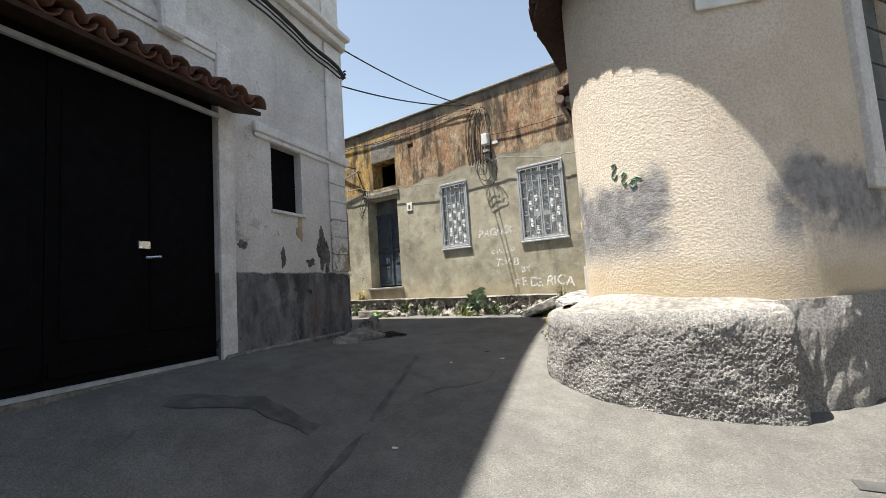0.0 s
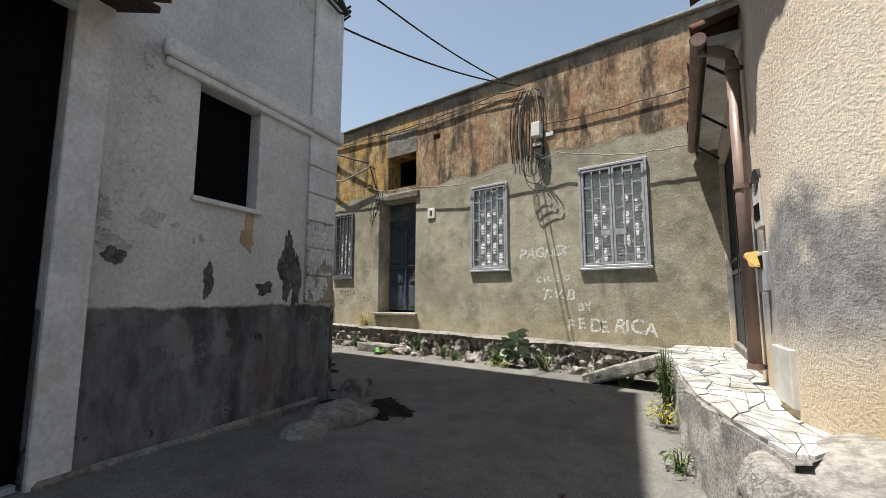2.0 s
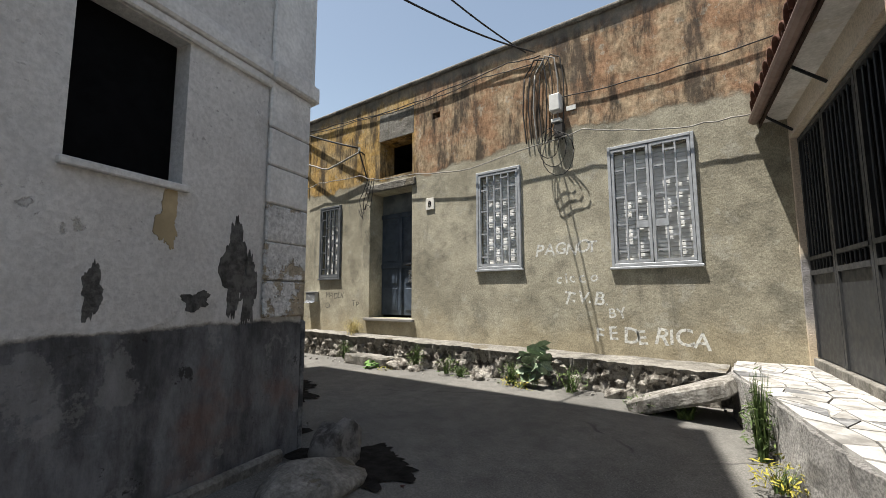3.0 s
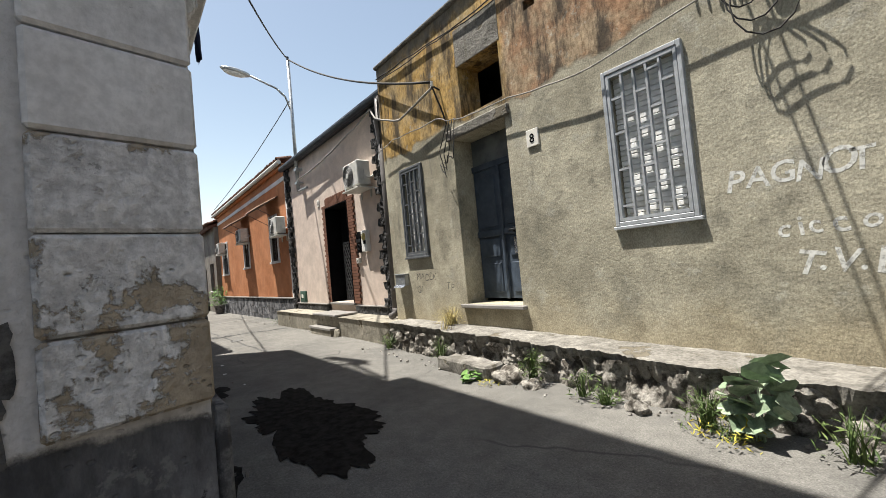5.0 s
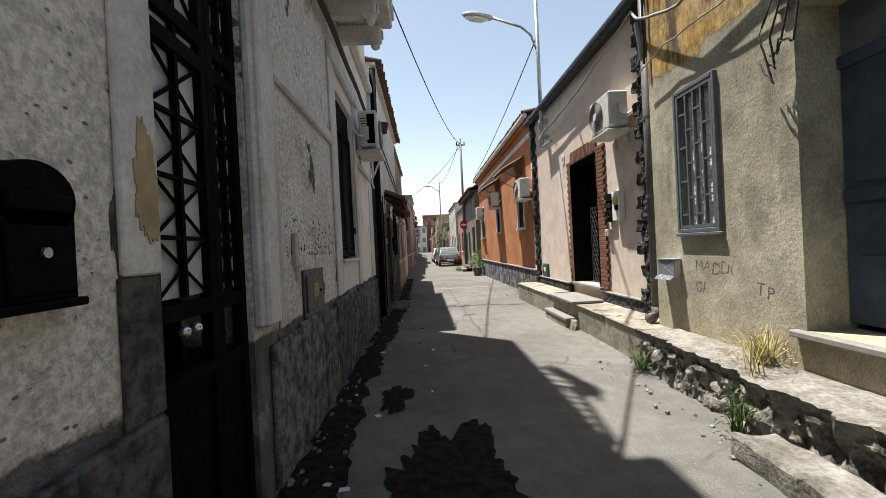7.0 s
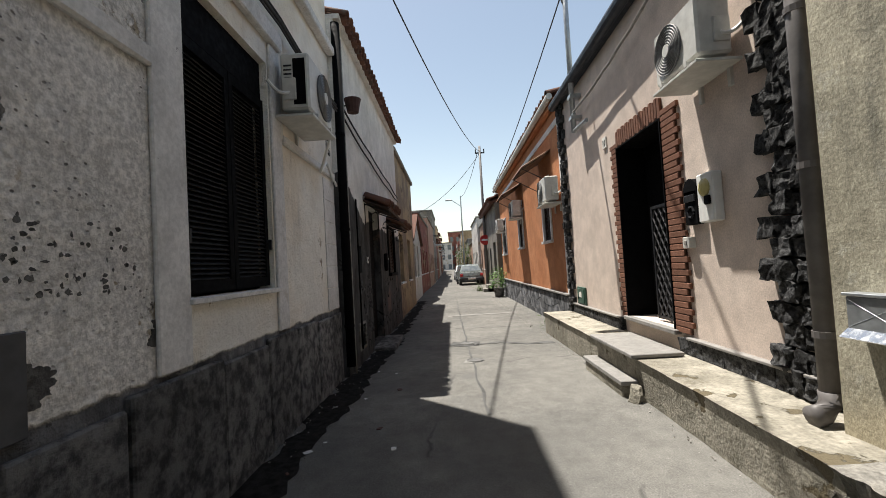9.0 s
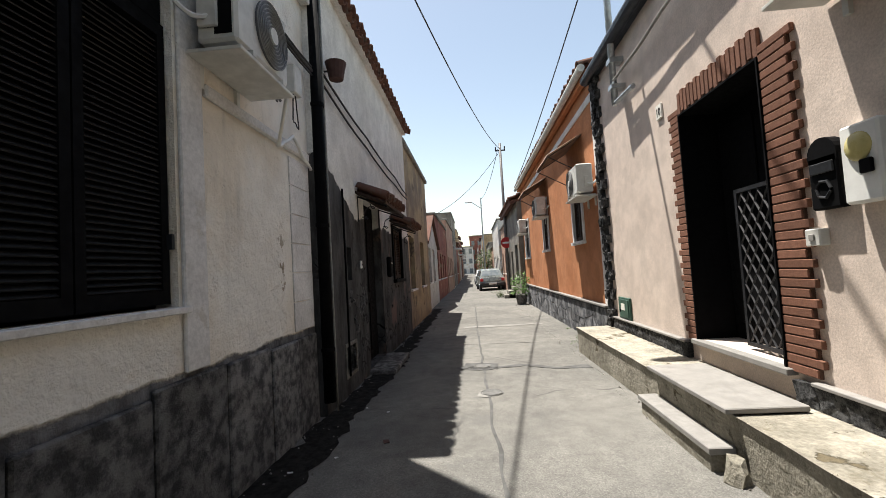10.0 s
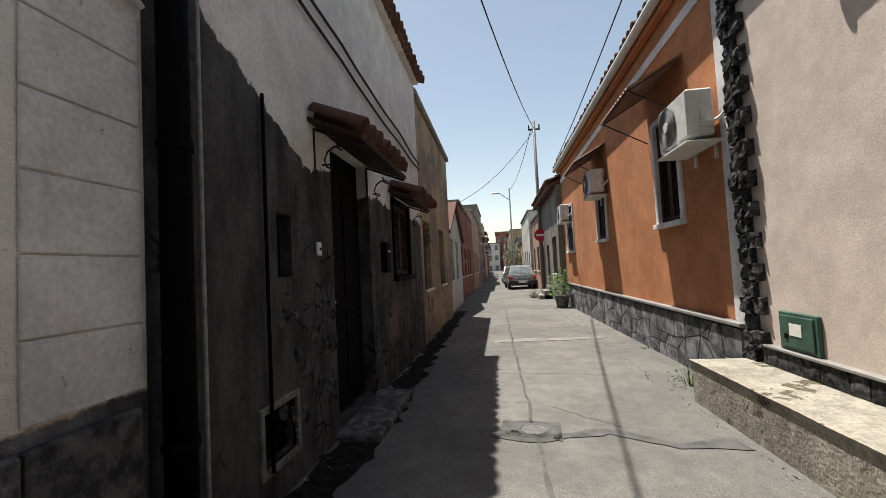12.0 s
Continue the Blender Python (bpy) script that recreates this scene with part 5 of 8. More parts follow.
def sheet_awning(F, u0, u1, z, depth, drop, label):
    t = thing("sheet_awning", label, "awning", F, "orange house awnings")
    bm = bm_new()
    n = 48
    rows = []
    for v, zz in ((0.0, z), (-depth, z - drop)):
        for off in (0, -0.008):
            rows.append([bm.verts.new((u0 + (u1 - u0) * i / n, v, zz + 0.018 * math.sin(i * math.tau / 4) + off)) for i in range(n + 1)])
    for i in range(n):
        for a, b in ((0, 2), (3, 1), (2, 3), (1, 0)):
            bm.faces.new((rows[a][i], rows[a][i + 1], rows[b][i + 1], rows[b][i]))
    part("corrugated_sheet", bm, plain("awning_sheet", (0.22, 0.13, 0.09), 0.7, 0, 0.3, 5), t)
    for u in (u0 + 0.05, u1 - 0.05):
        part("stay", tube(bm_new(), [(u, 0, z - drop - 0.35), (u, -depth * 0.95, z - drop - 0.02)], 0.009, 5), M_DARKIRON, t)
        part("rafter", tube(bm_new(), [(u, 0, z - 0.02), (u, -depth * 0.95, z - drop - 0.02)], 0.009, 5), M_DARKIRON, t)
    part("front_bar", tube(bm_new(), [(u0, -depth * 0.95, z - drop - 0.02), (u1, -depth * 0.95, z - drop - 0.02)], 0.009, 5), M_DARKIRON, t)


sheet_awning(NORTH10, -16.95, -15.65, 4.55, 0.62, 0.34, "rust-brown corrugated awning above an orange wall's window")
sheet_awning(NORTH10, -20.5, -19.2, 4.55, 0.62, 0.34, "rust-brown corrugated awning above an orange wall's window")
ac_unit(NORTH10, -15.28, 3.36, "white outdoor air conditioner on brackets on the orange wall", 0.72, 0.50, 0.25, 0.07)
ac_unit(NORTH10, -19.55, 3.55, "white outdoor air conditioner on brackets on the orange wall", 0.72, 0.50, 0.25, 0.07)
ac_unit(NORTH10, -23.7, 3.45, "white outdoor air conditioner on brackets on the orange wall", 0.72, 0.50, 0.25, 0.07)
t = thing("orange_plinth", "plinth of irregular grey stone slabs under the orange wall", "plinth", NORTH10)
part("backing", box(bm_new(), -25.0, -14.76, -0.035, 0.0, 0.7, 1.60), M_CONC, t)
rng = random.Random(3)
nu, nz = 34, 3
grid = {(i, k): (-24.98 + 10.18 * i / nu + (rng.uniform(-0.10, 0.10) if 0 < i < nu else 0), 0.82 + 0.765 * k / nz + (rng.uniform(-0.09, 0.09) if 0 < k < nz else 0)) for i in range(nu + 1) for k in range(nz + 1)}
for i in range(nu):
    for k in range(nz):
        q = [grid[i, k], grid[i + 1, k], grid[i + 1, k + 1], grid[i, k + 1]]
        r = rng.random()
        for poly in ([q] if r < 0.5 else [[q[0], q[1], q[2]], [q[0], q[2], q[3]]] if r < 0.75 else [[q[0], q[1], q[3]], [q[1], q[2], q[3]]]):
            c = sum((Vector(p) for p in poly), Vector((0, 0))) / len(poly)
            bm = bm_new()
            front = [bm.verts.new((w.x, -0.052 - rng.uniform(0, 0.006), w.y)) for w in (Vector(p) + (c - Vector(p)).normalized() * 0.014 for p in poly)]
            back = [bm.verts.new((w.x, -0.036, w.y)) for w in (Vector(p) + (c - Vector(p)).normalized() * 0.009 for p in poly)]
            bm.faces.new(front)
            for e in range(len(poly)):
                bm.faces.new((back[e], back[(e + 1) % len(poly)], front[(e + 1) % len(poly)], front[e]))
            part("slab", bm, M_SLAB, t)
part("ledge", box(bm_new(), -25.02, -14.76, -0.085, 0.0, 1.60, 1.64, 0.008), M_MARBLE, t)
single("corner_strip", box(bm_new(), -14.95, -14.755, -0.02, 0.0, 1.64, 4.9, 0.005), M_TRIM, "pale cement edge strip of the orange house", "trim", NORTH10, "structure")
t = thing("orange_eave", "pale moulded eave with tile edge on the orange house", "eave", NORTH10)
part("band", box(bm_new(), -25.0, -14.77, -0.02, 0.0, 4.86, 4.98, 0.004), M_TRIM, t, "pale painted band")
part("cornice", box(bm_new(), -25.1, -14.77, -0.12, 0.0, 5.20, 5.30, 0.02), M_OR, t)
part("gutter", tube(bm_new(), [(-25.1, -0.18, 5.30), (-14.72, -0.18, 5.30)], 0.06, 10), M_OFFWHITE, t)
tile_run(t, -25.0, -14.85, 5.42, 14, 0.36, 0.22, 0.21)


# ---- rounded corner house: bench, terrace, gate ----
def bench_mesh(first, past):
    """Rough stone bench swept round the corner."""
    bm = bm_new()
    n, prof = 480, []
    for k in range(81):
        prof.append((0.0 + 0.02 * k / 80, k / 80 * 0.80))          # outer face: inset, share of the height
    for k in range(1, 19):
        a = k / 18 * math.pi / 2
        prof.append((0.02 + 0.13 * (1 - math.cos(a)), 0.80 + 0.20 * math.sin(a)))
    prof += [(0.22, 1.03), (0.30, 1.07), (0.40, 1.12), (0.52, 1.16), (0.7, 1.16)]
    prof = prof[first:past]
    rows = []
    for i in range(n + 1):
        f = i / n
        a = radians(211 + f * 85)
        out = 1.50 - 0.24 * min(1.0, max(0.0, (f - 0.25) / 0.6))
        end = min(1.0, (1 - f) / 0.05, (f + 0.002) / 0.14)
        row = []
        for ins, hgt in prof:
            r = out - ins - (0.10 if f > 0.5 else 0.30) * (1 - math.sqrt(max(0.0, 1 - (1 - end) ** 2)))
            x, y = CX + r * math.cos(a), CY + r * math.sin(a)
            g = ground_z(CX + out * math.cos(a), CY + out * math.sin(a)) - 0.06
            p = Vector((x, y, g + (1.30 - g) * hgt))
            if ins < 0.45:
                q = noise.noise(p * 4) * 0.022 + noise.noise(p * 13) * 0.008 + noise.noise(Vector((p.x * 42, p.y * 42, p.z * 85))) * (0.0065 if ins < 0.10 else 0.003)
                q += noise.noise(Vector((p.x * 85, p.y * 85, p.z * 140))) * (0.0075 if ins < 0.10 else 0.002)
                p += Vector((math.cos(a), math.sin(a), 0.3)) * q
            row.append(bm.verts.new(p))
        rows.append(row)
    for r, s in zip(rows, rows[1:]):
        for k in range(len(prof) - 1):
            bm.faces.new((r[k], s[k], s[k + 1], r[k + 1]))
    last = rows[-1]
    c = bm.verts.new((CX + 0.8 * math.cos(radians(296)), CY + 0.8 * math.sin(radians(296)), last[0].co.z))
    for k in range(len(prof) - 1):
        bm.faces.new((last[k], last[k + 1], c))
    return bm


bench = thing("stone_bench", "rough pitted stone bench built round the corner wall", "bench")
part("rough_face", bench_mesh(0, 94), M_BENCH, bench, smooth=True)
part("worn_top", bench_mesh(93, 200), M_BENCHTOP, bench, "smoother worn pale top", smooth=True)
# rubble base round the corner and under the shaded side wall
base_line = corner_line(1.07, 24, 284, 330)
end, along = Vector(base_line[-1]), (SIDE.to_3x3() @ Vector((1, 0, 0))).xy
base_line += [tuple(end + along * 0.06 * k) for k in range(1, 46)]
bm = bm_new()
rows = []
for i, p in enumerate(base_line):
    a, b = Vector(base_line[max(i - 1, 0)]), Vector(base_line[min(i + 1, len(base_line) - 1)])
    d = (b - a).normalized()
    out = Vector((d.y, -d.x, 0))
    row = []
    for k in range(22):
        z = 0.05 + 1.27 * min(k, 20) / 20
        q = Vector((*p, z)) - out * (0.12 if k == 21 else 0.03 * max(0, k - 17) / 3)
        row.append(bm.verts.new(q + out * (noise.noise(q * 5) * 0.025 + noise.noise(q * 17) * 0.016)))
    rows.append(row)
for r, s in zip(rows, rows[1:]):
    for k in range(21):
        bm.faces.new((r[k], s[k], s[k + 1], r[k + 1]))
single("rubble_base", bm, M_BENCH, "rough dark stone base of the side wall", "wall base", None, "structure")
t = thing("side_window", "dark barred window in a pale stone surround", "window", SIDE)
for nm, b in (("jamb", (0.46, 0.64, 2.2, 4.0)), ("jamb", (1.48, 1.66, 2.2, 4.0)), ("head", (0.46, 1.66, 4.0, 4.18)), ("sill", (0.42, 1.70, 2.06, 2.2))):
    part(nm, box(bm_new(), b[0], b[1], -0.05, 0.05, b[2], b[3], 0.006), M_TRIM, t)
part("pane", box(bm_new(), 0.64, 1.48, 0.15, 0.17, 2.3, 3.9), M_GLASS, t)
for k in range(5):
    part("bar", tube(bm_new(), [(0.62, 0.02, 2.5 + 0.3 * k), (1.5, 0.02, 2.5 + 0.3 * k)], 0.009, 6), M_DARKIRON, t)
t = thing("street_plate", "blank dark-framed street name plate on the roughcast wall", "sign", pose(CX, CY, 0, 0, 0, 110))
a = pose(0, 0, 0)
part("plate", box(bm_new(), -0.22, 0.22, -1.02, -1.0, 3.36, 3.66, 0.004, pose(0, 0, 0, 0, 0, -87)), M_WHITE, t)
t = thing("graffiti", "small faded green scrawl of loops on the roughcast wall", "graffiti", pose(CX, CY, 0))
for a0, pts in (((239.5, 2.37), ((0.0, 0.05), (0.045, 0.055), (0.05, 0.03), (0.01, 0.0), (0.0, -0.03), (0.03, -0.05), (0.06, -0.02))), ((244.5, 2.31), ((0.0, 0.01), (0.03, 0.03), (0.045, 0.01), (0.02, -0.01), (0.0, -0.03), (0.02, -0.055), (0.05, -0.04))),
                ((248.5, 2.25), ((0.02, 0.02), (0.0, -0.01), (0.02, -0.04), (0.05, -0.025), (0.045, 0.01), (0.02, 0.02), (0.06, 0.03), (0.10, 0.01)))):
    line = []
    for (u0, w0), (u1, w1) in zip(pts, pts[1:]):
        line += [(u0 + (u1 - u0) * q / 4, w0 + (w1 - w0) * q / 4) for q in range(4)]
    part("stroke", tube(bm_new(), [(1.004 * math.cos(radians(a0[0]) + u), 1.004 * math.sin(radians(a0[0]) + u), a0[1] + w * 1.1) for u, w in line], 0.006, 4), M_SPRAY3, t)

# terrace of crazy paving before the gate
TX = [(-1.27, 3.50), (-1.50, 3.95), (-1.68, 4.40), (-1.86, 5.05), (-2.02, 5.8), (-2.26, 6.62), (-2.26, 7.378)]
IN = [(-1.23, 3.53), (-1.10, 3.82), (-1.24, 4.20), (-1.28, 5.0), (-1.40, 5.8), (-1.53, 6.62), (-1.64, 7.378)]
bm = bm_new()
rows = []
for (p, q), (r, w) in zip(zip(TX, TX[1:]), zip(IN, IN[1:])):
    for f in range(12):
        a, b = Vector(p).lerp(Vector(q), f / 12), Vector(r).lerp(Vector(w), f / 12)
        rows.append((a, b))
rows.append((Vector(TX[-1]), Vector(IN[-1])))
mesh_rows = []
for a, b in rows:
    line = [bm.verts.new((*b, 1.335)), bm.verts.new((a.x + 0.04, a.y, 1.335))]
    for k in range(9):
        z = 1.325 - 1.0 * k / 8
        wob = 0.025 * noise.noise(Vector((a.x * 5, a.y * 5, z * 6))) + 0.02 * noise.noise(Vector((a.x * 14, a.y * 14, z * 14)))
        line.append(bm.verts.new((a.x - wob - 0.03 * k / 8, a.y, z)))
    mesh_rows.append(line)
for r, q in zip(mesh_rows, mesh_rows[1:]):
    for k in range(len(r) - 1):
        bm.faces.new((r[k], q[k], q[k + 1], r[k + 1]))
terrace = single("pavement_terrace", bm, M_BENCH, "raised terrace with crazy paving before a gate", "terrace", None, "structure")


def edge_x(line, y):
    for (x0, y0), (x1, y1) in zip(line, line[1:]):
        if y0 <= y <= y1:
            return x0 + (x1 - x0) * (y - y0) / (y1 - y0)
    return line[-1][0]


rng = random.Random(12)
ny, nx = 21, 4
pts = {}
for j in range(ny + 1):
    for i in range(nx + 1):
        y = 3.56 + (7.36 - 3.56) * j / ny + (rng.uniform(-0.07, 0.07) if 0 < j < ny else 0)
        f = i / nx + (rng.uniform(-0.09, 0.09) if 0 < i < nx else 0)
        xo, xi = edge_x(TX, y) + 0.015, edge_x(IN, y) - 0.005
        pts[i, j] = Vector((xo + (xi - xo) * f, y))
for j in range(ny):
    for i in range(nx):
        q = [pts[i, j], pts[i + 1, j], pts[i + 1, j + 1], pts[i, j + 1]]
        sets = [q] if rng.random() < 0.45 else ([[q[0], q[1], q[2]], [q[0], q[2], q[3]]] if rng.random() < 0.5 else [[q[0], q[1], q[3]], [q[1], q[2], q[3]]])
        for s in sets:
            c = sum(s, Vector((0, 0))) / len(s)
            bm = bm_new()
            z = 1.347 + rng.uniform(-0.003, 0.003)
            up = [bm.verts.new((*(p + (c - p).normalized() * 0.008), z)) for p in s]
            dn = [bm.verts.new((*(p + (c - p).normalized() * 0.006), 1.33)) for p in s]
            bm.faces.new(up)
            for k in range(len(s)):
                bm.faces.new((dn[k], dn[(k + 1) % len(s)], up[(k + 1) % len(s)], up[k]))
            part("paving_stone", bm, M_PAVE if rng.random() < 0.9 else M_PANEL, terrace)
# sloping slab that joins terrace and street
t = thing("ramp_slab", "sloping pale concrete ramp block against the terrace edge", "slab")
bm = box(bm_new(), -0.80, 0.0, -0.26, 0.26, -0.13, 0.0, 0.02)
bmesh.ops.subdivide_edges(bm, edges=bm.edges[:], cuts=3, use_grid_fill=True)
lumpy(bm, 0.02, 5)
bmesh.ops.transform(bm, matrix=pose(-2.24, 6.42, 1.335, 0, -20, -8), verts=bm.verts)
part("slab", bm, M_STONE, t)

t = thing("sheet_gate", "dark grey metal gate with closed lower panels and bars above", "gate", GATE)
part("threshold", box(bm_new(), 0.06, 2.2, 0.02, 0.3, 1.34, 1.42, 0.006), M_CONC, t)
for k in range(3):
    a = 0.07 + k * 0.71
    leaf = part("leaf", box(box(box(bm_new(), a, a + 0.04, 0.05, 0.09, 1.43, 3.40), a + 0.66, a + 0.70, 0.05, 0.09, 1.43, 3.40), a + 0.04, a + 0.66, 0.05, 0.09, 3.36, 3.40), M_GATE, t)
    part("panel", box(bm_new(), a + 0.04, a + 0.66, 0.065, 0.075, 1.43, 2.14), M_GATE, leaf)
    part("mid_rail", box(bm_new(), a + 0.04, a + 0.66, 0.045, 0.095, 2.14, 2.18), M_GATE, leaf)
    part("upper_rail", box(bm_new(), a + 0.04, a + 0.66, 0.045, 0.095, 2.27, 2.30), M_GATE, leaf)
    for i in range(7):
        u = a + 0.04 + 0.62 * (i + 0.5) / 7
        part("bar", tube(bm_new(), [(u, 0.07, 2.18), (u, 0.07, 3.36)], 0.009, 6), M_GATE, leaf)
# black sheet added in place of the shade behind the bars
single("gate_shade_sheet", box(bm_new(), 0.07, 2.19, 0.12, 0.13, 2.2, 3.4), M_BLACK, "added black sheet standing in for shade behind the gate bars", "sheet", GATE)
t = thing("gate_canopy", "sloping canopy with brown gutter over the metal gate", "canopy", GATE)
bm = box(bm_new(), -0.0, 2.45, -0.20, 0.02, 3.62, 3.70, 0.006)
bmesh.ops.transform(bm, matrix=pose(0, 0, 0), verts=bm.verts)
part("deck", bm, M_TRIM, t, "pale soffit board")
part("gutter", tube(bm_new(), [(0.02, -0.25, 3.66), (2.52, -0.25, 3.66)], 0.05, 10), M_PIPE, t)
part("fascia", box(bm_new(), 0.0, 2.47, -0.215, -0.20, 3.58, 3.72, 0.004), M_WOOD, t)
tile_run(t, 0.1, 2.40, 3.80, 12, 0.36, 0.14)
for k in range(3):
    part("bracket", tube(bm_new(), [(0.2 + 1.0 * k, 0.0, 3.45), (0.2 + 1.0 * k, -0.19, 3.61)], 0.012, 6), M_DARKIRON, t)
downpipe(GATE, 2.42, 1.345, 3.5, 0.039, M_PIPE, "brown downpipe beside the metal gate", -0.06, (1.44, 2.6, 3.42), False)
t = thing("downpipe_bend", "brown bend joining gutter and downpipe", "downpipe", GATE)
part("bend", tube(bm_new(), [(2.42, -0.06, 3.48), (2.42, -0.07, 3.54), (2.42, -0.16, 3.60), (2.42, -0.25, 3.62)], 0.039, 10), M_PIPE, t, smooth=True)
WSIDE = facade((-1.36, 5.02, 0), math.degrees(math.atan2(-0.55, 0.13)))
t = thing("broken_letter_boxes", "battered open metal letter boxes with yellow paper sticking out", "letter box", WSIDE)
part("upper_box", box(bm_new(), 0.30, 0.46, -0.07, 0.0, 2.28, 2.56, 0.006), M_OFFWHITE, t)
part("upper_opening", box(bm_new(), 0.33, 0.44, -0.074, -0.07, 2.33, 2.42), M_BLACK, t)
bm = bm_new()
bmesh.ops.create_cone(bm, cap_ends=True, segments=16, radius1=0.08, radius2=0.08, depth=0.07, matrix=pose(0.38, -0.035, 2.55, 90))
part("upper_hood", bm, M_DARKIRON, t)
part("lower_box", box(bm_new(), 0.33, 0.49, -0.08, 0.0, 1.92, 2.14, 0.006), M_ZINC, t)
part("lower_opening", box(bm_new(), 0.36, 0.46, -0.084, -0.08, 2.05, 2.12), M_BLACK, t)
for k in range(4):
    part("leaflet", box(bm_new(), -0.05, 0.07, -0.035, 0.035, -0.004, 0.002, 0.0, pose(0.37, -0.10, 2.09 + 0.008 * k, 8 * k - 12, 34 + 4 * k, 20 - 6 * k)), M_YELLOW, t, "crumpled yellow leaflet")
t = thing("wall_hatch", "pale metal meter hatch low on the roughcast wall", "hatch", pose(CX, CY, 0, 0, 0, -78))
part("door", box(bm_new(), -0.15, 0.15, -1.012, -0.96, 1.39, 1.65, 0.004), M_OFFWHITE, t)


# ---- tall house, flank ----
t = thing("garage_door", "black metal double garage door in deep shade", "garage door", ASIDE @ pose(0, -0.14, 0))
for k in range(2):
    a = -2.58 + k * 1.29
    leaf = part("leaf", box(bm_new(), a, a + 1.285, 0.18, 0.22, 0.85, 3.45, 0.004), M_BLACK, t)
    for i in range(2):
        part("panel", box(bm_new(), a + 0.08 + i * 0.6, a + 0.6 + i * 0.6, 0.168, 0.18, 1.35, 3.1, 0.006), M_BLACK, leaf)
    part("kick_rail", box(bm_new(), a + 0.02, a + 1.26, 0.16, 0.18, 1.12, 1.22, 0.004), M_BLACK, leaf)
part("lock_plate", box(bm_new(), -0.71, -0.62, 0.150, 0.168, 2.00, 2.06, 0.002), M_STEEL, t, "bright lock plate")
part("handle", tube(bm_new(), [(-0.66, 0.15, 1.93), (-0.55, 0.13, 1.94)], 0.01, 6), M_STEEL, t)
part("top_track", box(bm_new(), -2.58, -0.02, 0.05, 0.09, 3.26, 3.30, 0.003), M_ZINC, t, "pale metal track")
part("bottom_strip", box(bm_new(), -2.58, -0.02, 0.14, 0.18, 1.03, 1.06), M_ZINC, t)
single("garage_threshold", box(bm_new(), -2.6, 0.0, 0.0, 0.3, 0.6, 1.03, 0.01), M_CONC, "worn concrete threshold of the garage", "threshold", ASIDE, "structure")
for k, (nm, b, d) in enumerate((("garage_jamb", (0.0, 0.17, 1.0, 4.05), 0.035), ("garage_head", (-2.9, 0.0, 3.92, 4.05), 0.035), ("panel_edge", (-2.9, 0.0, 3.86, 3.915), 0.02))):
    single("trim", box(bm_new(), b[0], b[1], -d, 0.0, b[2], b[3], 0.006), M_TRIM, "pale plaster surround moulding of the garage", "moulding", ASIDE, "structure")
t = thing("keystone_bracket", "carved pale stone keystone bracket over the garage", "bracket", ASIDE)
bm = box(bm_new(), -0.60, -0.34, -0.10, 0.0, 3.85, 4.4, 0.02)
for v in bm.verts:
    if v.co.z < 4.0:
        v.co.x = -0.47 + (v.co.x + 0.47) * 0.8
part("block", bm, M_TRIM, t)
part("cap", box(bm_new(), -0.66, -0.28, -0.16, 0.0, 4.36, 4.46, 0.015), M_TRIM, t)
for k in range(6):
    part("dentil", box(bm_new(), -0.64 + 0.06 * k, -0.60 + 0.06 * k, -0.19, -0.16, 4.36, 4.41, 0.003), M_TRIM, t)


def band(F, u0, u1, z0, z1, d, label="pale moulded plaster band on the tall house", mat=M_TRIM):
    return single("trim", box(bm_new(), u0, u1, -d, 0.0, z0, z1, min(0.012, d * 0.3)), mat, label, "moulding", F, "structure")


band(ASIDE, 0.44, 1.74, 3.31, 3.42, 0.05)
band(ASIDE, 0.46, 1.74, 3.255, 3.308, 0.03)
for z0, z1, m_ in ((1.84, 2.058, M_PEEL), (2.064, 2.294, M_PEEL), (2.298, 2.524, M_PEEL), (2.531, 2.762, M_TRIM), (2.769, 3.0, M_TRIM), (3.007, 3.30, M_TRIM)):
    band(ASIDE, 1.715, 2.068, z0, z1, 0.03, "pale plaster corner block, partly peeled", m_)
band(ASIDE, 1.70, 2.08, 3.302, 3.42, 0.07)
band(ASIDE, 1.72, 2.068, 3.424, 4.98, 0.03)
band(ASIDE, -7.2, 2.10, 5.0, 5.10, 0.12)
band(ASIDE, -7.2, 2.12, 5.102, 5.17, 0.19)
band(ASIDE, -7.2, 2.10, 9.6, 9.79, 0.22)
band(ASIDE, 1.70, 2.068, 5.172, 9.59, 0.03)
# unseen cornice, its depth stepped to shape the shadow edge on the street
band(SOUTH, 4.42, 8.90, 9.6, 9.79, 0.24)
band(SOUTH, 8.902, 12.14, 9.6, 9.79, 0.03)
band(SOUTH, 4.40, 4.72, 3.302, 3.42, 0.06)
band(SOUTH, 4.42, 4.70, 3.424, 4.98, 0.03)
band(SOUTH, 4.40, 12.14, 5.0, 5.10, 0.10)
t = thing("black_window", "unglazed black window opening with a thin stone sill", "window", ASIDE)
part("sill", box(bm_new(), 0.68, 1.22, -0.03, 0.3, 2.475, 2.509, 0.005), M_TRIM, t)
# black board added to stand in for the unlit room behind
part("room_shade_board", box(bm_new(), 0.702, 1.188, 0.10, 0.12, 2.512, 3.248), M_BLACK, t)


M_FOOT = rough_stone("bare_foot_mortar", (0.07, 0.066, 0.064), (0.17, 0.16, 0.155), 16, 0.02)


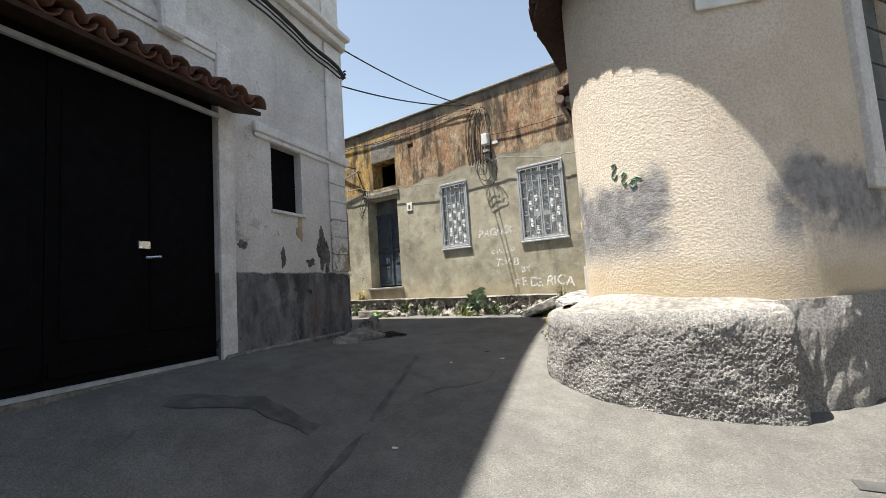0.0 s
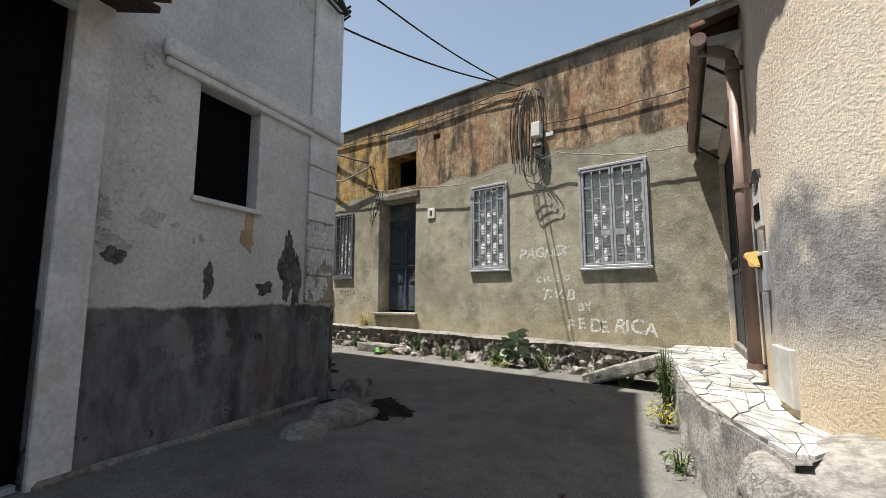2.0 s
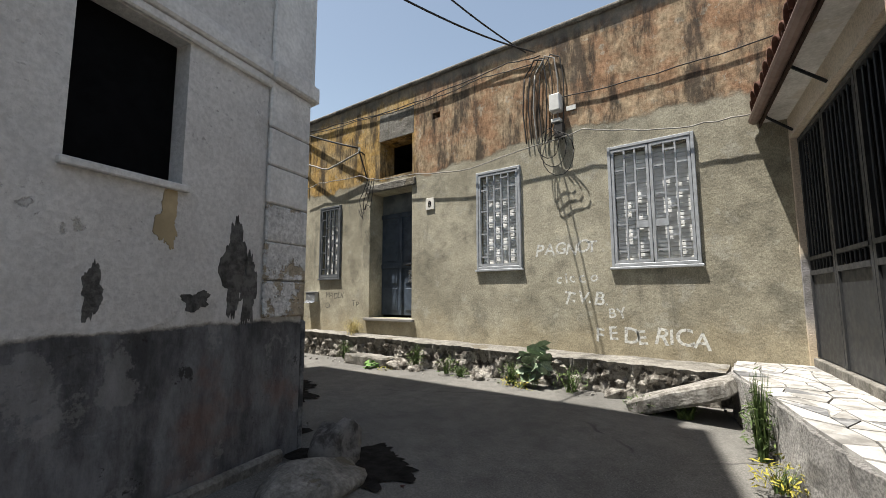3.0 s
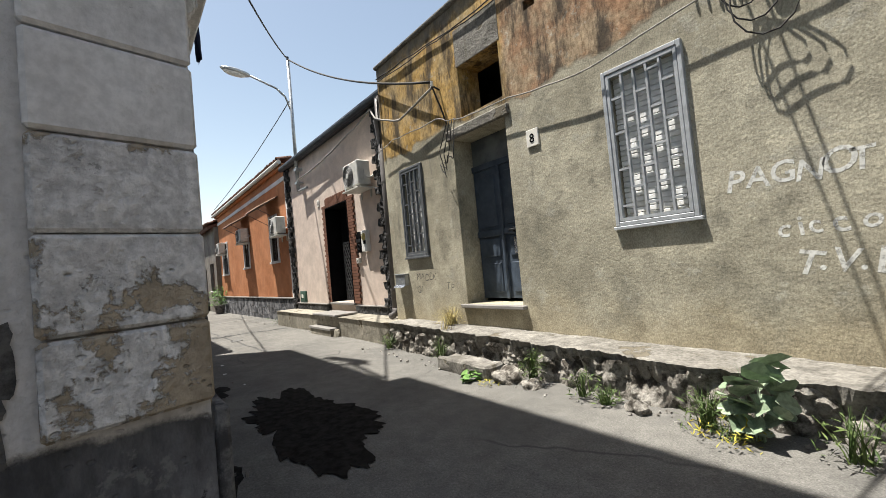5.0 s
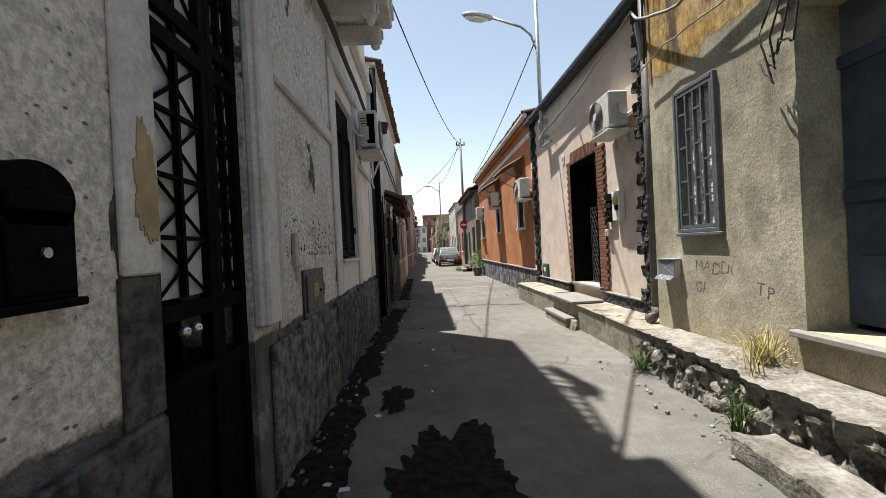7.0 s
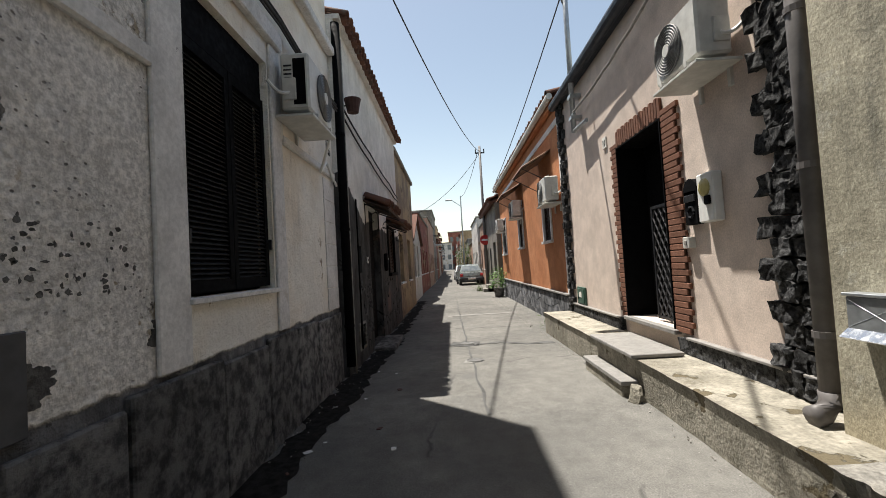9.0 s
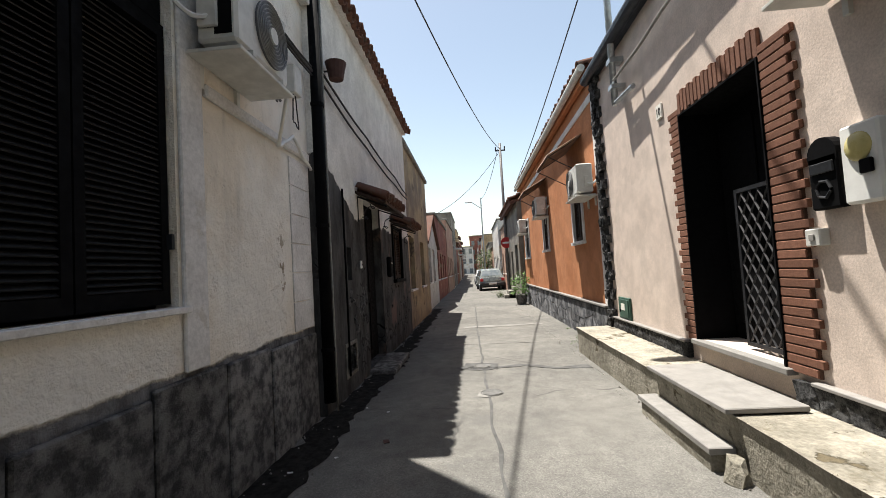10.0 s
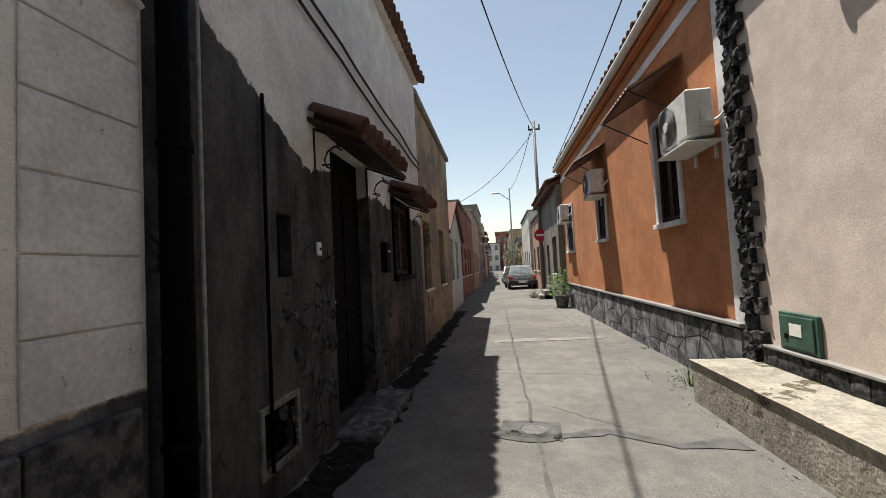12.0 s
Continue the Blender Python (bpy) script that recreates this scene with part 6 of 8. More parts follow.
def flake(F, u, z, w, h, seed, mat, name="flaked_patch", label="patch of dark bare mortar where plaster has fallen"):
    """An irregular thin patch on a wall."""
    bm = bm_new()
    n = 90
    ring = []
    for k in range(n):
        a = k * math.tau / n
        c_ = Vector((math.cos(a), math.sin(a), seed))
        r = 0.75 + 0.5 * noise.noise(c_ * 1.4 + Vector((seed, 0, 0))) + 0.22 * noise.noise(c_ * 4.5) + 0.12 * noise.noise(c_ * 11)
        ring.append((u + math.cos(a) * w / 2 * r, z + math.sin(a) * h / 2 * r))
    f = [bm.verts.new((x, -0.004, y)) for x, y in ring]
    b = [bm.verts.new((x, 0.004, y)) for x, y in ring]
    bm.faces.new(f)
    for k in range(n):
        bm.faces.new((f[k], f[(k + 1) % n], b[(k + 1) % n], b[k]))
    return single(name, bm, mat, label, "patch", F, "structure")


M_BARE = rough_stone("bare_mortar", (0.07, 0.067, 0.063), (0.165, 0.158, 0.15), 16, 0.02)
M_STAIN = plain("ochre_stain", (0.42, 0.33, 0.20), 0.95, 0, 0.3, 5)
flake(ASIDE, 1.52, 2.12, 0.17, 0.68, 3, M_BARE)
flake(ASIDE, 1.62, 2.02, 0.14, 0.50, 8, M_BARE)
flake(ASIDE, 0.84, 1.98, 0.10, 0.28, 5, M_BARE)
flake(ASIDE, 0.28, 2.10, 0.12, 0.12, 6, M_BARE)
flake(ASIDE, 1.30, 1.95, 0.18, 0.12, 7, M_BARE)
flake(ASIDE, 1.13, 2.33, 0.13, 0.36, 11, M_STAIN, "rust_stain", "ochre run-off stain below the window sill")
flake(SOUTH @ pose(0, -0.02, 0), 5.97, 2.50, 0.13, 0.5, 17, M_STAIN, "bare_patch", "ochre older coat showing through the peeled white")
flake(SOUTH, 8.95, 2.05, 0.30, 0.22, 19, M_BARE)
flake(SOUTH, 8.2, 1.98, 0.34, 0.2, 23, M_BARE)
flake(SOUTH, 11.4, 3.95, 0.5, 0.5, 25, M_BARE)
for k, (u, z, w, h) in enumerate(((4.50, 2.42, 0.10, 0.06), (4.80, 2.32, 0.04, 0.16), (4.47, 2.02, 0.05, 0.14), (4.90, 2.36, 0.05, 0.07), (5.1, 2.62, 0.03, 0.12), (5.16, 2.55, 0.05, 0.05), (5.3, 2.35, 0.05, 0.04), (5.9, 2.4, 0.10, 0.6))):
    flake(SOUTH, u, z, w, h, 60 + k, M_BARE)
for k, (p, s, m_, txt) in enumerate((((-3.95, 3.80, 0.97), (0.34, 0.22, 0.13), M_CONC, "lump of rough cement at the foot of the house corner"), ((-4.16, 4.10, 1.0), (0.17, 0.15, 0.22), M_BOULDER, "dark worn boulder lying at the house corner"),
                                     ((-3.80, 3.42, 0.97), (0.24, 0.14, 0.08), M_CONC, "lump of rough cement at the foot of the house corner"))):
    ob = new("corner_boulder", mesh_of("boulder", rock_mesh(20 + k, 3), m_, True))
    ob.matrix_basis = pose(*p, 8 * k, 0, 104) @ Matrix.Diagonal((*s, 1))
    tagged(ob, txt, "boulder", "corner boulders")


# ---- tall house, street front ----
t = thing("letter_box", "dark metal letter box with arched top on the peeling wall", "letter box", SOUTH)
bm = box(bm_new(), 5.48, 5.68, -0.045, 0.0, 2.20, 2.44, 0.008)
bmesh.ops.create_cone(bm, cap_ends=True, segments=24, radius1=0.10, radius2=0.10, depth=0.045, matrix=pose(5.58, -0.0225, 2.43, 90) @ Matrix.Diagonal((1, 0.8, 1, 1)))
part("body", bm, M_BLACK, t)
part("slot_flap", box(bm_new(), 5.50, 5.66, -0.055, -0.045, 2.40, 2.44, 0.004), M_BLACK, t)
part("door", box(bm_new(), 5.495, 5.665, -0.052, -0.045, 2.22, 2.37, 0.004), M_BLACK, t)
part("foot_ledge", box(bm_new(), 5.465, 5.695, -0.055, 0.0, 2.185, 2.205, 0.004), M_BLACK, t)
part("keyhole", tube(bm_new(), [(5.58, -0.05, 2.31), (5.58, -0.06, 2.31)], 0.012, 10), M_STEEL, t, "round steel lock")
t = thing("iron_door", "tall black iron door with crossed bars over frosted glass", "door", SOUTH @ pose(0, -0.075, 0))
for a, b in ((6.06, 6.50), (6.505, 6.79)):
    leaf = part("leaf", box(box(bm_new(), a, a + 0.05, 0.10, 0.15, 0.98, 4.13), b - 0.05, b, 0.10, 0.15, 0.98, 4.13), M_BLACK, t)
    for z in (0.98, 1.80, 2.06, 3.06, 3.17, 4.07):
        part("rail", box(bm_new(), a + 0.05, b - 0.05, 0.10, 0.15, z, z + 0.06), M_BLACK, leaf)
    part("kick_panel", box(bm_new(), a + 0.05, b - 0.05, 0.12, 0.14, 1.04, 1.80), M_BLACK, leaf)
    part("frosted_pane", box(bm_new(), a + 0.05, b - 0.05, 0.135, 0.142, 2.14, 4.07), plain("frosted_glass", (0.52, 0.55, 0.56), 0.35, 0, 0.1, 4), leaf)
    mid = (a + b) / 2
    part("bar", box(bm_new(), mid - 0.010, mid + 0.010, 0.105, 0.13, 2.14, 4.07), M_BLACK, leaf)
    for z0, z1 in ((2.14, 2.362), (2.362, 2.585), (2.585, 2.822), (2.822, 3.06), (3.24, 3.52), (3.52, 3.80), (3.80, 4.07)):
        for s in (0, 1):
            part("cross_bar", tube(bm_new(), [(a + 0.05, 0.118, z0 if s else z1), (b - 0.05, 0.118, z1 if s else z0)], 0.009, 4), M_BLACK, leaf)
        part("thin_rail", box(bm_new(), a + 0.05, b - 0.05, 0.108, 0.128, z1 - 0.008, z1 + 0.008), M_BLACK, leaf)
for u in (6.20, 6.28):
    part("knob", (lambda q: (bmesh.ops.create_uvsphere(q, u_segments=12, v_segments=8, radius=0.022, matrix=pose(u, 0.08, 2.02)), q)[1])(bm_new()), M_STEEL, t, "bright door knob", True)
band(SOUTH, 5.87, 6.05, 2.24, 4.15, 0.02, "pale plaster jamb of the iron door, ochre showing through")
band(SOUTH, 5.86, 6.048, 1.80, 2.237, 0.012, "dark bare mortar at the foot of a door jamb", M_FOOT)
band(SOUTH, 6.80, 7.14, 1.92, 4.15, 0.05, "pale plaster jamb of the iron door")
band(SOUTH, 6.82, 7.0, 1.92, 4.15, 0.08, "pale plaster jamb moulding of the iron door")
band(SOUTH, 5.87, 7.14, 4.152, 4.40, 0.06, "pale plaster head of the iron door")
band(SOUTH, 7.16, 8.86, 3.33, 3.43, 0.04)
band(SOUTH, 7.16, 7.24, 1.85, 3.325, 0.02)
band(SOUTH, 8.86, 9.12, 1.85, 4.2, 0.025, "pale plaster window surround on the tall house")
band(SOUTH, 10.28, 10.48, 1.85, 4.2, 0.025, "pale plaster window surround on the tall house")
band(SOUTH, 8.86, 10.48, 4.202, 4.36, 0.06, "pale plaster window head on the tall house")
band(SOUTH, 10.5, 12.1, 3.42, 3.50, 0.04)
for k in range(6):
    band(SOUTH, 11.69, 12.12, 1.86 + 0.255 * k, 2.108 + 0.255 * k, 0.012, "pale rusticated corner block", M_TRIM)
t = thing("louvre_shutters", "tall black louvred shutters, closed, in a pale surround", "window shutters", SOUTH)
for a, b in ((9.16, 9.695), (9.705, 10.24)):
    leaf = part("shutter", box(box(box(box(bm_new(), a, a + 0.05, 0.03, 0.075, 2.22, 3.70), b - 0.05, b, 0.03, 0.075, 2.22, 3.70), a + 0.05, b - 0.05, 0.03, 0.075, 2.22, 2.29), a + 0.05, b - 0.05, 0.03, 0.075, 3.63, 3.70), M_BLACK, t)
    bm = bm_new()
    for k in range(44):
        box(bm, a + 0.05, b - 0.05, -0.018, 0.018, -0.003, 0.003, 0, pose(0, 0.052, 2.305 + 0.0302 * k, 35))
    part("slats", bm, M_SHUT, leaf)
    part("hinge", box(bm_new(), (a if a < 9.5 else b - 0.02), (a + 0.02 if a < 9.5 else b), 0.0, 0.03, 2.5, 2.58), M_DARKIRON, leaf)
part("top_box", box(bm_new(), 9.15, 10.25, 0.05, 0.2, 3.72, 4.01, 0.004), M_BLACK, t, "dark shutter box")
part("back_board", box(bm_new(), 9.15, 10.25, 0.12, 0.14, 2.2, 3.72), M_BLACK, t)
part("sill", box(bm_new(), 9.10, 10.30, -0.05, 0.2, 2.165, 2.199, 0.005), M_TRIM, t, "pale stone sill")
t = thing("meter_cabinet", "dark grey electricity cabinet with a yellowed label in the peeling wall", "meter cabinet", SOUTH)
part("frame", box(bm_new(), 7.66, 8.235, -0.02, 0.0, 1.82, 2.165, 0.004), M_CAB, t)
door = part("door", box(bm_new(), 7.70, 8.10, -0.032, -0.02, 1.86, 2.125, 0.004), M_CAB, t)
part("label_plate", box(bm_new(), 7.86, 7.99, -0.035, -0.032, 1.955, 2.055), M_LABEL, door, "yellowed label with unreadable lines")
for k in range(3):
    part("label_line", box(bm_new(), 7.875, 7.975, -0.037, -0.035, 1.972 + 0.026 * k, 1.982 + 0.026 * k), M_PIPE, door)
part("lock", tube(bm_new(), [(8.06, -0.032, 1.99), (8.06, -0.042, 1.99)], 0.012, 10), M_BLACK, door)
t = thing("intercom", "narrow grey intercom plate on the peeling wall", "intercom", SOUTH)
part("plate", box(bm_new(), 7.47, 7.545, -0.03, 0.0, 2.20, 2.42, 0.005), M_ZINC, t)
part("button", box(bm_new(), 7.495, 7.52, -0.036, -0.03, 2.25, 2.28, 0.003), M_WHITE, t)
bm = bm_new()
rng = random.Random(88)
for k in range(150):
    u, z = rng.uniform(7.35, 8.75), 2.27 + 0.28 * rng.random() ** 1.8
    w, h = rng.uniform(0.004, 0.018), rng.uniform(0.004, 0.014)
    n = 9
    ring = [(u + w * math.cos(q * math.tau / n) * rng.uniform(0.5, 1.2), z + h * math.sin(q * math.tau / n) * rng.uniform(0.5, 1.2)) for q in range(n)]
    f = [bm.verts.new((x, -0.0015, y)) for x, y in ring]
    b = [bm.verts.new((x, 0.002, y)) for x, y in ring]
    bm.faces.new(f)
    for q in range(n):
        bm.faces.new((f[q], f[(q + 1) % n], b[(q + 1) % n], b[q]))
single("pitted_band", bm, M_BARE, "band of small dark pits where plaster has crumbled", "pits", SOUTH, "stuff")
# base blocks
t = thing("base_blocks", "large dark stone slabs along the foot of the tall house", "stone base", SOUTH)
rng = random.Random(21)
for u0, u1 in ((4.45, 6.02), (6.98, 12.1)):
    u = u0
    while u < u1 - 0.1:
        w = min(rng.uniform(0.45, 0.75), u1 - u)
        bm = box(bm_new(), u + 0.008, u + w - 0.008, -0.035 - rng.uniform(0, 0.012), 0.0, 0.8, 1.80 + rng.uniform(-0.03, 0.03), 0.01)
        part("stone_slab", bm, M_SLATE, t)
        u += w
single("wall_foot", box(bm_new(), 0.02, 1.9, -0.06, 0.0, 0.8, 1.06, 0.02), M_CONC, "rough cement fillet along the wall foot", "wall foot", ASIDE, "structure")
# door step
single("door_step", box(bm_new(), 5.95, 6.9, -0.22, 0.1, 0.85, 1.0, 0.02), M_BOULDER, "dark worn stone step before the iron door", "step", SOUTH)

t = thing("balcony", "old stone balcony on moulded brackets with iron railing", "balcony", SOUTH)
part("slab", box(bm_new(), 5.6, 9.7, -0.62, 0.0, 4.86, 4.97, 0.02), M_TRIM, t)
part("slab_edge", box(bm_new(), 5.57, 9.73, -0.65, 0.0, 4.972, 5.02, 0.012), M_TRIM, t)
for k in range(8):
    u = 5.72 + 0.545 * k
    br = part("bracket", box(bm_new(), u, u + 0.13, -0.50, 0.0, 4.66, 4.858, 0.02), M_TRIM, t)
    part("scroll", tube(bm_new(), [(u - 0.005, -0.42, 4.66), (u + 0.135, -0.42, 4.66)], 0.055, 12), M_TRIM, br)
    part("rosette", box(bm_new(), u + 0.03, u + 0.10, -0.52, -0.50, 4.70, 4.80, 0.012), M_TRIM, br)
part("top_rail", tube(bm_new(), [(5.65, 0, 5.95), (5.65, -0.6, 5.95), (9.65, -0.6, 5.95), (9.65, 0, 5.95)], 0.016, 6), M_DARKIRON, t)
for k in range(34):
    u = 5.65 + 4.0 * k / 33
    part("baluster", tube(bm_new(), [(u, -0.6, 5.02), (u, -0.6, 5.95)], 0.007, 5), M_DARKIRON, t)
t = thing("hanging_cloth", "dark blue garment hung to dry from the balcony", "laundry", SOUTH)
bm = bm_new()
rows = []
for j in range(9):
    z = 5.58 - 0.72 * j / 8
    rows.append([bm.verts.new((8.70 + 0.045 * k * (1 - 0.05 * j), -0.72 + 0.03 * math.sin(k * 1.3 + j * 0.4), z + 0.05 * (k == 6) * (j == 8))) for k in range(8)])
for r, s in zip(rows, rows[1:]):
    for k in range(7):
        bm.faces.new((r[k], r[k + 1], s[k + 1], s[k]))
bmesh.ops.solidify(bm, geom=bm.faces[:], thickness=0.008)
part("cloth", bm, plain("navy_cloth", (0.015, 0.02, 0.05), 0.95, 0, 0.2, 20), t, smooth=True)
part("line", tube(bm_new(), sagging((5.65, -0.72, 5.6), (9.65, -0.72, 5.6), 0.04, 10), 0.004, 4), M_CABLE2, t)
ac_unit(SOUTH, 10.68, 3.62, "white outdoor air conditioner on brackets on the shaded wall", 0.66, 0.52, 0.24, 0.08, -1)
downpipe(SOUTH, 12.20, 1.0, 5.45, 0.062, M_BLACK, "black downpipe between the tall and the low house", -0.1, (1.6, 2.8, 4.0), False)
t = thing("hanging_pot", "brown flower pot in an iron ring high on the wall", "flower pot", SOUTH)
part("pot", tube(bm_new(), [(12.5, -0.22, 4.40), (12.5, -0.22, 4.5), (12.5, -0.22, 4.58)], 0.075, 14, 0.115), M_CLAY, t)
part("ring", tube(bm_new(), [(12.5, 0, 4.5), (12.5, -0.13, 4.5)], 0.01, 6), M_DARKIRON, t)
t = thing("fuse_box", "small white plastic box with hanging wires", "fuse box", SOUTH)
part("body", box(bm_new(), 11.7, 11.86, -0.09, 0.0, 3.95, 4.2, 0.008), M_OFFWHITE, t)
for k in range(3):
    cable([SOUTH @ Vector(p) for p in path((4.4, -0.08, 4.72 - 0.05 * k), (5.4, -0.08, 4.62 - 0.05 * k), (7.2, -0.08, 4.56 - 0.04 * k), (9.0, -0.08, 4.52 - 0.05 * k), (10.4, -0.08, 4.48 - 0.04 * k), (12.1, -0.1, 4.36 - 0.04 * k))], 0.018 if k == 1 else 0.011, M_CABLE, "thick black cable along the tall house front")
for k in range(3):
    cable([ASIDE @ Vector(p) for p in path((-7.0, -0.1, 5.0 - 0.05 * k), (-2.0, -0.1, 4.95 - 0.06 * k), (0.6, -0.1, 4.80 - 0.07 * k), (1.95, -0.08, 4.68 - 0.07 * k), (2.03, -0.12, 4.55))], 0.026 if k == 0 else 0.011, M_CABLE, "thick black cable bundle along the flank wall")
cable([SOUTH @ Vector(p) for p in path((11.05, -0.3, 3.66), (11.3, -0.1, 3.35), (11.7, -0.05, 3.55), (12.1, -0.05, 3.35))], 0.016, M_WHITE, "white hose from the air conditioner")
cable([SOUTH @ Vector(p) for p in path((11.75, -0.05, 3.95), (11.70, -0.06, 3.7), (11.82, -0.06, 3.65), (11.8, -0.05, 3.95))], 0.006, M_CABLE, "thin wire loop under the fuse box")
for k in range(2):
    cable([SOUTH2 @ Vector(p) for p in path((12.3, -0.03, 4.42 - 0.12 * k), (14.2, -0.03, 4.30 - 0.16 * k), (16.4, -0.03, 4.2 - 0.16 * k), (17.89, -0.03, 4.1 - 0.1 * k), wob=0.005)], 0.014, M_CABLE, "black cable along the low white house")
cable([SOUTH2 @ Vector(p) for p in path((12.85, -0.03, 3.3), (12.85, -0.03, 1.2), wob=0.0)], 0.012, M_BLACK, "black conduit down the low house wall")
cable([SOUTH2 @ Vector(p) for p in path((12.30, -0.05, 5.3), (12.30, -0.05, 1.0), wob=0.0)], 0.011, M_CABLE2, "pale conduit beside the black downpipe")

# ---- low white house ----
t = thing("house_door", "almost black wooden house door with two small knobs", "door", SOUTH2)
part("leaf", box(bm_new(), 13.91, 14.91, 0.12, 0.17, 1.06, 3.36, 0.004), M_BLACK, t)
for z0, z1 in ((1.2, 1.9), (2.05, 3.1)):
    for a in (13.98, 14.45):
        part("panel", box(bm_new(), a, a + 0.38, 0.108, 0.12, z0, z1, 0.005), M_BLACK, t)
for u in (14.02, 14.1):
    part("knob", (lambda q: (bmesh.ops.create_uvsphere(q, u_segments=10, v_segments=6, radius=0.018, matrix=pose(u, 0.09, 2.02)), q)[1])(bm_new()), M_STEEL, t, "bright knob", True)
single("door_step", box(bm_new(), 13.8, 15.05, -0.35, 0.1, 0.8, 1.04, 0.02), M_BOULDER, "dark stone step before the low house door", "step", SOUTH2)
shutter_window(SOUTH2, 15.92, 16.85, 2.2, 3.15, "brown louvred shutters on the low house", M_WOOD, M_BLACK, 0.05)
t = thing("wall_hatch", "small black hatch in the bare grey wall", "hatch", SOUTH2)
part("recess_board", box(bm_new(), 13.02, 13.2, 0.08, 0.1, 2.26, 2.65), M_BLACK, t)
t = thing("vent_frame", "pale framed square vent near the ground", "vent", SOUTH2)
for b in ((12.76, 12.8, 1.18, 1.56), (13.17, 13.21, 1.18, 1.56), (12.8, 13.17, 1.18, 1.22), (12.8, 13.17, 1.52, 1.56)):
    part("frame", box(bm_new(), b[0], b[1], -0.02, 0.02, b[2], b[3], 0.004), M_CONC, t)
part("dark_mesh", box(bm_new(), 12.8, 13.17, 0.06, 0.08, 1.22, 1.52), M_BLACK, t)
t = thing("doorbell", "small pale doorbell plate on the bare grey wall", "doorbell", SOUTH2)
part("plate", box(bm_new(), 13.57, 13.63, -0.02, 0.0, 2.40, 2.50, 0.004), M_WHITE, t)
part("button", box(bm_new(), 13.59, 13.61, -0.026, -0.02, 2.44, 2.46), M_BLACK, t)
t = thing("letter_box", "small black arched letter box by the shutters", "letter box", SOUTH2)
part("body", box(bm_new(), 15.3, 15.48, -0.07, 0.0, 2.25, 2.6, 0.02), M_BLACK, t)
part("slot", box(bm_new(), 15.33, 15.45, -0.075, -0.07, 2.48, 2.5), M_STEEL, t)
rng = random.Random(31)
t = thing("bare_rubble", "bare lava rubble showing through fallen mortar", "rubble", SOUTH2)
RUB = [mesh_of("stone", rock_mesh(40 + k, 1), M_LAVA) for k in range(4)]
for k in range(70):
    u = rng.choice((rng.uniform(13.0, 13.85), rng.uniform(15.0, 17.8)))
    s = rng.uniform(0.03, 0.08)
    ob = new("stone", RUB[k % 4])
    ob.parent = t
    ob.matrix_basis = pose(u, 0.0, rng.uniform(1.2, 2.15), 0, rng.uniform(0, 90), 0) @ Matrix.Diagonal((s * 1.3, 0.016, s, 1))


# ---- further along the street ----
M_FAR = [plaster("far_grey_render", (0.17, 0.155, 0.135), (0.26, 0.24, 0.21), stains=0.6, patches=0.4, patch=(0.2, 0.17, 0.13)),
         plaster("far_white_render", (0.52, 0.50, 0.46), (0.62, 0.60, 0.56), stains=0.6, patches=0.4),
         plaster("far_red_render", (0.22, 0.085, 0.065), (0.28, 0.12, 0.09), stains=0.6, patches=0.3),
         plaster("far_pink_render", (0.36, 0.22, 0.17), (0.42, 0.28, 0.21), stains=0.7, patches=0.4),
         plaster("far_ochre_render", (0.36, 0.26, 0.15), (0.44, 0.33, 0.2), stains=0.6, patches=0.2)]


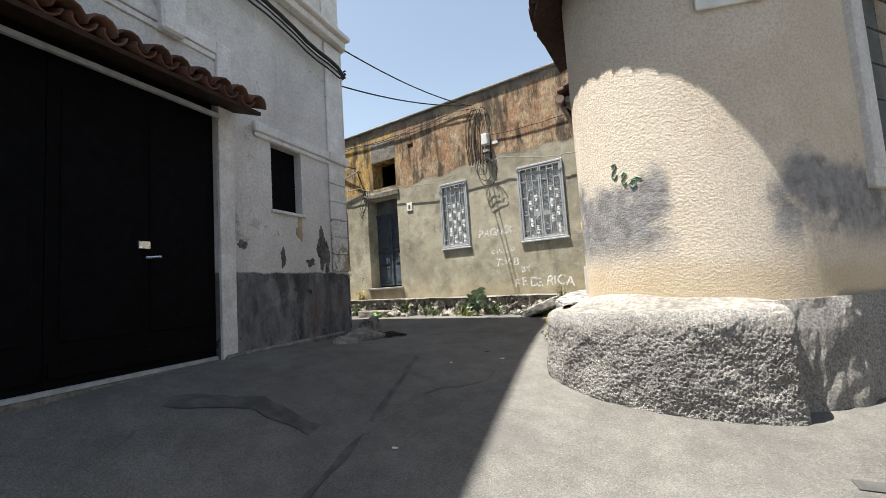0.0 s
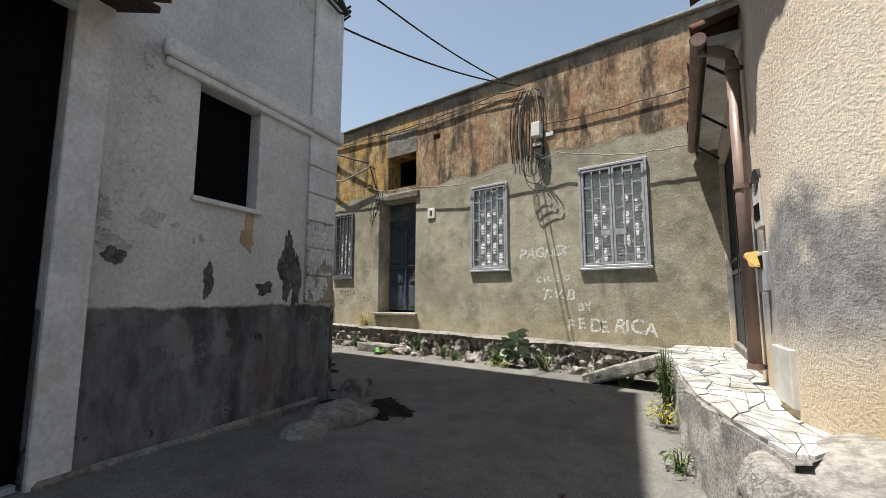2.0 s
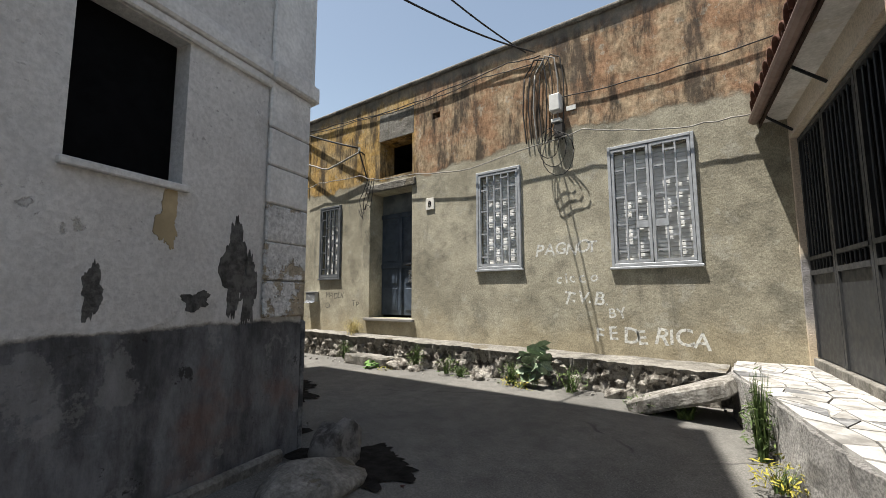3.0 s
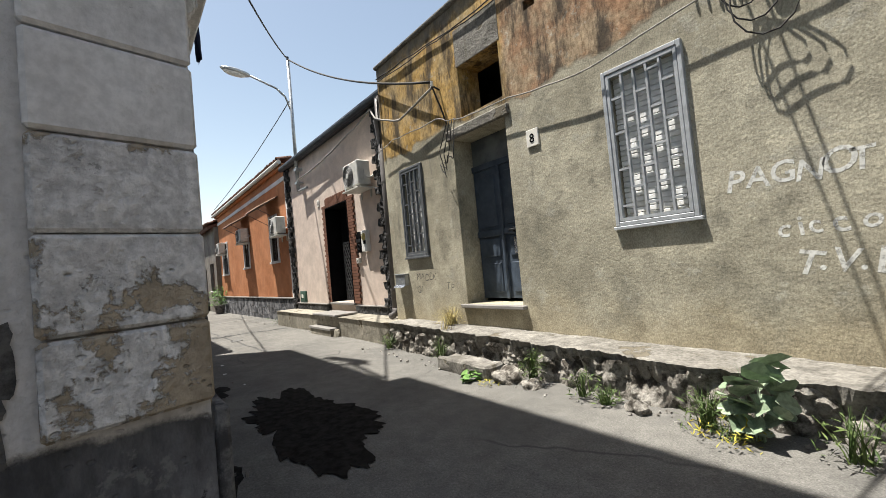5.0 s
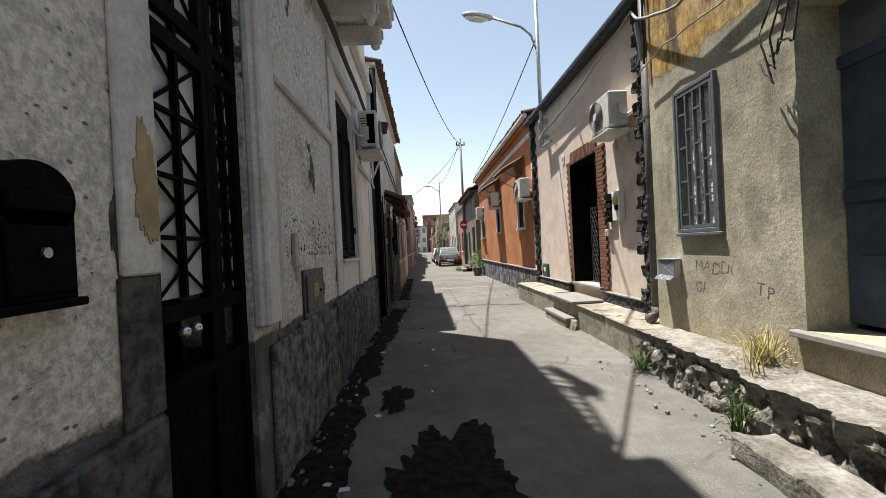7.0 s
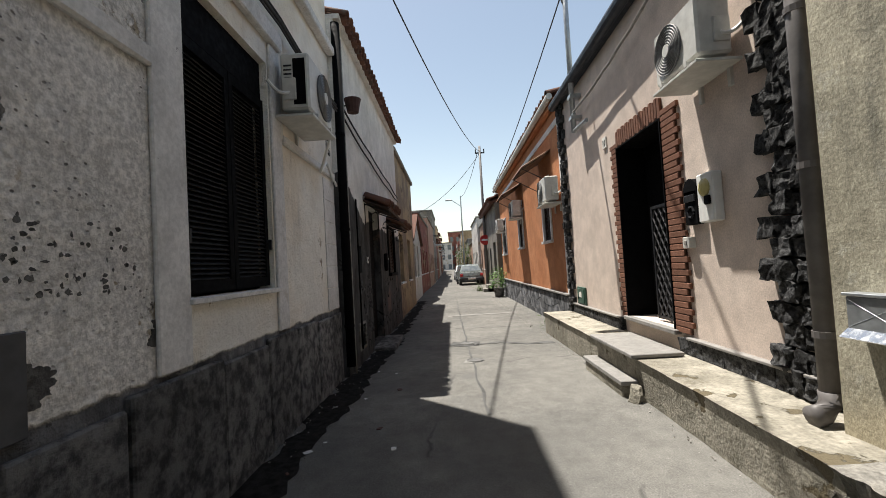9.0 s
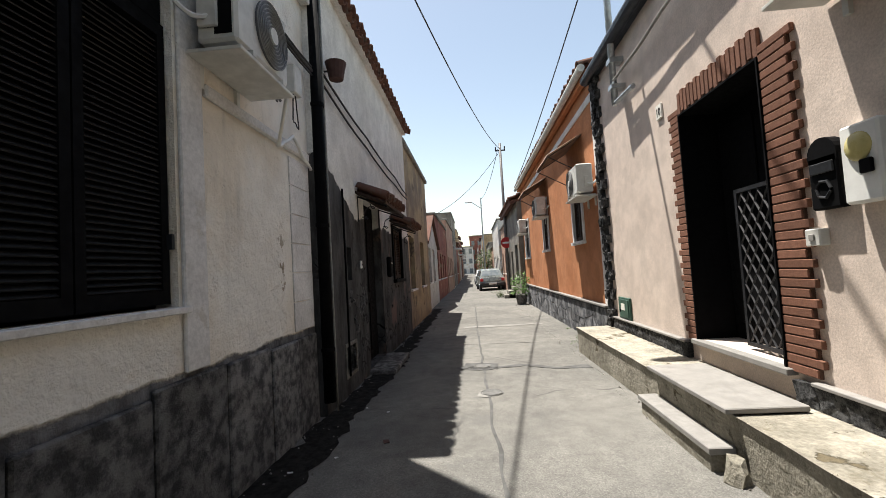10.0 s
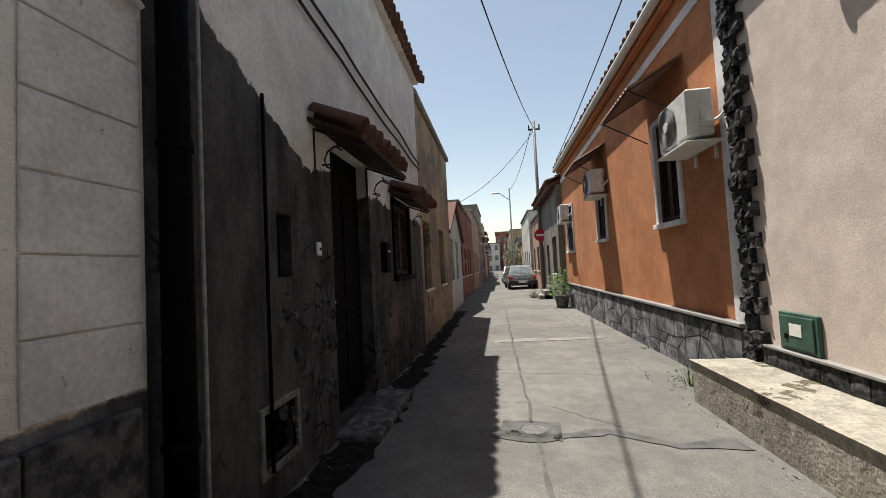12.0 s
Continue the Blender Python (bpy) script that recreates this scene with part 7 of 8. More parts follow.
def row_house(north, x0, x1, y, z1, mat, label, seed, roof="flat", depth=6.0, door=True, group="houses along the street"):
    """A terraced house: front wall with openings, doors, shutters, roof."""
    F = facade((0, y, 0), 0 if north else 180)
    a, b = (x0, x1) if north else (-x1, -x0)
    rng = random.Random(seed)
    t = thing("terraced_house", label, "house", F, group)
    holes, kinds = [], []
    u = a + 0.5
    while u < b - 1.3:
        w = rng.uniform(0.8, 1.1)
        if door and rng.random() < 0.45:
            holes.append((u, u + w, 0.85, 3.0))
            kinds.append("door")
        else:
            holes.append((u, u + w, 1.9, 3.2))
            kinds.append("window")
        if z1 > 6:
            holes.append((u, u + w, 4.5, 6.0))
            kinds.append("window")
        u += w + rng.uniform(0.7, 1.5)
    part("wall", wall_mesh(a, b, 0.2, z1, 0.3, holes), mat, t)
    part("side_wall", box(bm_new(), a, a + 0.25, 0.3, depth, 0.2, z1 - 0.01), mat, t)
    part("side_wall", box(bm_new(), b - 0.25, b, 0.3, depth, 0.2, z1 - 0.01), mat, t)
    part("rear_wall", box(bm_new(), a + 0.25, b - 0.25, depth - 0.25, depth, 0.2, z1 - 0.01), mat, t)
    for h, k in zip(holes, kinds):
        ob = part(k, box(bm_new(), h[0] + 0.01, h[1] - 0.01, 0.12, 0.16, h[2] + 0.01, h[3] - 0.01, 0.004), M_WOOD if k == "door" else M_GATE, t)
        for i in range(2):
            c = (h[0] + h[1]) / 2
            s = (h[0] + 0.05, c - 0.02) if i == 0 else (c + 0.02, h[1] - 0.05)
            part("leaf", box(bm_new(), s[0], s[1], 0.10, 0.12, h[2] + 0.06, h[3] - 0.06, 0.004), M_WOOD, ob)
        part("sill", box(bm_new(), h[0] - 0.06, h[1] + 0.06, -0.05, 0.12, h[2] - 0.05, h[2], 0.004), M_TRIM, t)
        if z1 > 6 and h[2] > 4 and rng.random() < 0.6:
            bal = part("balcony", box(bm_new(), h[0] - 0.3, h[1] + 0.3, -0.7, 0.0, 4.2, 4.32, 0.01), M_TRIM, t)
            part("railing", box(box(box(bm_new(), h[0] - 0.3, h[1] + 0.3, -0.7, -0.68, 5.15, 5.19), h[0] - 0.3, h[0] - 0.28, -0.7, 0.0, 5.15, 5.19), h[1] + 0.28, h[1] + 0.3, -0.7, 0, 5.15, 5.19), M_DARKIRON, bal)
            for q in range(9):
                uu = h[0] - 0.3 + (h[1] - h[0] + 0.6) * q / 8
                part("baluster", tube(bm_new(), [(uu, -0.69, 4.32), (uu, -0.69, 5.16)], 0.01, 4), M_DARKIRON, bal)
    if roof == "tiles":
        tile_run(t, a + 0.1, b - 0.1, z1 + 0.42, 18, 1.1, 0.8, 0.24)
        part("roof", (lambda q: (bmesh.ops.transform(q, matrix=pose(0, 0, z1 - 0.02) @ pose(0, 0, 0, 18), verts=q.verts), q)[1])(box(bm_new(), a - 0.02, b + 0.02, -0.25, depth * 0.8, 0.0, 0.12)), M_TILE, t)
    elif roof == "gable":
        bm = bm_new()
        m_ = (a + b) / 2
        f = [bm.verts.new(p) for p in ((a, 0, z1), (b, 0, z1), (m_, 0, z1 + 1.1))]
        bm.faces.new(f)
        part("gable", bm, mat, t)
        bm = bm_new()
        for s, (p, q) in enumerate((((a - 0.15, z1 - 0.08), (m_, z1 + 1.12)), ((m_, z1 + 1.12), (b + 0.15, z1 - 0.08)))):
            vs = [bm.verts.new((x, v, z + dz)) for dz in (0, 0.09) for v in (-0.12, depth) for x, z in (p, q)]
            for fc in ((0, 1, 3, 2), (4, 6, 7, 5), (0, 4, 5, 1), (2, 3, 7, 6), (0, 2, 6, 4), (1, 5, 7, 3)):
                bm.faces.new([vs[i] for i in fc])
        part("roof", bm, M_TILE, t)
    else:
        part("roof", box(bm_new(), a - 0.02, b + 0.02, -0.08, depth, z1, z1 + 0.12, 0.02), M_CONC, t)
    return t


row_house(False, -22.9, -17.92, 4.10, 5.35, M_L3, "old yellow-brown stained house with a bare parapet", 1)
row_house(False, -27.6, -23.0, 4.02, 3.35, M_FAR[1], "small white house with a tiled gable", 2, "gable")
row_house(False, -36.0, -27.7, 3.95, 4.9, M_FAR[2], "dull red rendered house", 3)
row_house(True, -31.0, -25.05, 7.45, 4.85, M_FAR[0], "dark weathered house under an old tile roof", 4, "tiles")
row_house(True, -38.0, -31.05, 7.65, 4.8, M_FAR[3], "faded pink house with old doors", 5)
rng = random.Random(77)
for north in (True, False):
    x = -38.05 if north else -36.05
    k = 0
    while x > -118:
        w = rng.uniform(5, 9)
        z = rng.choice((4.2, 5.0, 5.6, 7.2))
        shift = 0.012 * max(0, -x - 60)
        y = (7.55 if north else 3.9) + rng.uniform(-0.1, 0.1) - shift
        m = M_FAR[(k * 2 + (1 if north else 3)) % 5]
        row_house(north, x - w, x - 0.05, y, z, m, ("stained grey", "pale", "dull red", "faded pink", "ochre")[M_FAR.index(m)] + " rendered terraced house far along the street", 100 + k, rng.choice(("flat", "tiles", "flat")))
        x -= w
        k += 1
for k, (x0, x1, y0, y1, z) in enumerate(((-150, -140, -4, 6, 9), (-165, -150, 5, 16, 13), (-150, -138, 10, 22, 8))):
    t = thing("distant_block", "hazy apartment block closing the far end of the street", "apartment block", pose(x1, (y0 + y1) / 2, 0))
    w = (y1 - y0) / 2
    part("wall", box(bm_new(), x0 - x1, 0, -w, w, 0, z), M_FAR[(k + 1) % 5], t)
    part("roof", box(bm_new(), x0 - x1 - 0.2, 0.2, -w - 0.2, w + 0.2, z, z + 0.3), M_CONC, t)
    for i in range(int(z / 3)):
        for j in range(int(w)):
            part("window", box(bm_new(), 0.0, 0.06, -w + 0.6 + 2 * j, -w + 1.6 + 2 * j, 1 + 3 * i, 2.5 + 3 * i), M_GLASS, t)


def car(x, y, yaw, paint, label):
    t = thing("car", label, "car", pose(x, y, ground_z(x, y), 0, 0, yaw), "parked cars")
    prof = ((-1.95, 0.32), (-2.0, 0.55), (-1.9, 0.82), (-1.0, 0.92), (1.35, 0.92), (1.85, 0.86), (1.95, 0.6), (1.9, 0.32))
    cab = ((-1.05, 0.90), (-0.45, 1.36), (0.2, 1.42), (1.0, 1.36), (1.5, 0.90))

    def extrude(pr, w0, w1, zmid):
        bm = bm_new()
        sides = []
        for s in (-1, 1):
            sides.append([bm.verts.new((px, s * (w0 if pz < zmid else w1), pz)) for px, pz in pr])
        bm.faces.new(sides[0]), bm.faces.new(sides[1][::-1])
        for i in range(len(pr)):
            j = (i + 1) % len(pr)
            bm.faces.new((sides[0][i], sides[1][i], sides[1][j], sides[0][j]))
        bmesh.ops.bevel(bm, geom=bm.edges[:], offset=0.05, segments=2, affect="EDGES")
        return bm

    body = part("body", extrude(prof, 0.80, 0.78, 0.7), paint, t)
    part("cabin", extrude(cab, 0.74, 0.60, 1.1), paint, t)
    bm = bm_new()
    for (xa, za), (xb, zb) in (((-0.98, 0.97), (-0.5, 1.32)), ((1.42, 0.97), (1.04, 1.31))):
        s = 0.02 if xa > 0 else -0.02
        v = [bm.verts.new(p) for p in ((xa + s, -0.66, za), (xa + s, 0.66, za), (xb + s, 0.55, zb), (xb + s, -0.55, zb))]
        bm.faces.new(v)
    part("windscreen", bm, M_GLASS, t)
    for s in (-1, 1):
        bm = bm_new()
        v = [bm.verts.new(p) for p in ((-0.85, s * 0.74, 0.97), (1.25, s * 0.74, 0.97), (0.95, s * 0.64, 1.3), (-0.4, s * 0.64, 1.3))]
        bm.faces.new(v)
        part("side_window", bm, M_GLASS, t)
        for wx in (-1.25, 1.2):
            bm = bm_new()
            bmesh.ops.create_cone(bm, cap_ends=True, segments=20, radius1=0.3, radius2=0.3, depth=0.18, matrix=pose(wx, s * 0.74, 0.3, 90))
            wheel = part("wheel", bm, M_GRILLE, t)
            bm = bm_new()
            bmesh.ops.create_cone(bm, cap_ends=True, segments=16, radius1=0.19, radius2=0.17, depth=0.19, matrix=pose(wx, s * 0.745, 0.3, 90))
            part("rim", bm, M_STEEL, wheel)
        part("tail_light", box(bm_new(), 1.86, 1.96, s * 0.68 - 0.1, s * 0.68 + 0.1, 0.62, 0.80, 0.02), M_RED, t)
        part("headlight", box(bm_new(), -1.98, -1.86, s * 0.62 - 0.14, s * 0.62 + 0.14, 0.58, 0.74, 0.02), M_STEEL, t)
    part("bumper", box(bm_new(), 1.86, 2.02, -0.8, 0.8, 0.34, 0.54, 0.03), M_GRILLE, t)
    part("number_plate", box(bm_new(), 2.02, 2.03, -0.25, 0.25, 0.40, 0.51), M_PAPER, t)
    return t


car(-38.0, 6.7, 3, plain("silver_car_paint", (0.20, 0.22, 0.21), 0.3, 0.4, 0.05, 2), "silver hatchback parked along the house fronts")
car(-43.6, 6.65, 2, plain("dark_car_paint", (0.05, 0.055, 0.06), 0.3, 0.3, 0.05, 2), "dark hatchback parked along the house fronts")
car(-49.5, 6.55, 2, plain("white_car_paint", (0.66, 0.66, 0.66), 0.3, 0.0, 0.05, 2), "white hatchback parked far along the street")

t = thing("utility_pole", "tall dark utility pole with insulators", "utility pole", pose(-29.5, 7.32, 0.7))
part("shaft", tube(bm_new(), [(0, 0, 0), (0, 0, 7.8)], 0.085, 10, 0.06), M_PIPE2, t, smooth=True)
part("cross_arm", box(bm_new(), -0.03, 0.03, -0.25, 0.25, 7.4, 7.46), M_DARKIRON, t)
for s in (-0.22, 0.22):
    part("insulator", tube(bm_new(), [(0, s, 7.46), (0, s, 7.63)], 0.03, 8), M_DARKIRON, t)
t = thing("no_entry_sign", "round red no-entry sign with a white bar on the pole", "road sign", pose(-29.418, 7.32, 3.5, 0, 0, 0))
bm = bm_new()
bmesh.ops.create_cone(bm, cap_ends=True, segments=28, radius1=0.27, radius2=0.27, depth=0.02, matrix=pose(0, 0, 0, 0, 90, 0))
part("disc", bm, M_RED, t)
part("bar", box(bm_new(), 0.011, 0.016, -0.19, 0.19, -0.045, 0.045), M_WHITE, t, "white bar")
t = thing("utility_pole", "thin grey pole with a street lamp far along the street", "utility pole", pose(-44, 6.6, 0.7))
part("shaft", tube(bm_new(), [(0, 0, 0), (0, 0, 7.5)], 0.07, 8, 0.05), M_GALV, t)
part("lamp_arm", tube(bm_new(), [(0, 0, 6.6), (0, -0.8, 7.2)], 0.03, 6), M_GALV, t)
part("lamp_head", box(bm_new(), -0.12, 0.12, -1.35, -0.8, 7.14, 7.24, 0.03), M_GALV, t)
t = thing("house_steps", "short flight of cement steps at a house front", "steps")
for k in range(4):
    part("step", box(bm_new(), -28.9, -27.6, 6.95 + 0.2 * k, 7.55, 0.6, 1.05 + 0.17 * k, 0.01), M_CONC, t)

# ---- overhead wires ----
cable(sagging((-9.0, 4.0, 6.9), (-29.5, 7.32, 8.2), 0.7, 24), 0.014, M_CABLE, "overhead wire from the tall house to the utility pole")
cable(sagging((-29.5, 7.2, 8.2), (-44, 6.6, 8.1), 0.5, 12), 0.014, M_CABLE, "overhead wire between two poles")
cable(sagging((-29.5, 7.3, 8.1), (-28, 3.9, 4.9), 0.4, 12), 0.012, M_CABLE, "overhead wire crossing the street to a red house")
cable(sagging((-13.55, 7.51, 6.6), (-24.8, 7.5, 5.6), 0.15, 12), 0.012, M_CABLE, "wire from the street lamp along the orange eave")
cable(sagging((-13.55, 7.51, 7.6), (-7.47, 7.25, 4.53), 0.22, 14), 0.018, M_CABLE, "thick black wire from the old house to the lamp pole")
cable(sagging((-13.55, 7.51, 7.6), (-6.6, 4.0, 6.3), 0.3, 14), 0.016, M_CABLE, "black wire from the tall house to the lamp pole")
cable(path((-13.5, 7.5, 4.55), (-12.2, 7.52, 4.62), (-11.0, 7.52, 4.75), (-9.6, 7.5, 4.95), (-9.1, 7.3, 4.6), (-8.3, 7.25, 4.3), (-7.47, 7.25, 4.45)), 0.016, M_CABLE2, "grey cable sagging along the cream house to the old house")
for a, b in (((-4.476, 4.14, 5.09), (-4.33, 7.33, 5.20)), ((-4.464, 4.09, 4.50), (-4.20, 7.33, 5.16))):
    cable(sagging(a, b, 0.10, 14), 0.010, M_CABLE, "overhead wire crossing from the tall house corner to the old house")
cable(path((-9.05, 7.34, 4.95), (-9.05, 7.33, 4.1), wob=0.01), 0.014, M_CABLE, "black cable beside the downpipe")


# ---- plants ----
def blades(n, h, spread, mat, seed, wide=0.012, droop=0.5):
    """A tuft of curved blades with leaflets."""
    bm = bm_new()
    rng = random.Random(seed)
    for _ in range(n):
        a, l, lean = rng.uniform(0, math.tau), h * rng.uniform(0.5, 1.0), rng.uniform(0.1, 1.0) * spread
        base = Vector((rng.uniform(-1, 1), rng.uniform(-1, 1), 0)) * spread * 0.25
        d, side = Vector((math.cos(a), math.sin(a), 0)), Vector((-math.sin(a), math.cos(a), 0))
        prev = None
        for k in range(5):
            f = k / 4
            p = base + d * lean * f ** 1.4 + Vector((0, 0, l * (f - droop * 0.4 * f * f * lean / max(h, 0.1))))
            w = wide * (1 - f * 0.85)
            cur = bm.verts.new(p - side * w), bm.verts.new(p + side * w)
            if prev:
                bm.faces.new((prev[0], prev[1], cur[1], cur[0]))
            prev = cur
    return bm


def leafy(n, h, spread, mat, seed, size=0.05, round_leaf=True):
    """Stems with many separate bent leaves."""
    bm = bm_new()
    rng = random.Random(seed)
    for _ in range(n):
        a, r = rng.uniform(0, math.tau), spread * math.sqrt(rng.random())
        c = Vector((math.cos(a) * r, math.sin(a) * r, h * rng.uniform(0.12, 1.0) * (1 - 0.4 * r / spread)))
        s = size * rng.uniform(0.6, 1.2)
        m = Matrix.Translation(c) @ Euler((rng.uniform(-0.9, 0.9), rng.uniform(-0.9, 0.9), rng.uniform(0, 6.3))).to_matrix().to_4x4()
        pts = ((0, -1, 0), (0.55, -0.5, 0.12), (0.65, 0.1, 0.15), (0.35, 0.7, 0.08), (0, 1.1, -0.1), (-0.35, 0.7, 0.08), (-0.65, 0.1, 0.15), (-0.55, -0.5, 0.12)) if round_leaf else ((0, -1, 0), (0.22, -0.2, 0.08), (0, 1.2, -0.15), (-0.22, -0.2, 0.08))
        ring = [bm.verts.new(m @ (Vector(p) * s)) for p in pts]
        mid = bm.verts.new(m @ Vector((0, 0, 0)))
        for k in range(len(ring)):
            bm.faces.new((ring[k], ring[(k + 1) % len(ring)], mid))
    return bm


def weed(x, y, z, kind, h, spread, seed, label, n=40):
    t = thing("weed", label, "plant", pose(x, y, z), "weeds along the footways")
    if kind == "grass":
        tagged(part("grass_tuft", blades(n, h, spread, M_LEAF, seed), M_LEAF, t), kind="stuff")
    elif kind == "dry":
        tagged(part("dry_tuft", blades(n, h, spread, M_DRY, seed, 0.005, 0.2), M_DRY, t), kind="stuff")
        tagged(part("seed_heads", leafy(n * 3, h, spread * 0.95, M_DRY, seed, 0.016, False), M_DRY, t), kind="stuff")
    elif kind == "yellow":
        tagged(part("leaves", leafy(n * 3, h, spread, M_YELLEAF, seed, 0.022, False), M_YELLEAF, t), kind="stuff")
        tagged(part("stem_tuft", blades(n, h * 0.8, spread, M_LEAF, seed, 0.004), M_LEAF, t), kind="stuff")
    elif kind == "round":
        tagged(part("leaves", leafy(n, h, spread, M_FRESH, seed, 0.042), M_FRESH, t), kind="stuff")
        tagged(part("stem_tuft", blades(n // 2, h * 0.8, spread * 0.6, M_FRESH, seed, 0.004), M_FRESH, t), kind="stuff")
    elif kind == "broad":
        tagged(part("leaves", leafy(n, h, spread, M_GREY_LEAF, seed, 0.095 if h > 0.3 else 0.055), M_GREY_LEAF, t), kind="stuff")
        tagged(part("stem_tuft", blades(n // 3, h * 0.9, spread * 0.6, M_GREY_LEAF, seed, 0.005), M_GREY_LEAF, t), kind="stuff")
    else:
        tagged(part("leaves", leafy(n * 2, h, spread, M_LEAF, seed, 0.028, False), M_LEAF, t), kind="stuff")
        tagged(part("stem_tuft", blades(n, h, spread, M_LEAF, seed, 0.006), M_LEAF, t), kind="stuff")
    return t


weed(-4.02, 6.68, 1.0, "broad", 0.58, 0.15, 1, "tall grey-green broad-leaved weed growing from the kerb", 34)
weed(-4.30, 6.68, 1.0, "leafy", 0.28, 0.16, 2, "bushy green weed at the foot of the broken footway", 60)
weed(-3.62, 6.68, 1.0, "leafy", 0.30, 0.18, 3, "bushy green weed at the foot of the broken footway", 40)
weed(-4.15, 6.6, 0.99, "yellow", 0.16, 0.2, 4, "yellow-green weed on the street edge", 40)
weed(-5.75, 6.76, 1.05, "leafy", 0.30, 0.12, 5, "feathery green weed in the broken footway", 60)
weed(-5.2, 6.72, 1.02, "leafy", 0.24, 0.14, 6, "small green weed in the broken footway", 30)
weed(-5.0, 6.70, 1.0, "leafy", 0.16, 0.12, 61, "dark weed spilling from the broken footway", 40)
weed(-7.25, 6.85, 1.02, "leafy", 0.32, 0.14, 7, "green weed in the broken footway", 40)
weed(-7.50, 7.24, 1.37, "dry", 0.27, 0.24, 8, "bushy dry straw-coloured weed against the old wall", 90)
weed(-7.3, 7.0, 1.36, "dry", 0.34, 0.20, 81, "sparse dry weed on the footway", 14)
weed(-8.6, 6.93, 1.02, "leafy", 0.26, 0.16, 9, "green weed in the broken footway", 40)
weed(-6.35, 6.52, 0.97, "round", 0.15, 0.12, 10, "low broad-leaved green plant before the step", 22)
weed(-6.12, 6.56, 0.97, "yellow", 0.08, 0.12, 11, "low yellowish weed before the step", 24)
weed(-2.55, 6.28, 1.0, "grass", 0.20, 0.18, 12, "green grass under the tilted slab", 50)
weed(-2.85, 6.35, 1.0, "leafy", 0.16, 0.2, 13, "green weeds under the tilted slab", 40)
weed(-2.06, 5.62, 0.98, "leafy", 0.55, 0.09, 14, "tall feathery green weed at the terrace edge", 60)
weed(-2.08, 5.78, 1.0, "leafy", 0.36, 0.09, 15, "leafy green weed at the terrace edge", 50)
weed(-1.98, 5.15, 0.98, "yellow", 0.20, 0.13, 16, "bright yellow-green weed at the terrace foot", 60)
weed(-1.78, 4.45, 0.9, "leafy", 0.16, 0.1, 17, "small green weed at the bench foot", 26)
weed(-15.25, 7.32, 0.92, "leafy", 0.30, 0.24, 18, "green weed at the end of the cement footway", 50)
weed(-17.2, 7.5, 0.88, "leafy", 0.14, 0.12, 19, "small weed at the foot of the slab plinth", 24)
t = thing("potted_plant", "dense green shrub in a dark pot by the orange house", "potted plant", pose(-24.0, 7.3, 0.9))
part("pot", tube(bm_new(), [(0, 0, 0), (0, 0, 0.2), (0, 0, 0.38)], 0.16, 16, 0.22), M_BOULDER, t)
part("foliage", leafy(520, 1.05, 0.38, M_FRESH, 3, 0.06, False), M_FRESH, t).matrix_basis = pose(0, 0, 0.3)
weed(-28.6, 6.8, 0.85, "leafy", 0.5, 0.5, 33, "overgrown green weeds before house steps", 90)
t = thing("street_tree", "small leafy tree beyond the parked cars", "tree", pose(-50, 7.0, 0.7))
part("trunk", tube(bm_new(), [(0, 0, 0), (0.05, 0, 1.2), (0, 0.1, 2.2)], 0.09, 8, 0.05), M_WOOD, t)
part("crown", leafy(900, 2.6, 1.1, M_LEAF, 5, 0.14, False), M_LEAF, t).matrix_basis = pose(0, 0, 1.3)


# ---- on the street ----
M_MAN = plain("worn_iron_cover", (0.13, 0.127, 0.12), 0.75, 0.2, 0.3, 20, 0.003)
t = thing("manhole_cover", "small round iron manhole cover in the concrete street", "manhole cover", pose(-14.05, 5.65, ground_z(-14.05, 5.65)))
bm = bm_new()
bmesh.ops.create_cone(bm, cap_ends=True, segments=32, radius1=0.10, radius2=0.10, depth=0.02, matrix=pose(0, 0, 0.0))
part("plate", bm, M_MAN, t)
part("rim", tube(bm_new(), [(0.115 * math.cos(a * math.tau / 24), 0.115 * math.sin(a * math.tau / 24), 0.004) for a in range(25)], 0.008, 5), M_MAN, t)
copy_thing(t, pose(-12.75, 5.72, ground_z(-12.75, 5.72)))


def patch_strip(pts, w, mat, label, seed):
    """A thin repair strip laid on the street."""
    bm = bm_new()
    prev = None
    line = []
    for (x0, y0), (x1, y1) in zip(pts, pts[1:]):
        n = max(2, int(math.hypot(x1 - x0, y1 - y0) / 0.08))
        line += [(x0 + (x1 - x0) * k / n, y0 + (y1 - y0) * k / n) for k in range(n)]
    for i, (x, y) in enumerate(line):
        q = line[min(i + 1, len(line) - 1)]
        p = line[max(i - 1, 0)]
        d = Vector((q[0] - p[0], q[1] - p[1])).normalized()
        s = Vector((-d.y, d.x))
        ww = w * (0.75 + 0.7 * noise.noise(Vector((x * 3, y * 3, seed))))
        o = 0.03 * noise.noise(Vector((x * 2, y * 2, seed + 5)))
        cur = []
        for k in (-1, 1):
            c = Vector((x, y)) + s * (o + k * ww * (1 + 0.5 * noise.noise(Vector((x * 7, y * 7, seed + k)))))
            cur.append(bm.verts.new((c.x, c.y, ground_z(c.x, c.y) + 0.006)))
        if prev:
            bm.faces.new((prev[0], prev[1], cur[1], cur[0]))
        prev = cur
    return single("road_patch", bm, mat, label, "road patch", None, "structure")


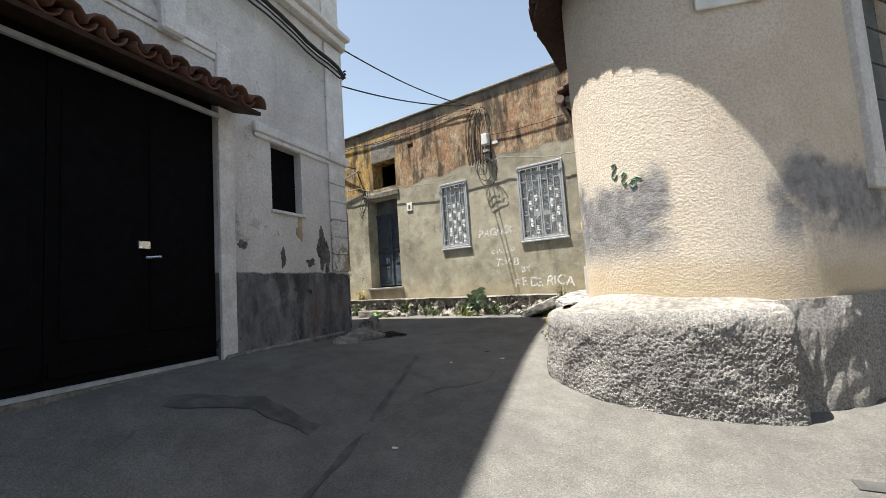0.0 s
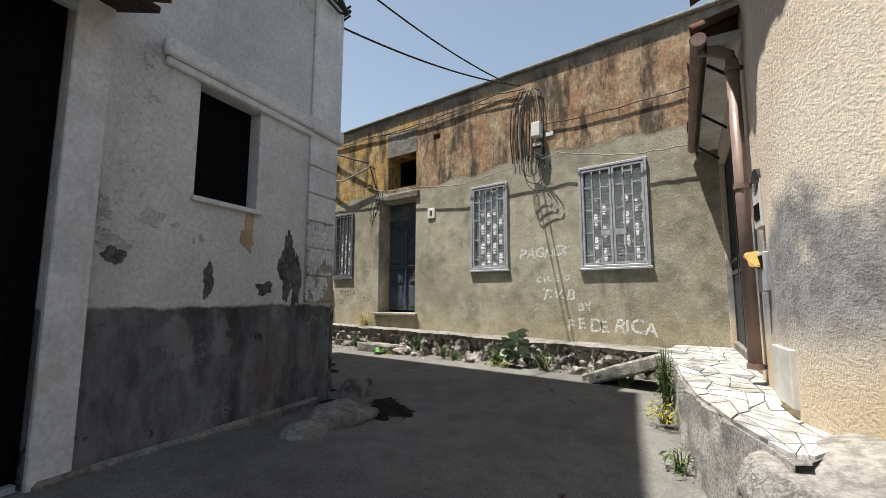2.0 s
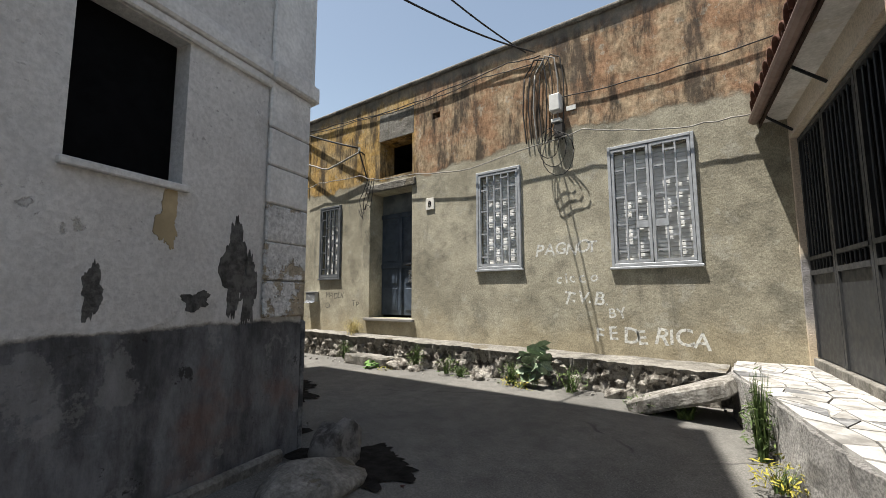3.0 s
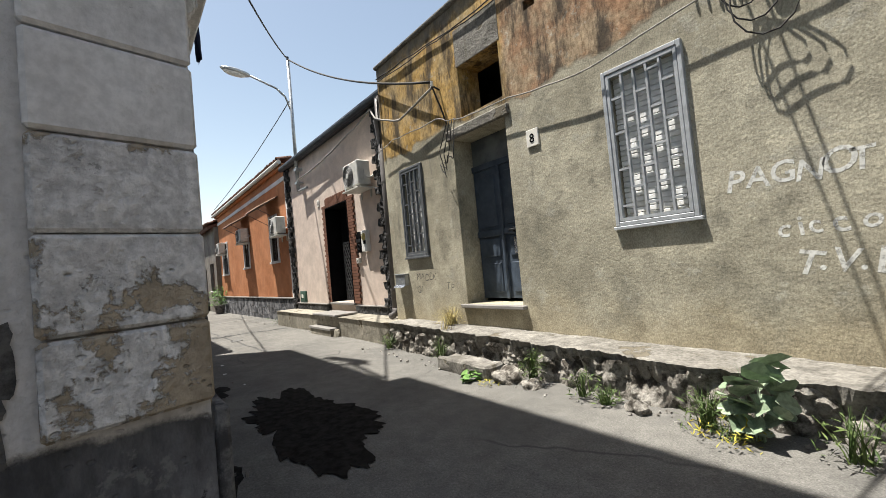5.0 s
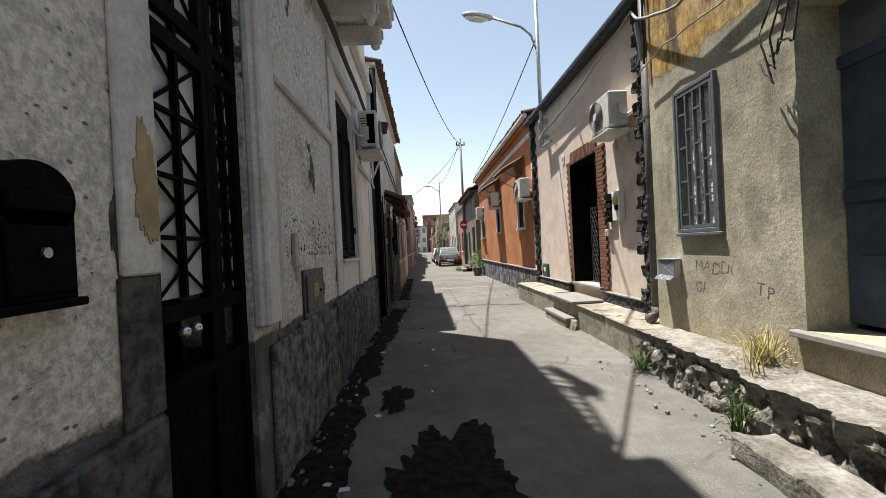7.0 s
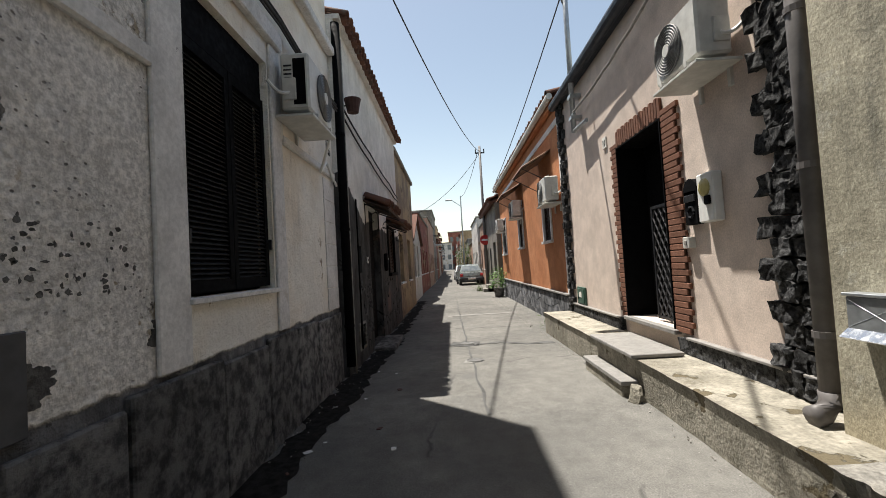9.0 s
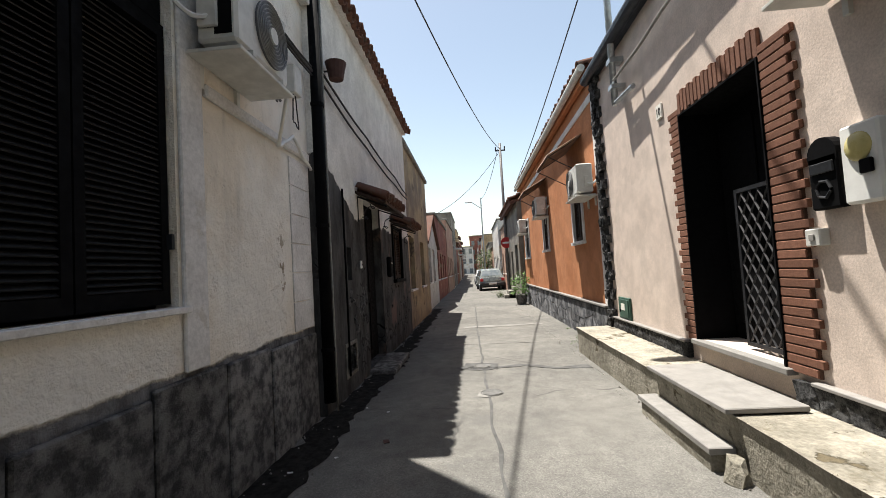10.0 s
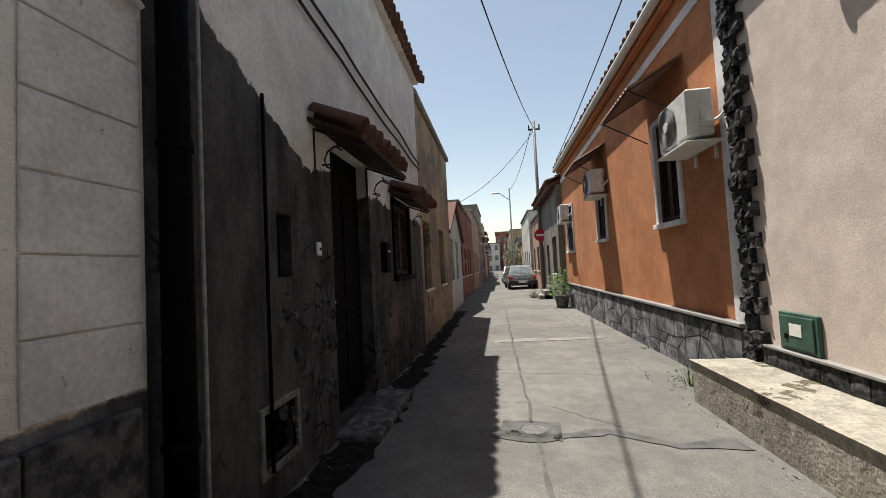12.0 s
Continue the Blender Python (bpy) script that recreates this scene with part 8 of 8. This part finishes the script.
M_TAR = plain("dark_repair_cement", (0.085, 0.084, 0.08), 0.9, 0, 0.35, 6, 0.004)
M_OLD = plain("pale_repair_cement", (0.185, 0.18, 0.165), 0.9, 0, 0.25, 6, 0.004)
patch_strip([(-14.0, 5.3), (-13.9, 5.7), (-14.0, 6.2), (-13.75, 6.6), (-13.8, 7.1)], 0.085, M_TAR, "dark cement repair strip across the street", 1)
patch_strip([(-14.1, 5.40), (-14.05, 5.95)], 0.26, M_TAR, "dark cement patch round a manhole", 2)
patch_strip([(-10.6, 5.72), (-13.0, 5.68), (-17.0, 5.62), (-24, 5.6)], 0.018, M_TAR, "narrow dark seam along the street", 3)
patch_strip([(-12.6, 5.62), (-12.9, 5.75)], 0.12, M_OLD, "pale cement patch round a small cover", 4)
patch_strip([(-15.9, 5.2), (-15.8, 6.6)], 0.02, M_OLD, "thin pale seam across the street", 5)
patch_strip([(-18.2, 5.3), (-18.3, 7.2)], 0.16, M_OLD, "pale cement repair across the street", 6)
patch_strip([(-3.3, 1.35), (-2.9, 1.75), (-2.3, 1.85)], 0.10, M_TAR, "dark damp patch on the concrete apron", 7)
patch_strip([(-1.75, 0.9), (-2.2, 2.2), (-2.75, 3.4)], 0.03, M_TAR, "dark seam between apron and street", 8)
patch_strip([(0.30, 2.75), (0.7, 2.85), (1.0, 2.8)], 0.05, M_TAR, "small damp hollow beside the bench", 9)
rng = random.Random(9)
M_LITTER = plain("litter_paper", (0.62, 0.62, 0.60), 0.9, 0, 0.1, 30)
for k in range(26):
    x, y = rng.uniform(-13, -5.5), 4.25 + 0.75 * rng.random() ** 2
    if k < 5:
        x, y = rng.uniform(-4, -1), rng.uniform(1.5, 4.5)
    s = rng.uniform(0.012, 0.035)
    bm = box(bm_new(), -s, s, -s * 0.7, s * 0.7, 0, 0.004)
    bmesh.ops.subdivide_edges(bm, edges=bm.edges[:], cuts=1)
    for v in bm.verts:
        v.co.z += abs(noise.noise(v.co * 40 + Vector((k, 0, 0)))) * 0.012
    single("litter", bm, M_LITTER if k % 3 else M_CLAY, "small crumpled scrap of litter on the street", "litter", pose(x, y, ground_z(x, y) + 0.003, 0, 0, rng.uniform(0, 360)), "", "litter scraps")
rng = random.Random(19)
bm = bm_new()
for k in range(700):
    side = rng.random()
    x = rng.uniform(-24, -1.5)
    y = 4.12 + 0.35 * rng.random() ** 2 if side < 0.55 and x < -4.6 else (6.55 + 0.25 * rng.random() if x > -9 else 7.05 - 0.1 * rng.random() ** 3)
    if side < 0.55 and x > -4.6:
        continue
    s = rng.uniform(0.004, 0.02 if x > -9 else 0.01)
    m = pose(x, y, ground_z(x, y) + s * 0.3, rng.uniform(0, 360), rng.uniform(0, 360), 0)
    box(bm, -s, s, -s * 0.8, s * 0.8, -s * 0.5, s * 0.5, 0, m)
ob = single("gravel", bm, M_STONE, "loose grit and pebbles along the street edges", "gravel", None, "stuff")


# black earth in the gutter; the street's deep shade is painted in too
M_DIRT_SHADE = plain("black_dirt_and_shade", (0.022, 0.0205, 0.019), 0.95, 0, 0.5, 14, 0.01, spec=0.02)
patch_strip([(-4.7, 4.22), (-7, 4.26), (-9.5, 4.22), (-12, 4.28), (-14.5, 4.36), (-17.5, 4.3), (-24, 4.25)], 0.20, M_DIRT_SHADE, "black earth in the gutter along the houses, darkened with painted shade", 40)


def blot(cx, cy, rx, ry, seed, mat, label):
    """A ragged flat patch of dirt or painted shade on the street."""
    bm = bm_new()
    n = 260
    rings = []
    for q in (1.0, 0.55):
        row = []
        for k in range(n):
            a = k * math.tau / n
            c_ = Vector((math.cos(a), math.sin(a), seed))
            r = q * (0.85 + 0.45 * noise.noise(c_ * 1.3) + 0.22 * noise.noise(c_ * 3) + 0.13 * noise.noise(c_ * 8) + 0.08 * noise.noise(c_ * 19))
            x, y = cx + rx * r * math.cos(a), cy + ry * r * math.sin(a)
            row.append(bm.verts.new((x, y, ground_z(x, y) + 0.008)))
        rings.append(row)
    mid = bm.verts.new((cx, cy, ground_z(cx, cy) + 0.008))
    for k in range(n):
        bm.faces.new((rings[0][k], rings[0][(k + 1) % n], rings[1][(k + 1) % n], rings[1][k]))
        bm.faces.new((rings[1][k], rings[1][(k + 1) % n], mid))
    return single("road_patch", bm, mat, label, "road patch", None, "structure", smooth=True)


# first two patches paint the street's deepest shade; the corner one is earth
blot(-6.75, 4.98, 1.15, 0.52, 3.3, M_DIRT_SHADE, "large ragged black patch of painted shade on the street")
blot(-8.35, 4.62, 0.35, 0.16, 7.1, M_DIRT_SHADE, "small ragged black patch of painted shade on the street")
blot(-4.05, 4.12, 0.42, 0.40, 9.4, M_DIRT_SHADE, "black earth heaped at the foot of the house corner")
# unseen railing added on the tall house's roof edge for its street shadow
t = thing("roof_railing", "unseen iron railing with scrolls, added on the roof edge for its shadow", "railing", SOUTH)
part("top_rail", tube(bm_new(), [(9.15, 0.0, 10.02), (10.3, 0.0, 10.55)], 0.03, 6), M_DARKIRON, t)
for k in range(9):
    u = 9.15 + 1.15 * k / 8
    part("baluster", tube(bm_new(), [(u, 0.0, 9.79), (u, 0.0, 10.02 + 0.53 * k / 8)], 0.025, 5), M_DARKIRON, t)
for k in range(4):
    part("scroll", tube(bm_new(), [(10.25 + 0.2 * k + (0.05 + 0.014 * q) * math.cos(q * 0.8), 0.0, 10.95 - 0.25 * abs(k - 1) + (0.07 + 0.03 * q) * math.sin(q * 0.8)) for q in range(12)], 0.03, 5), M_DARKIRON, t)
    part("stem", tube(bm_new(), [(10.25 + 0.2 * k, 0.0, 9.79), (10.25 + 0.2 * k, 0.0, 10.9 - 0.25 * abs(k - 1))], 0.025, 5), M_DARKIRON, t)
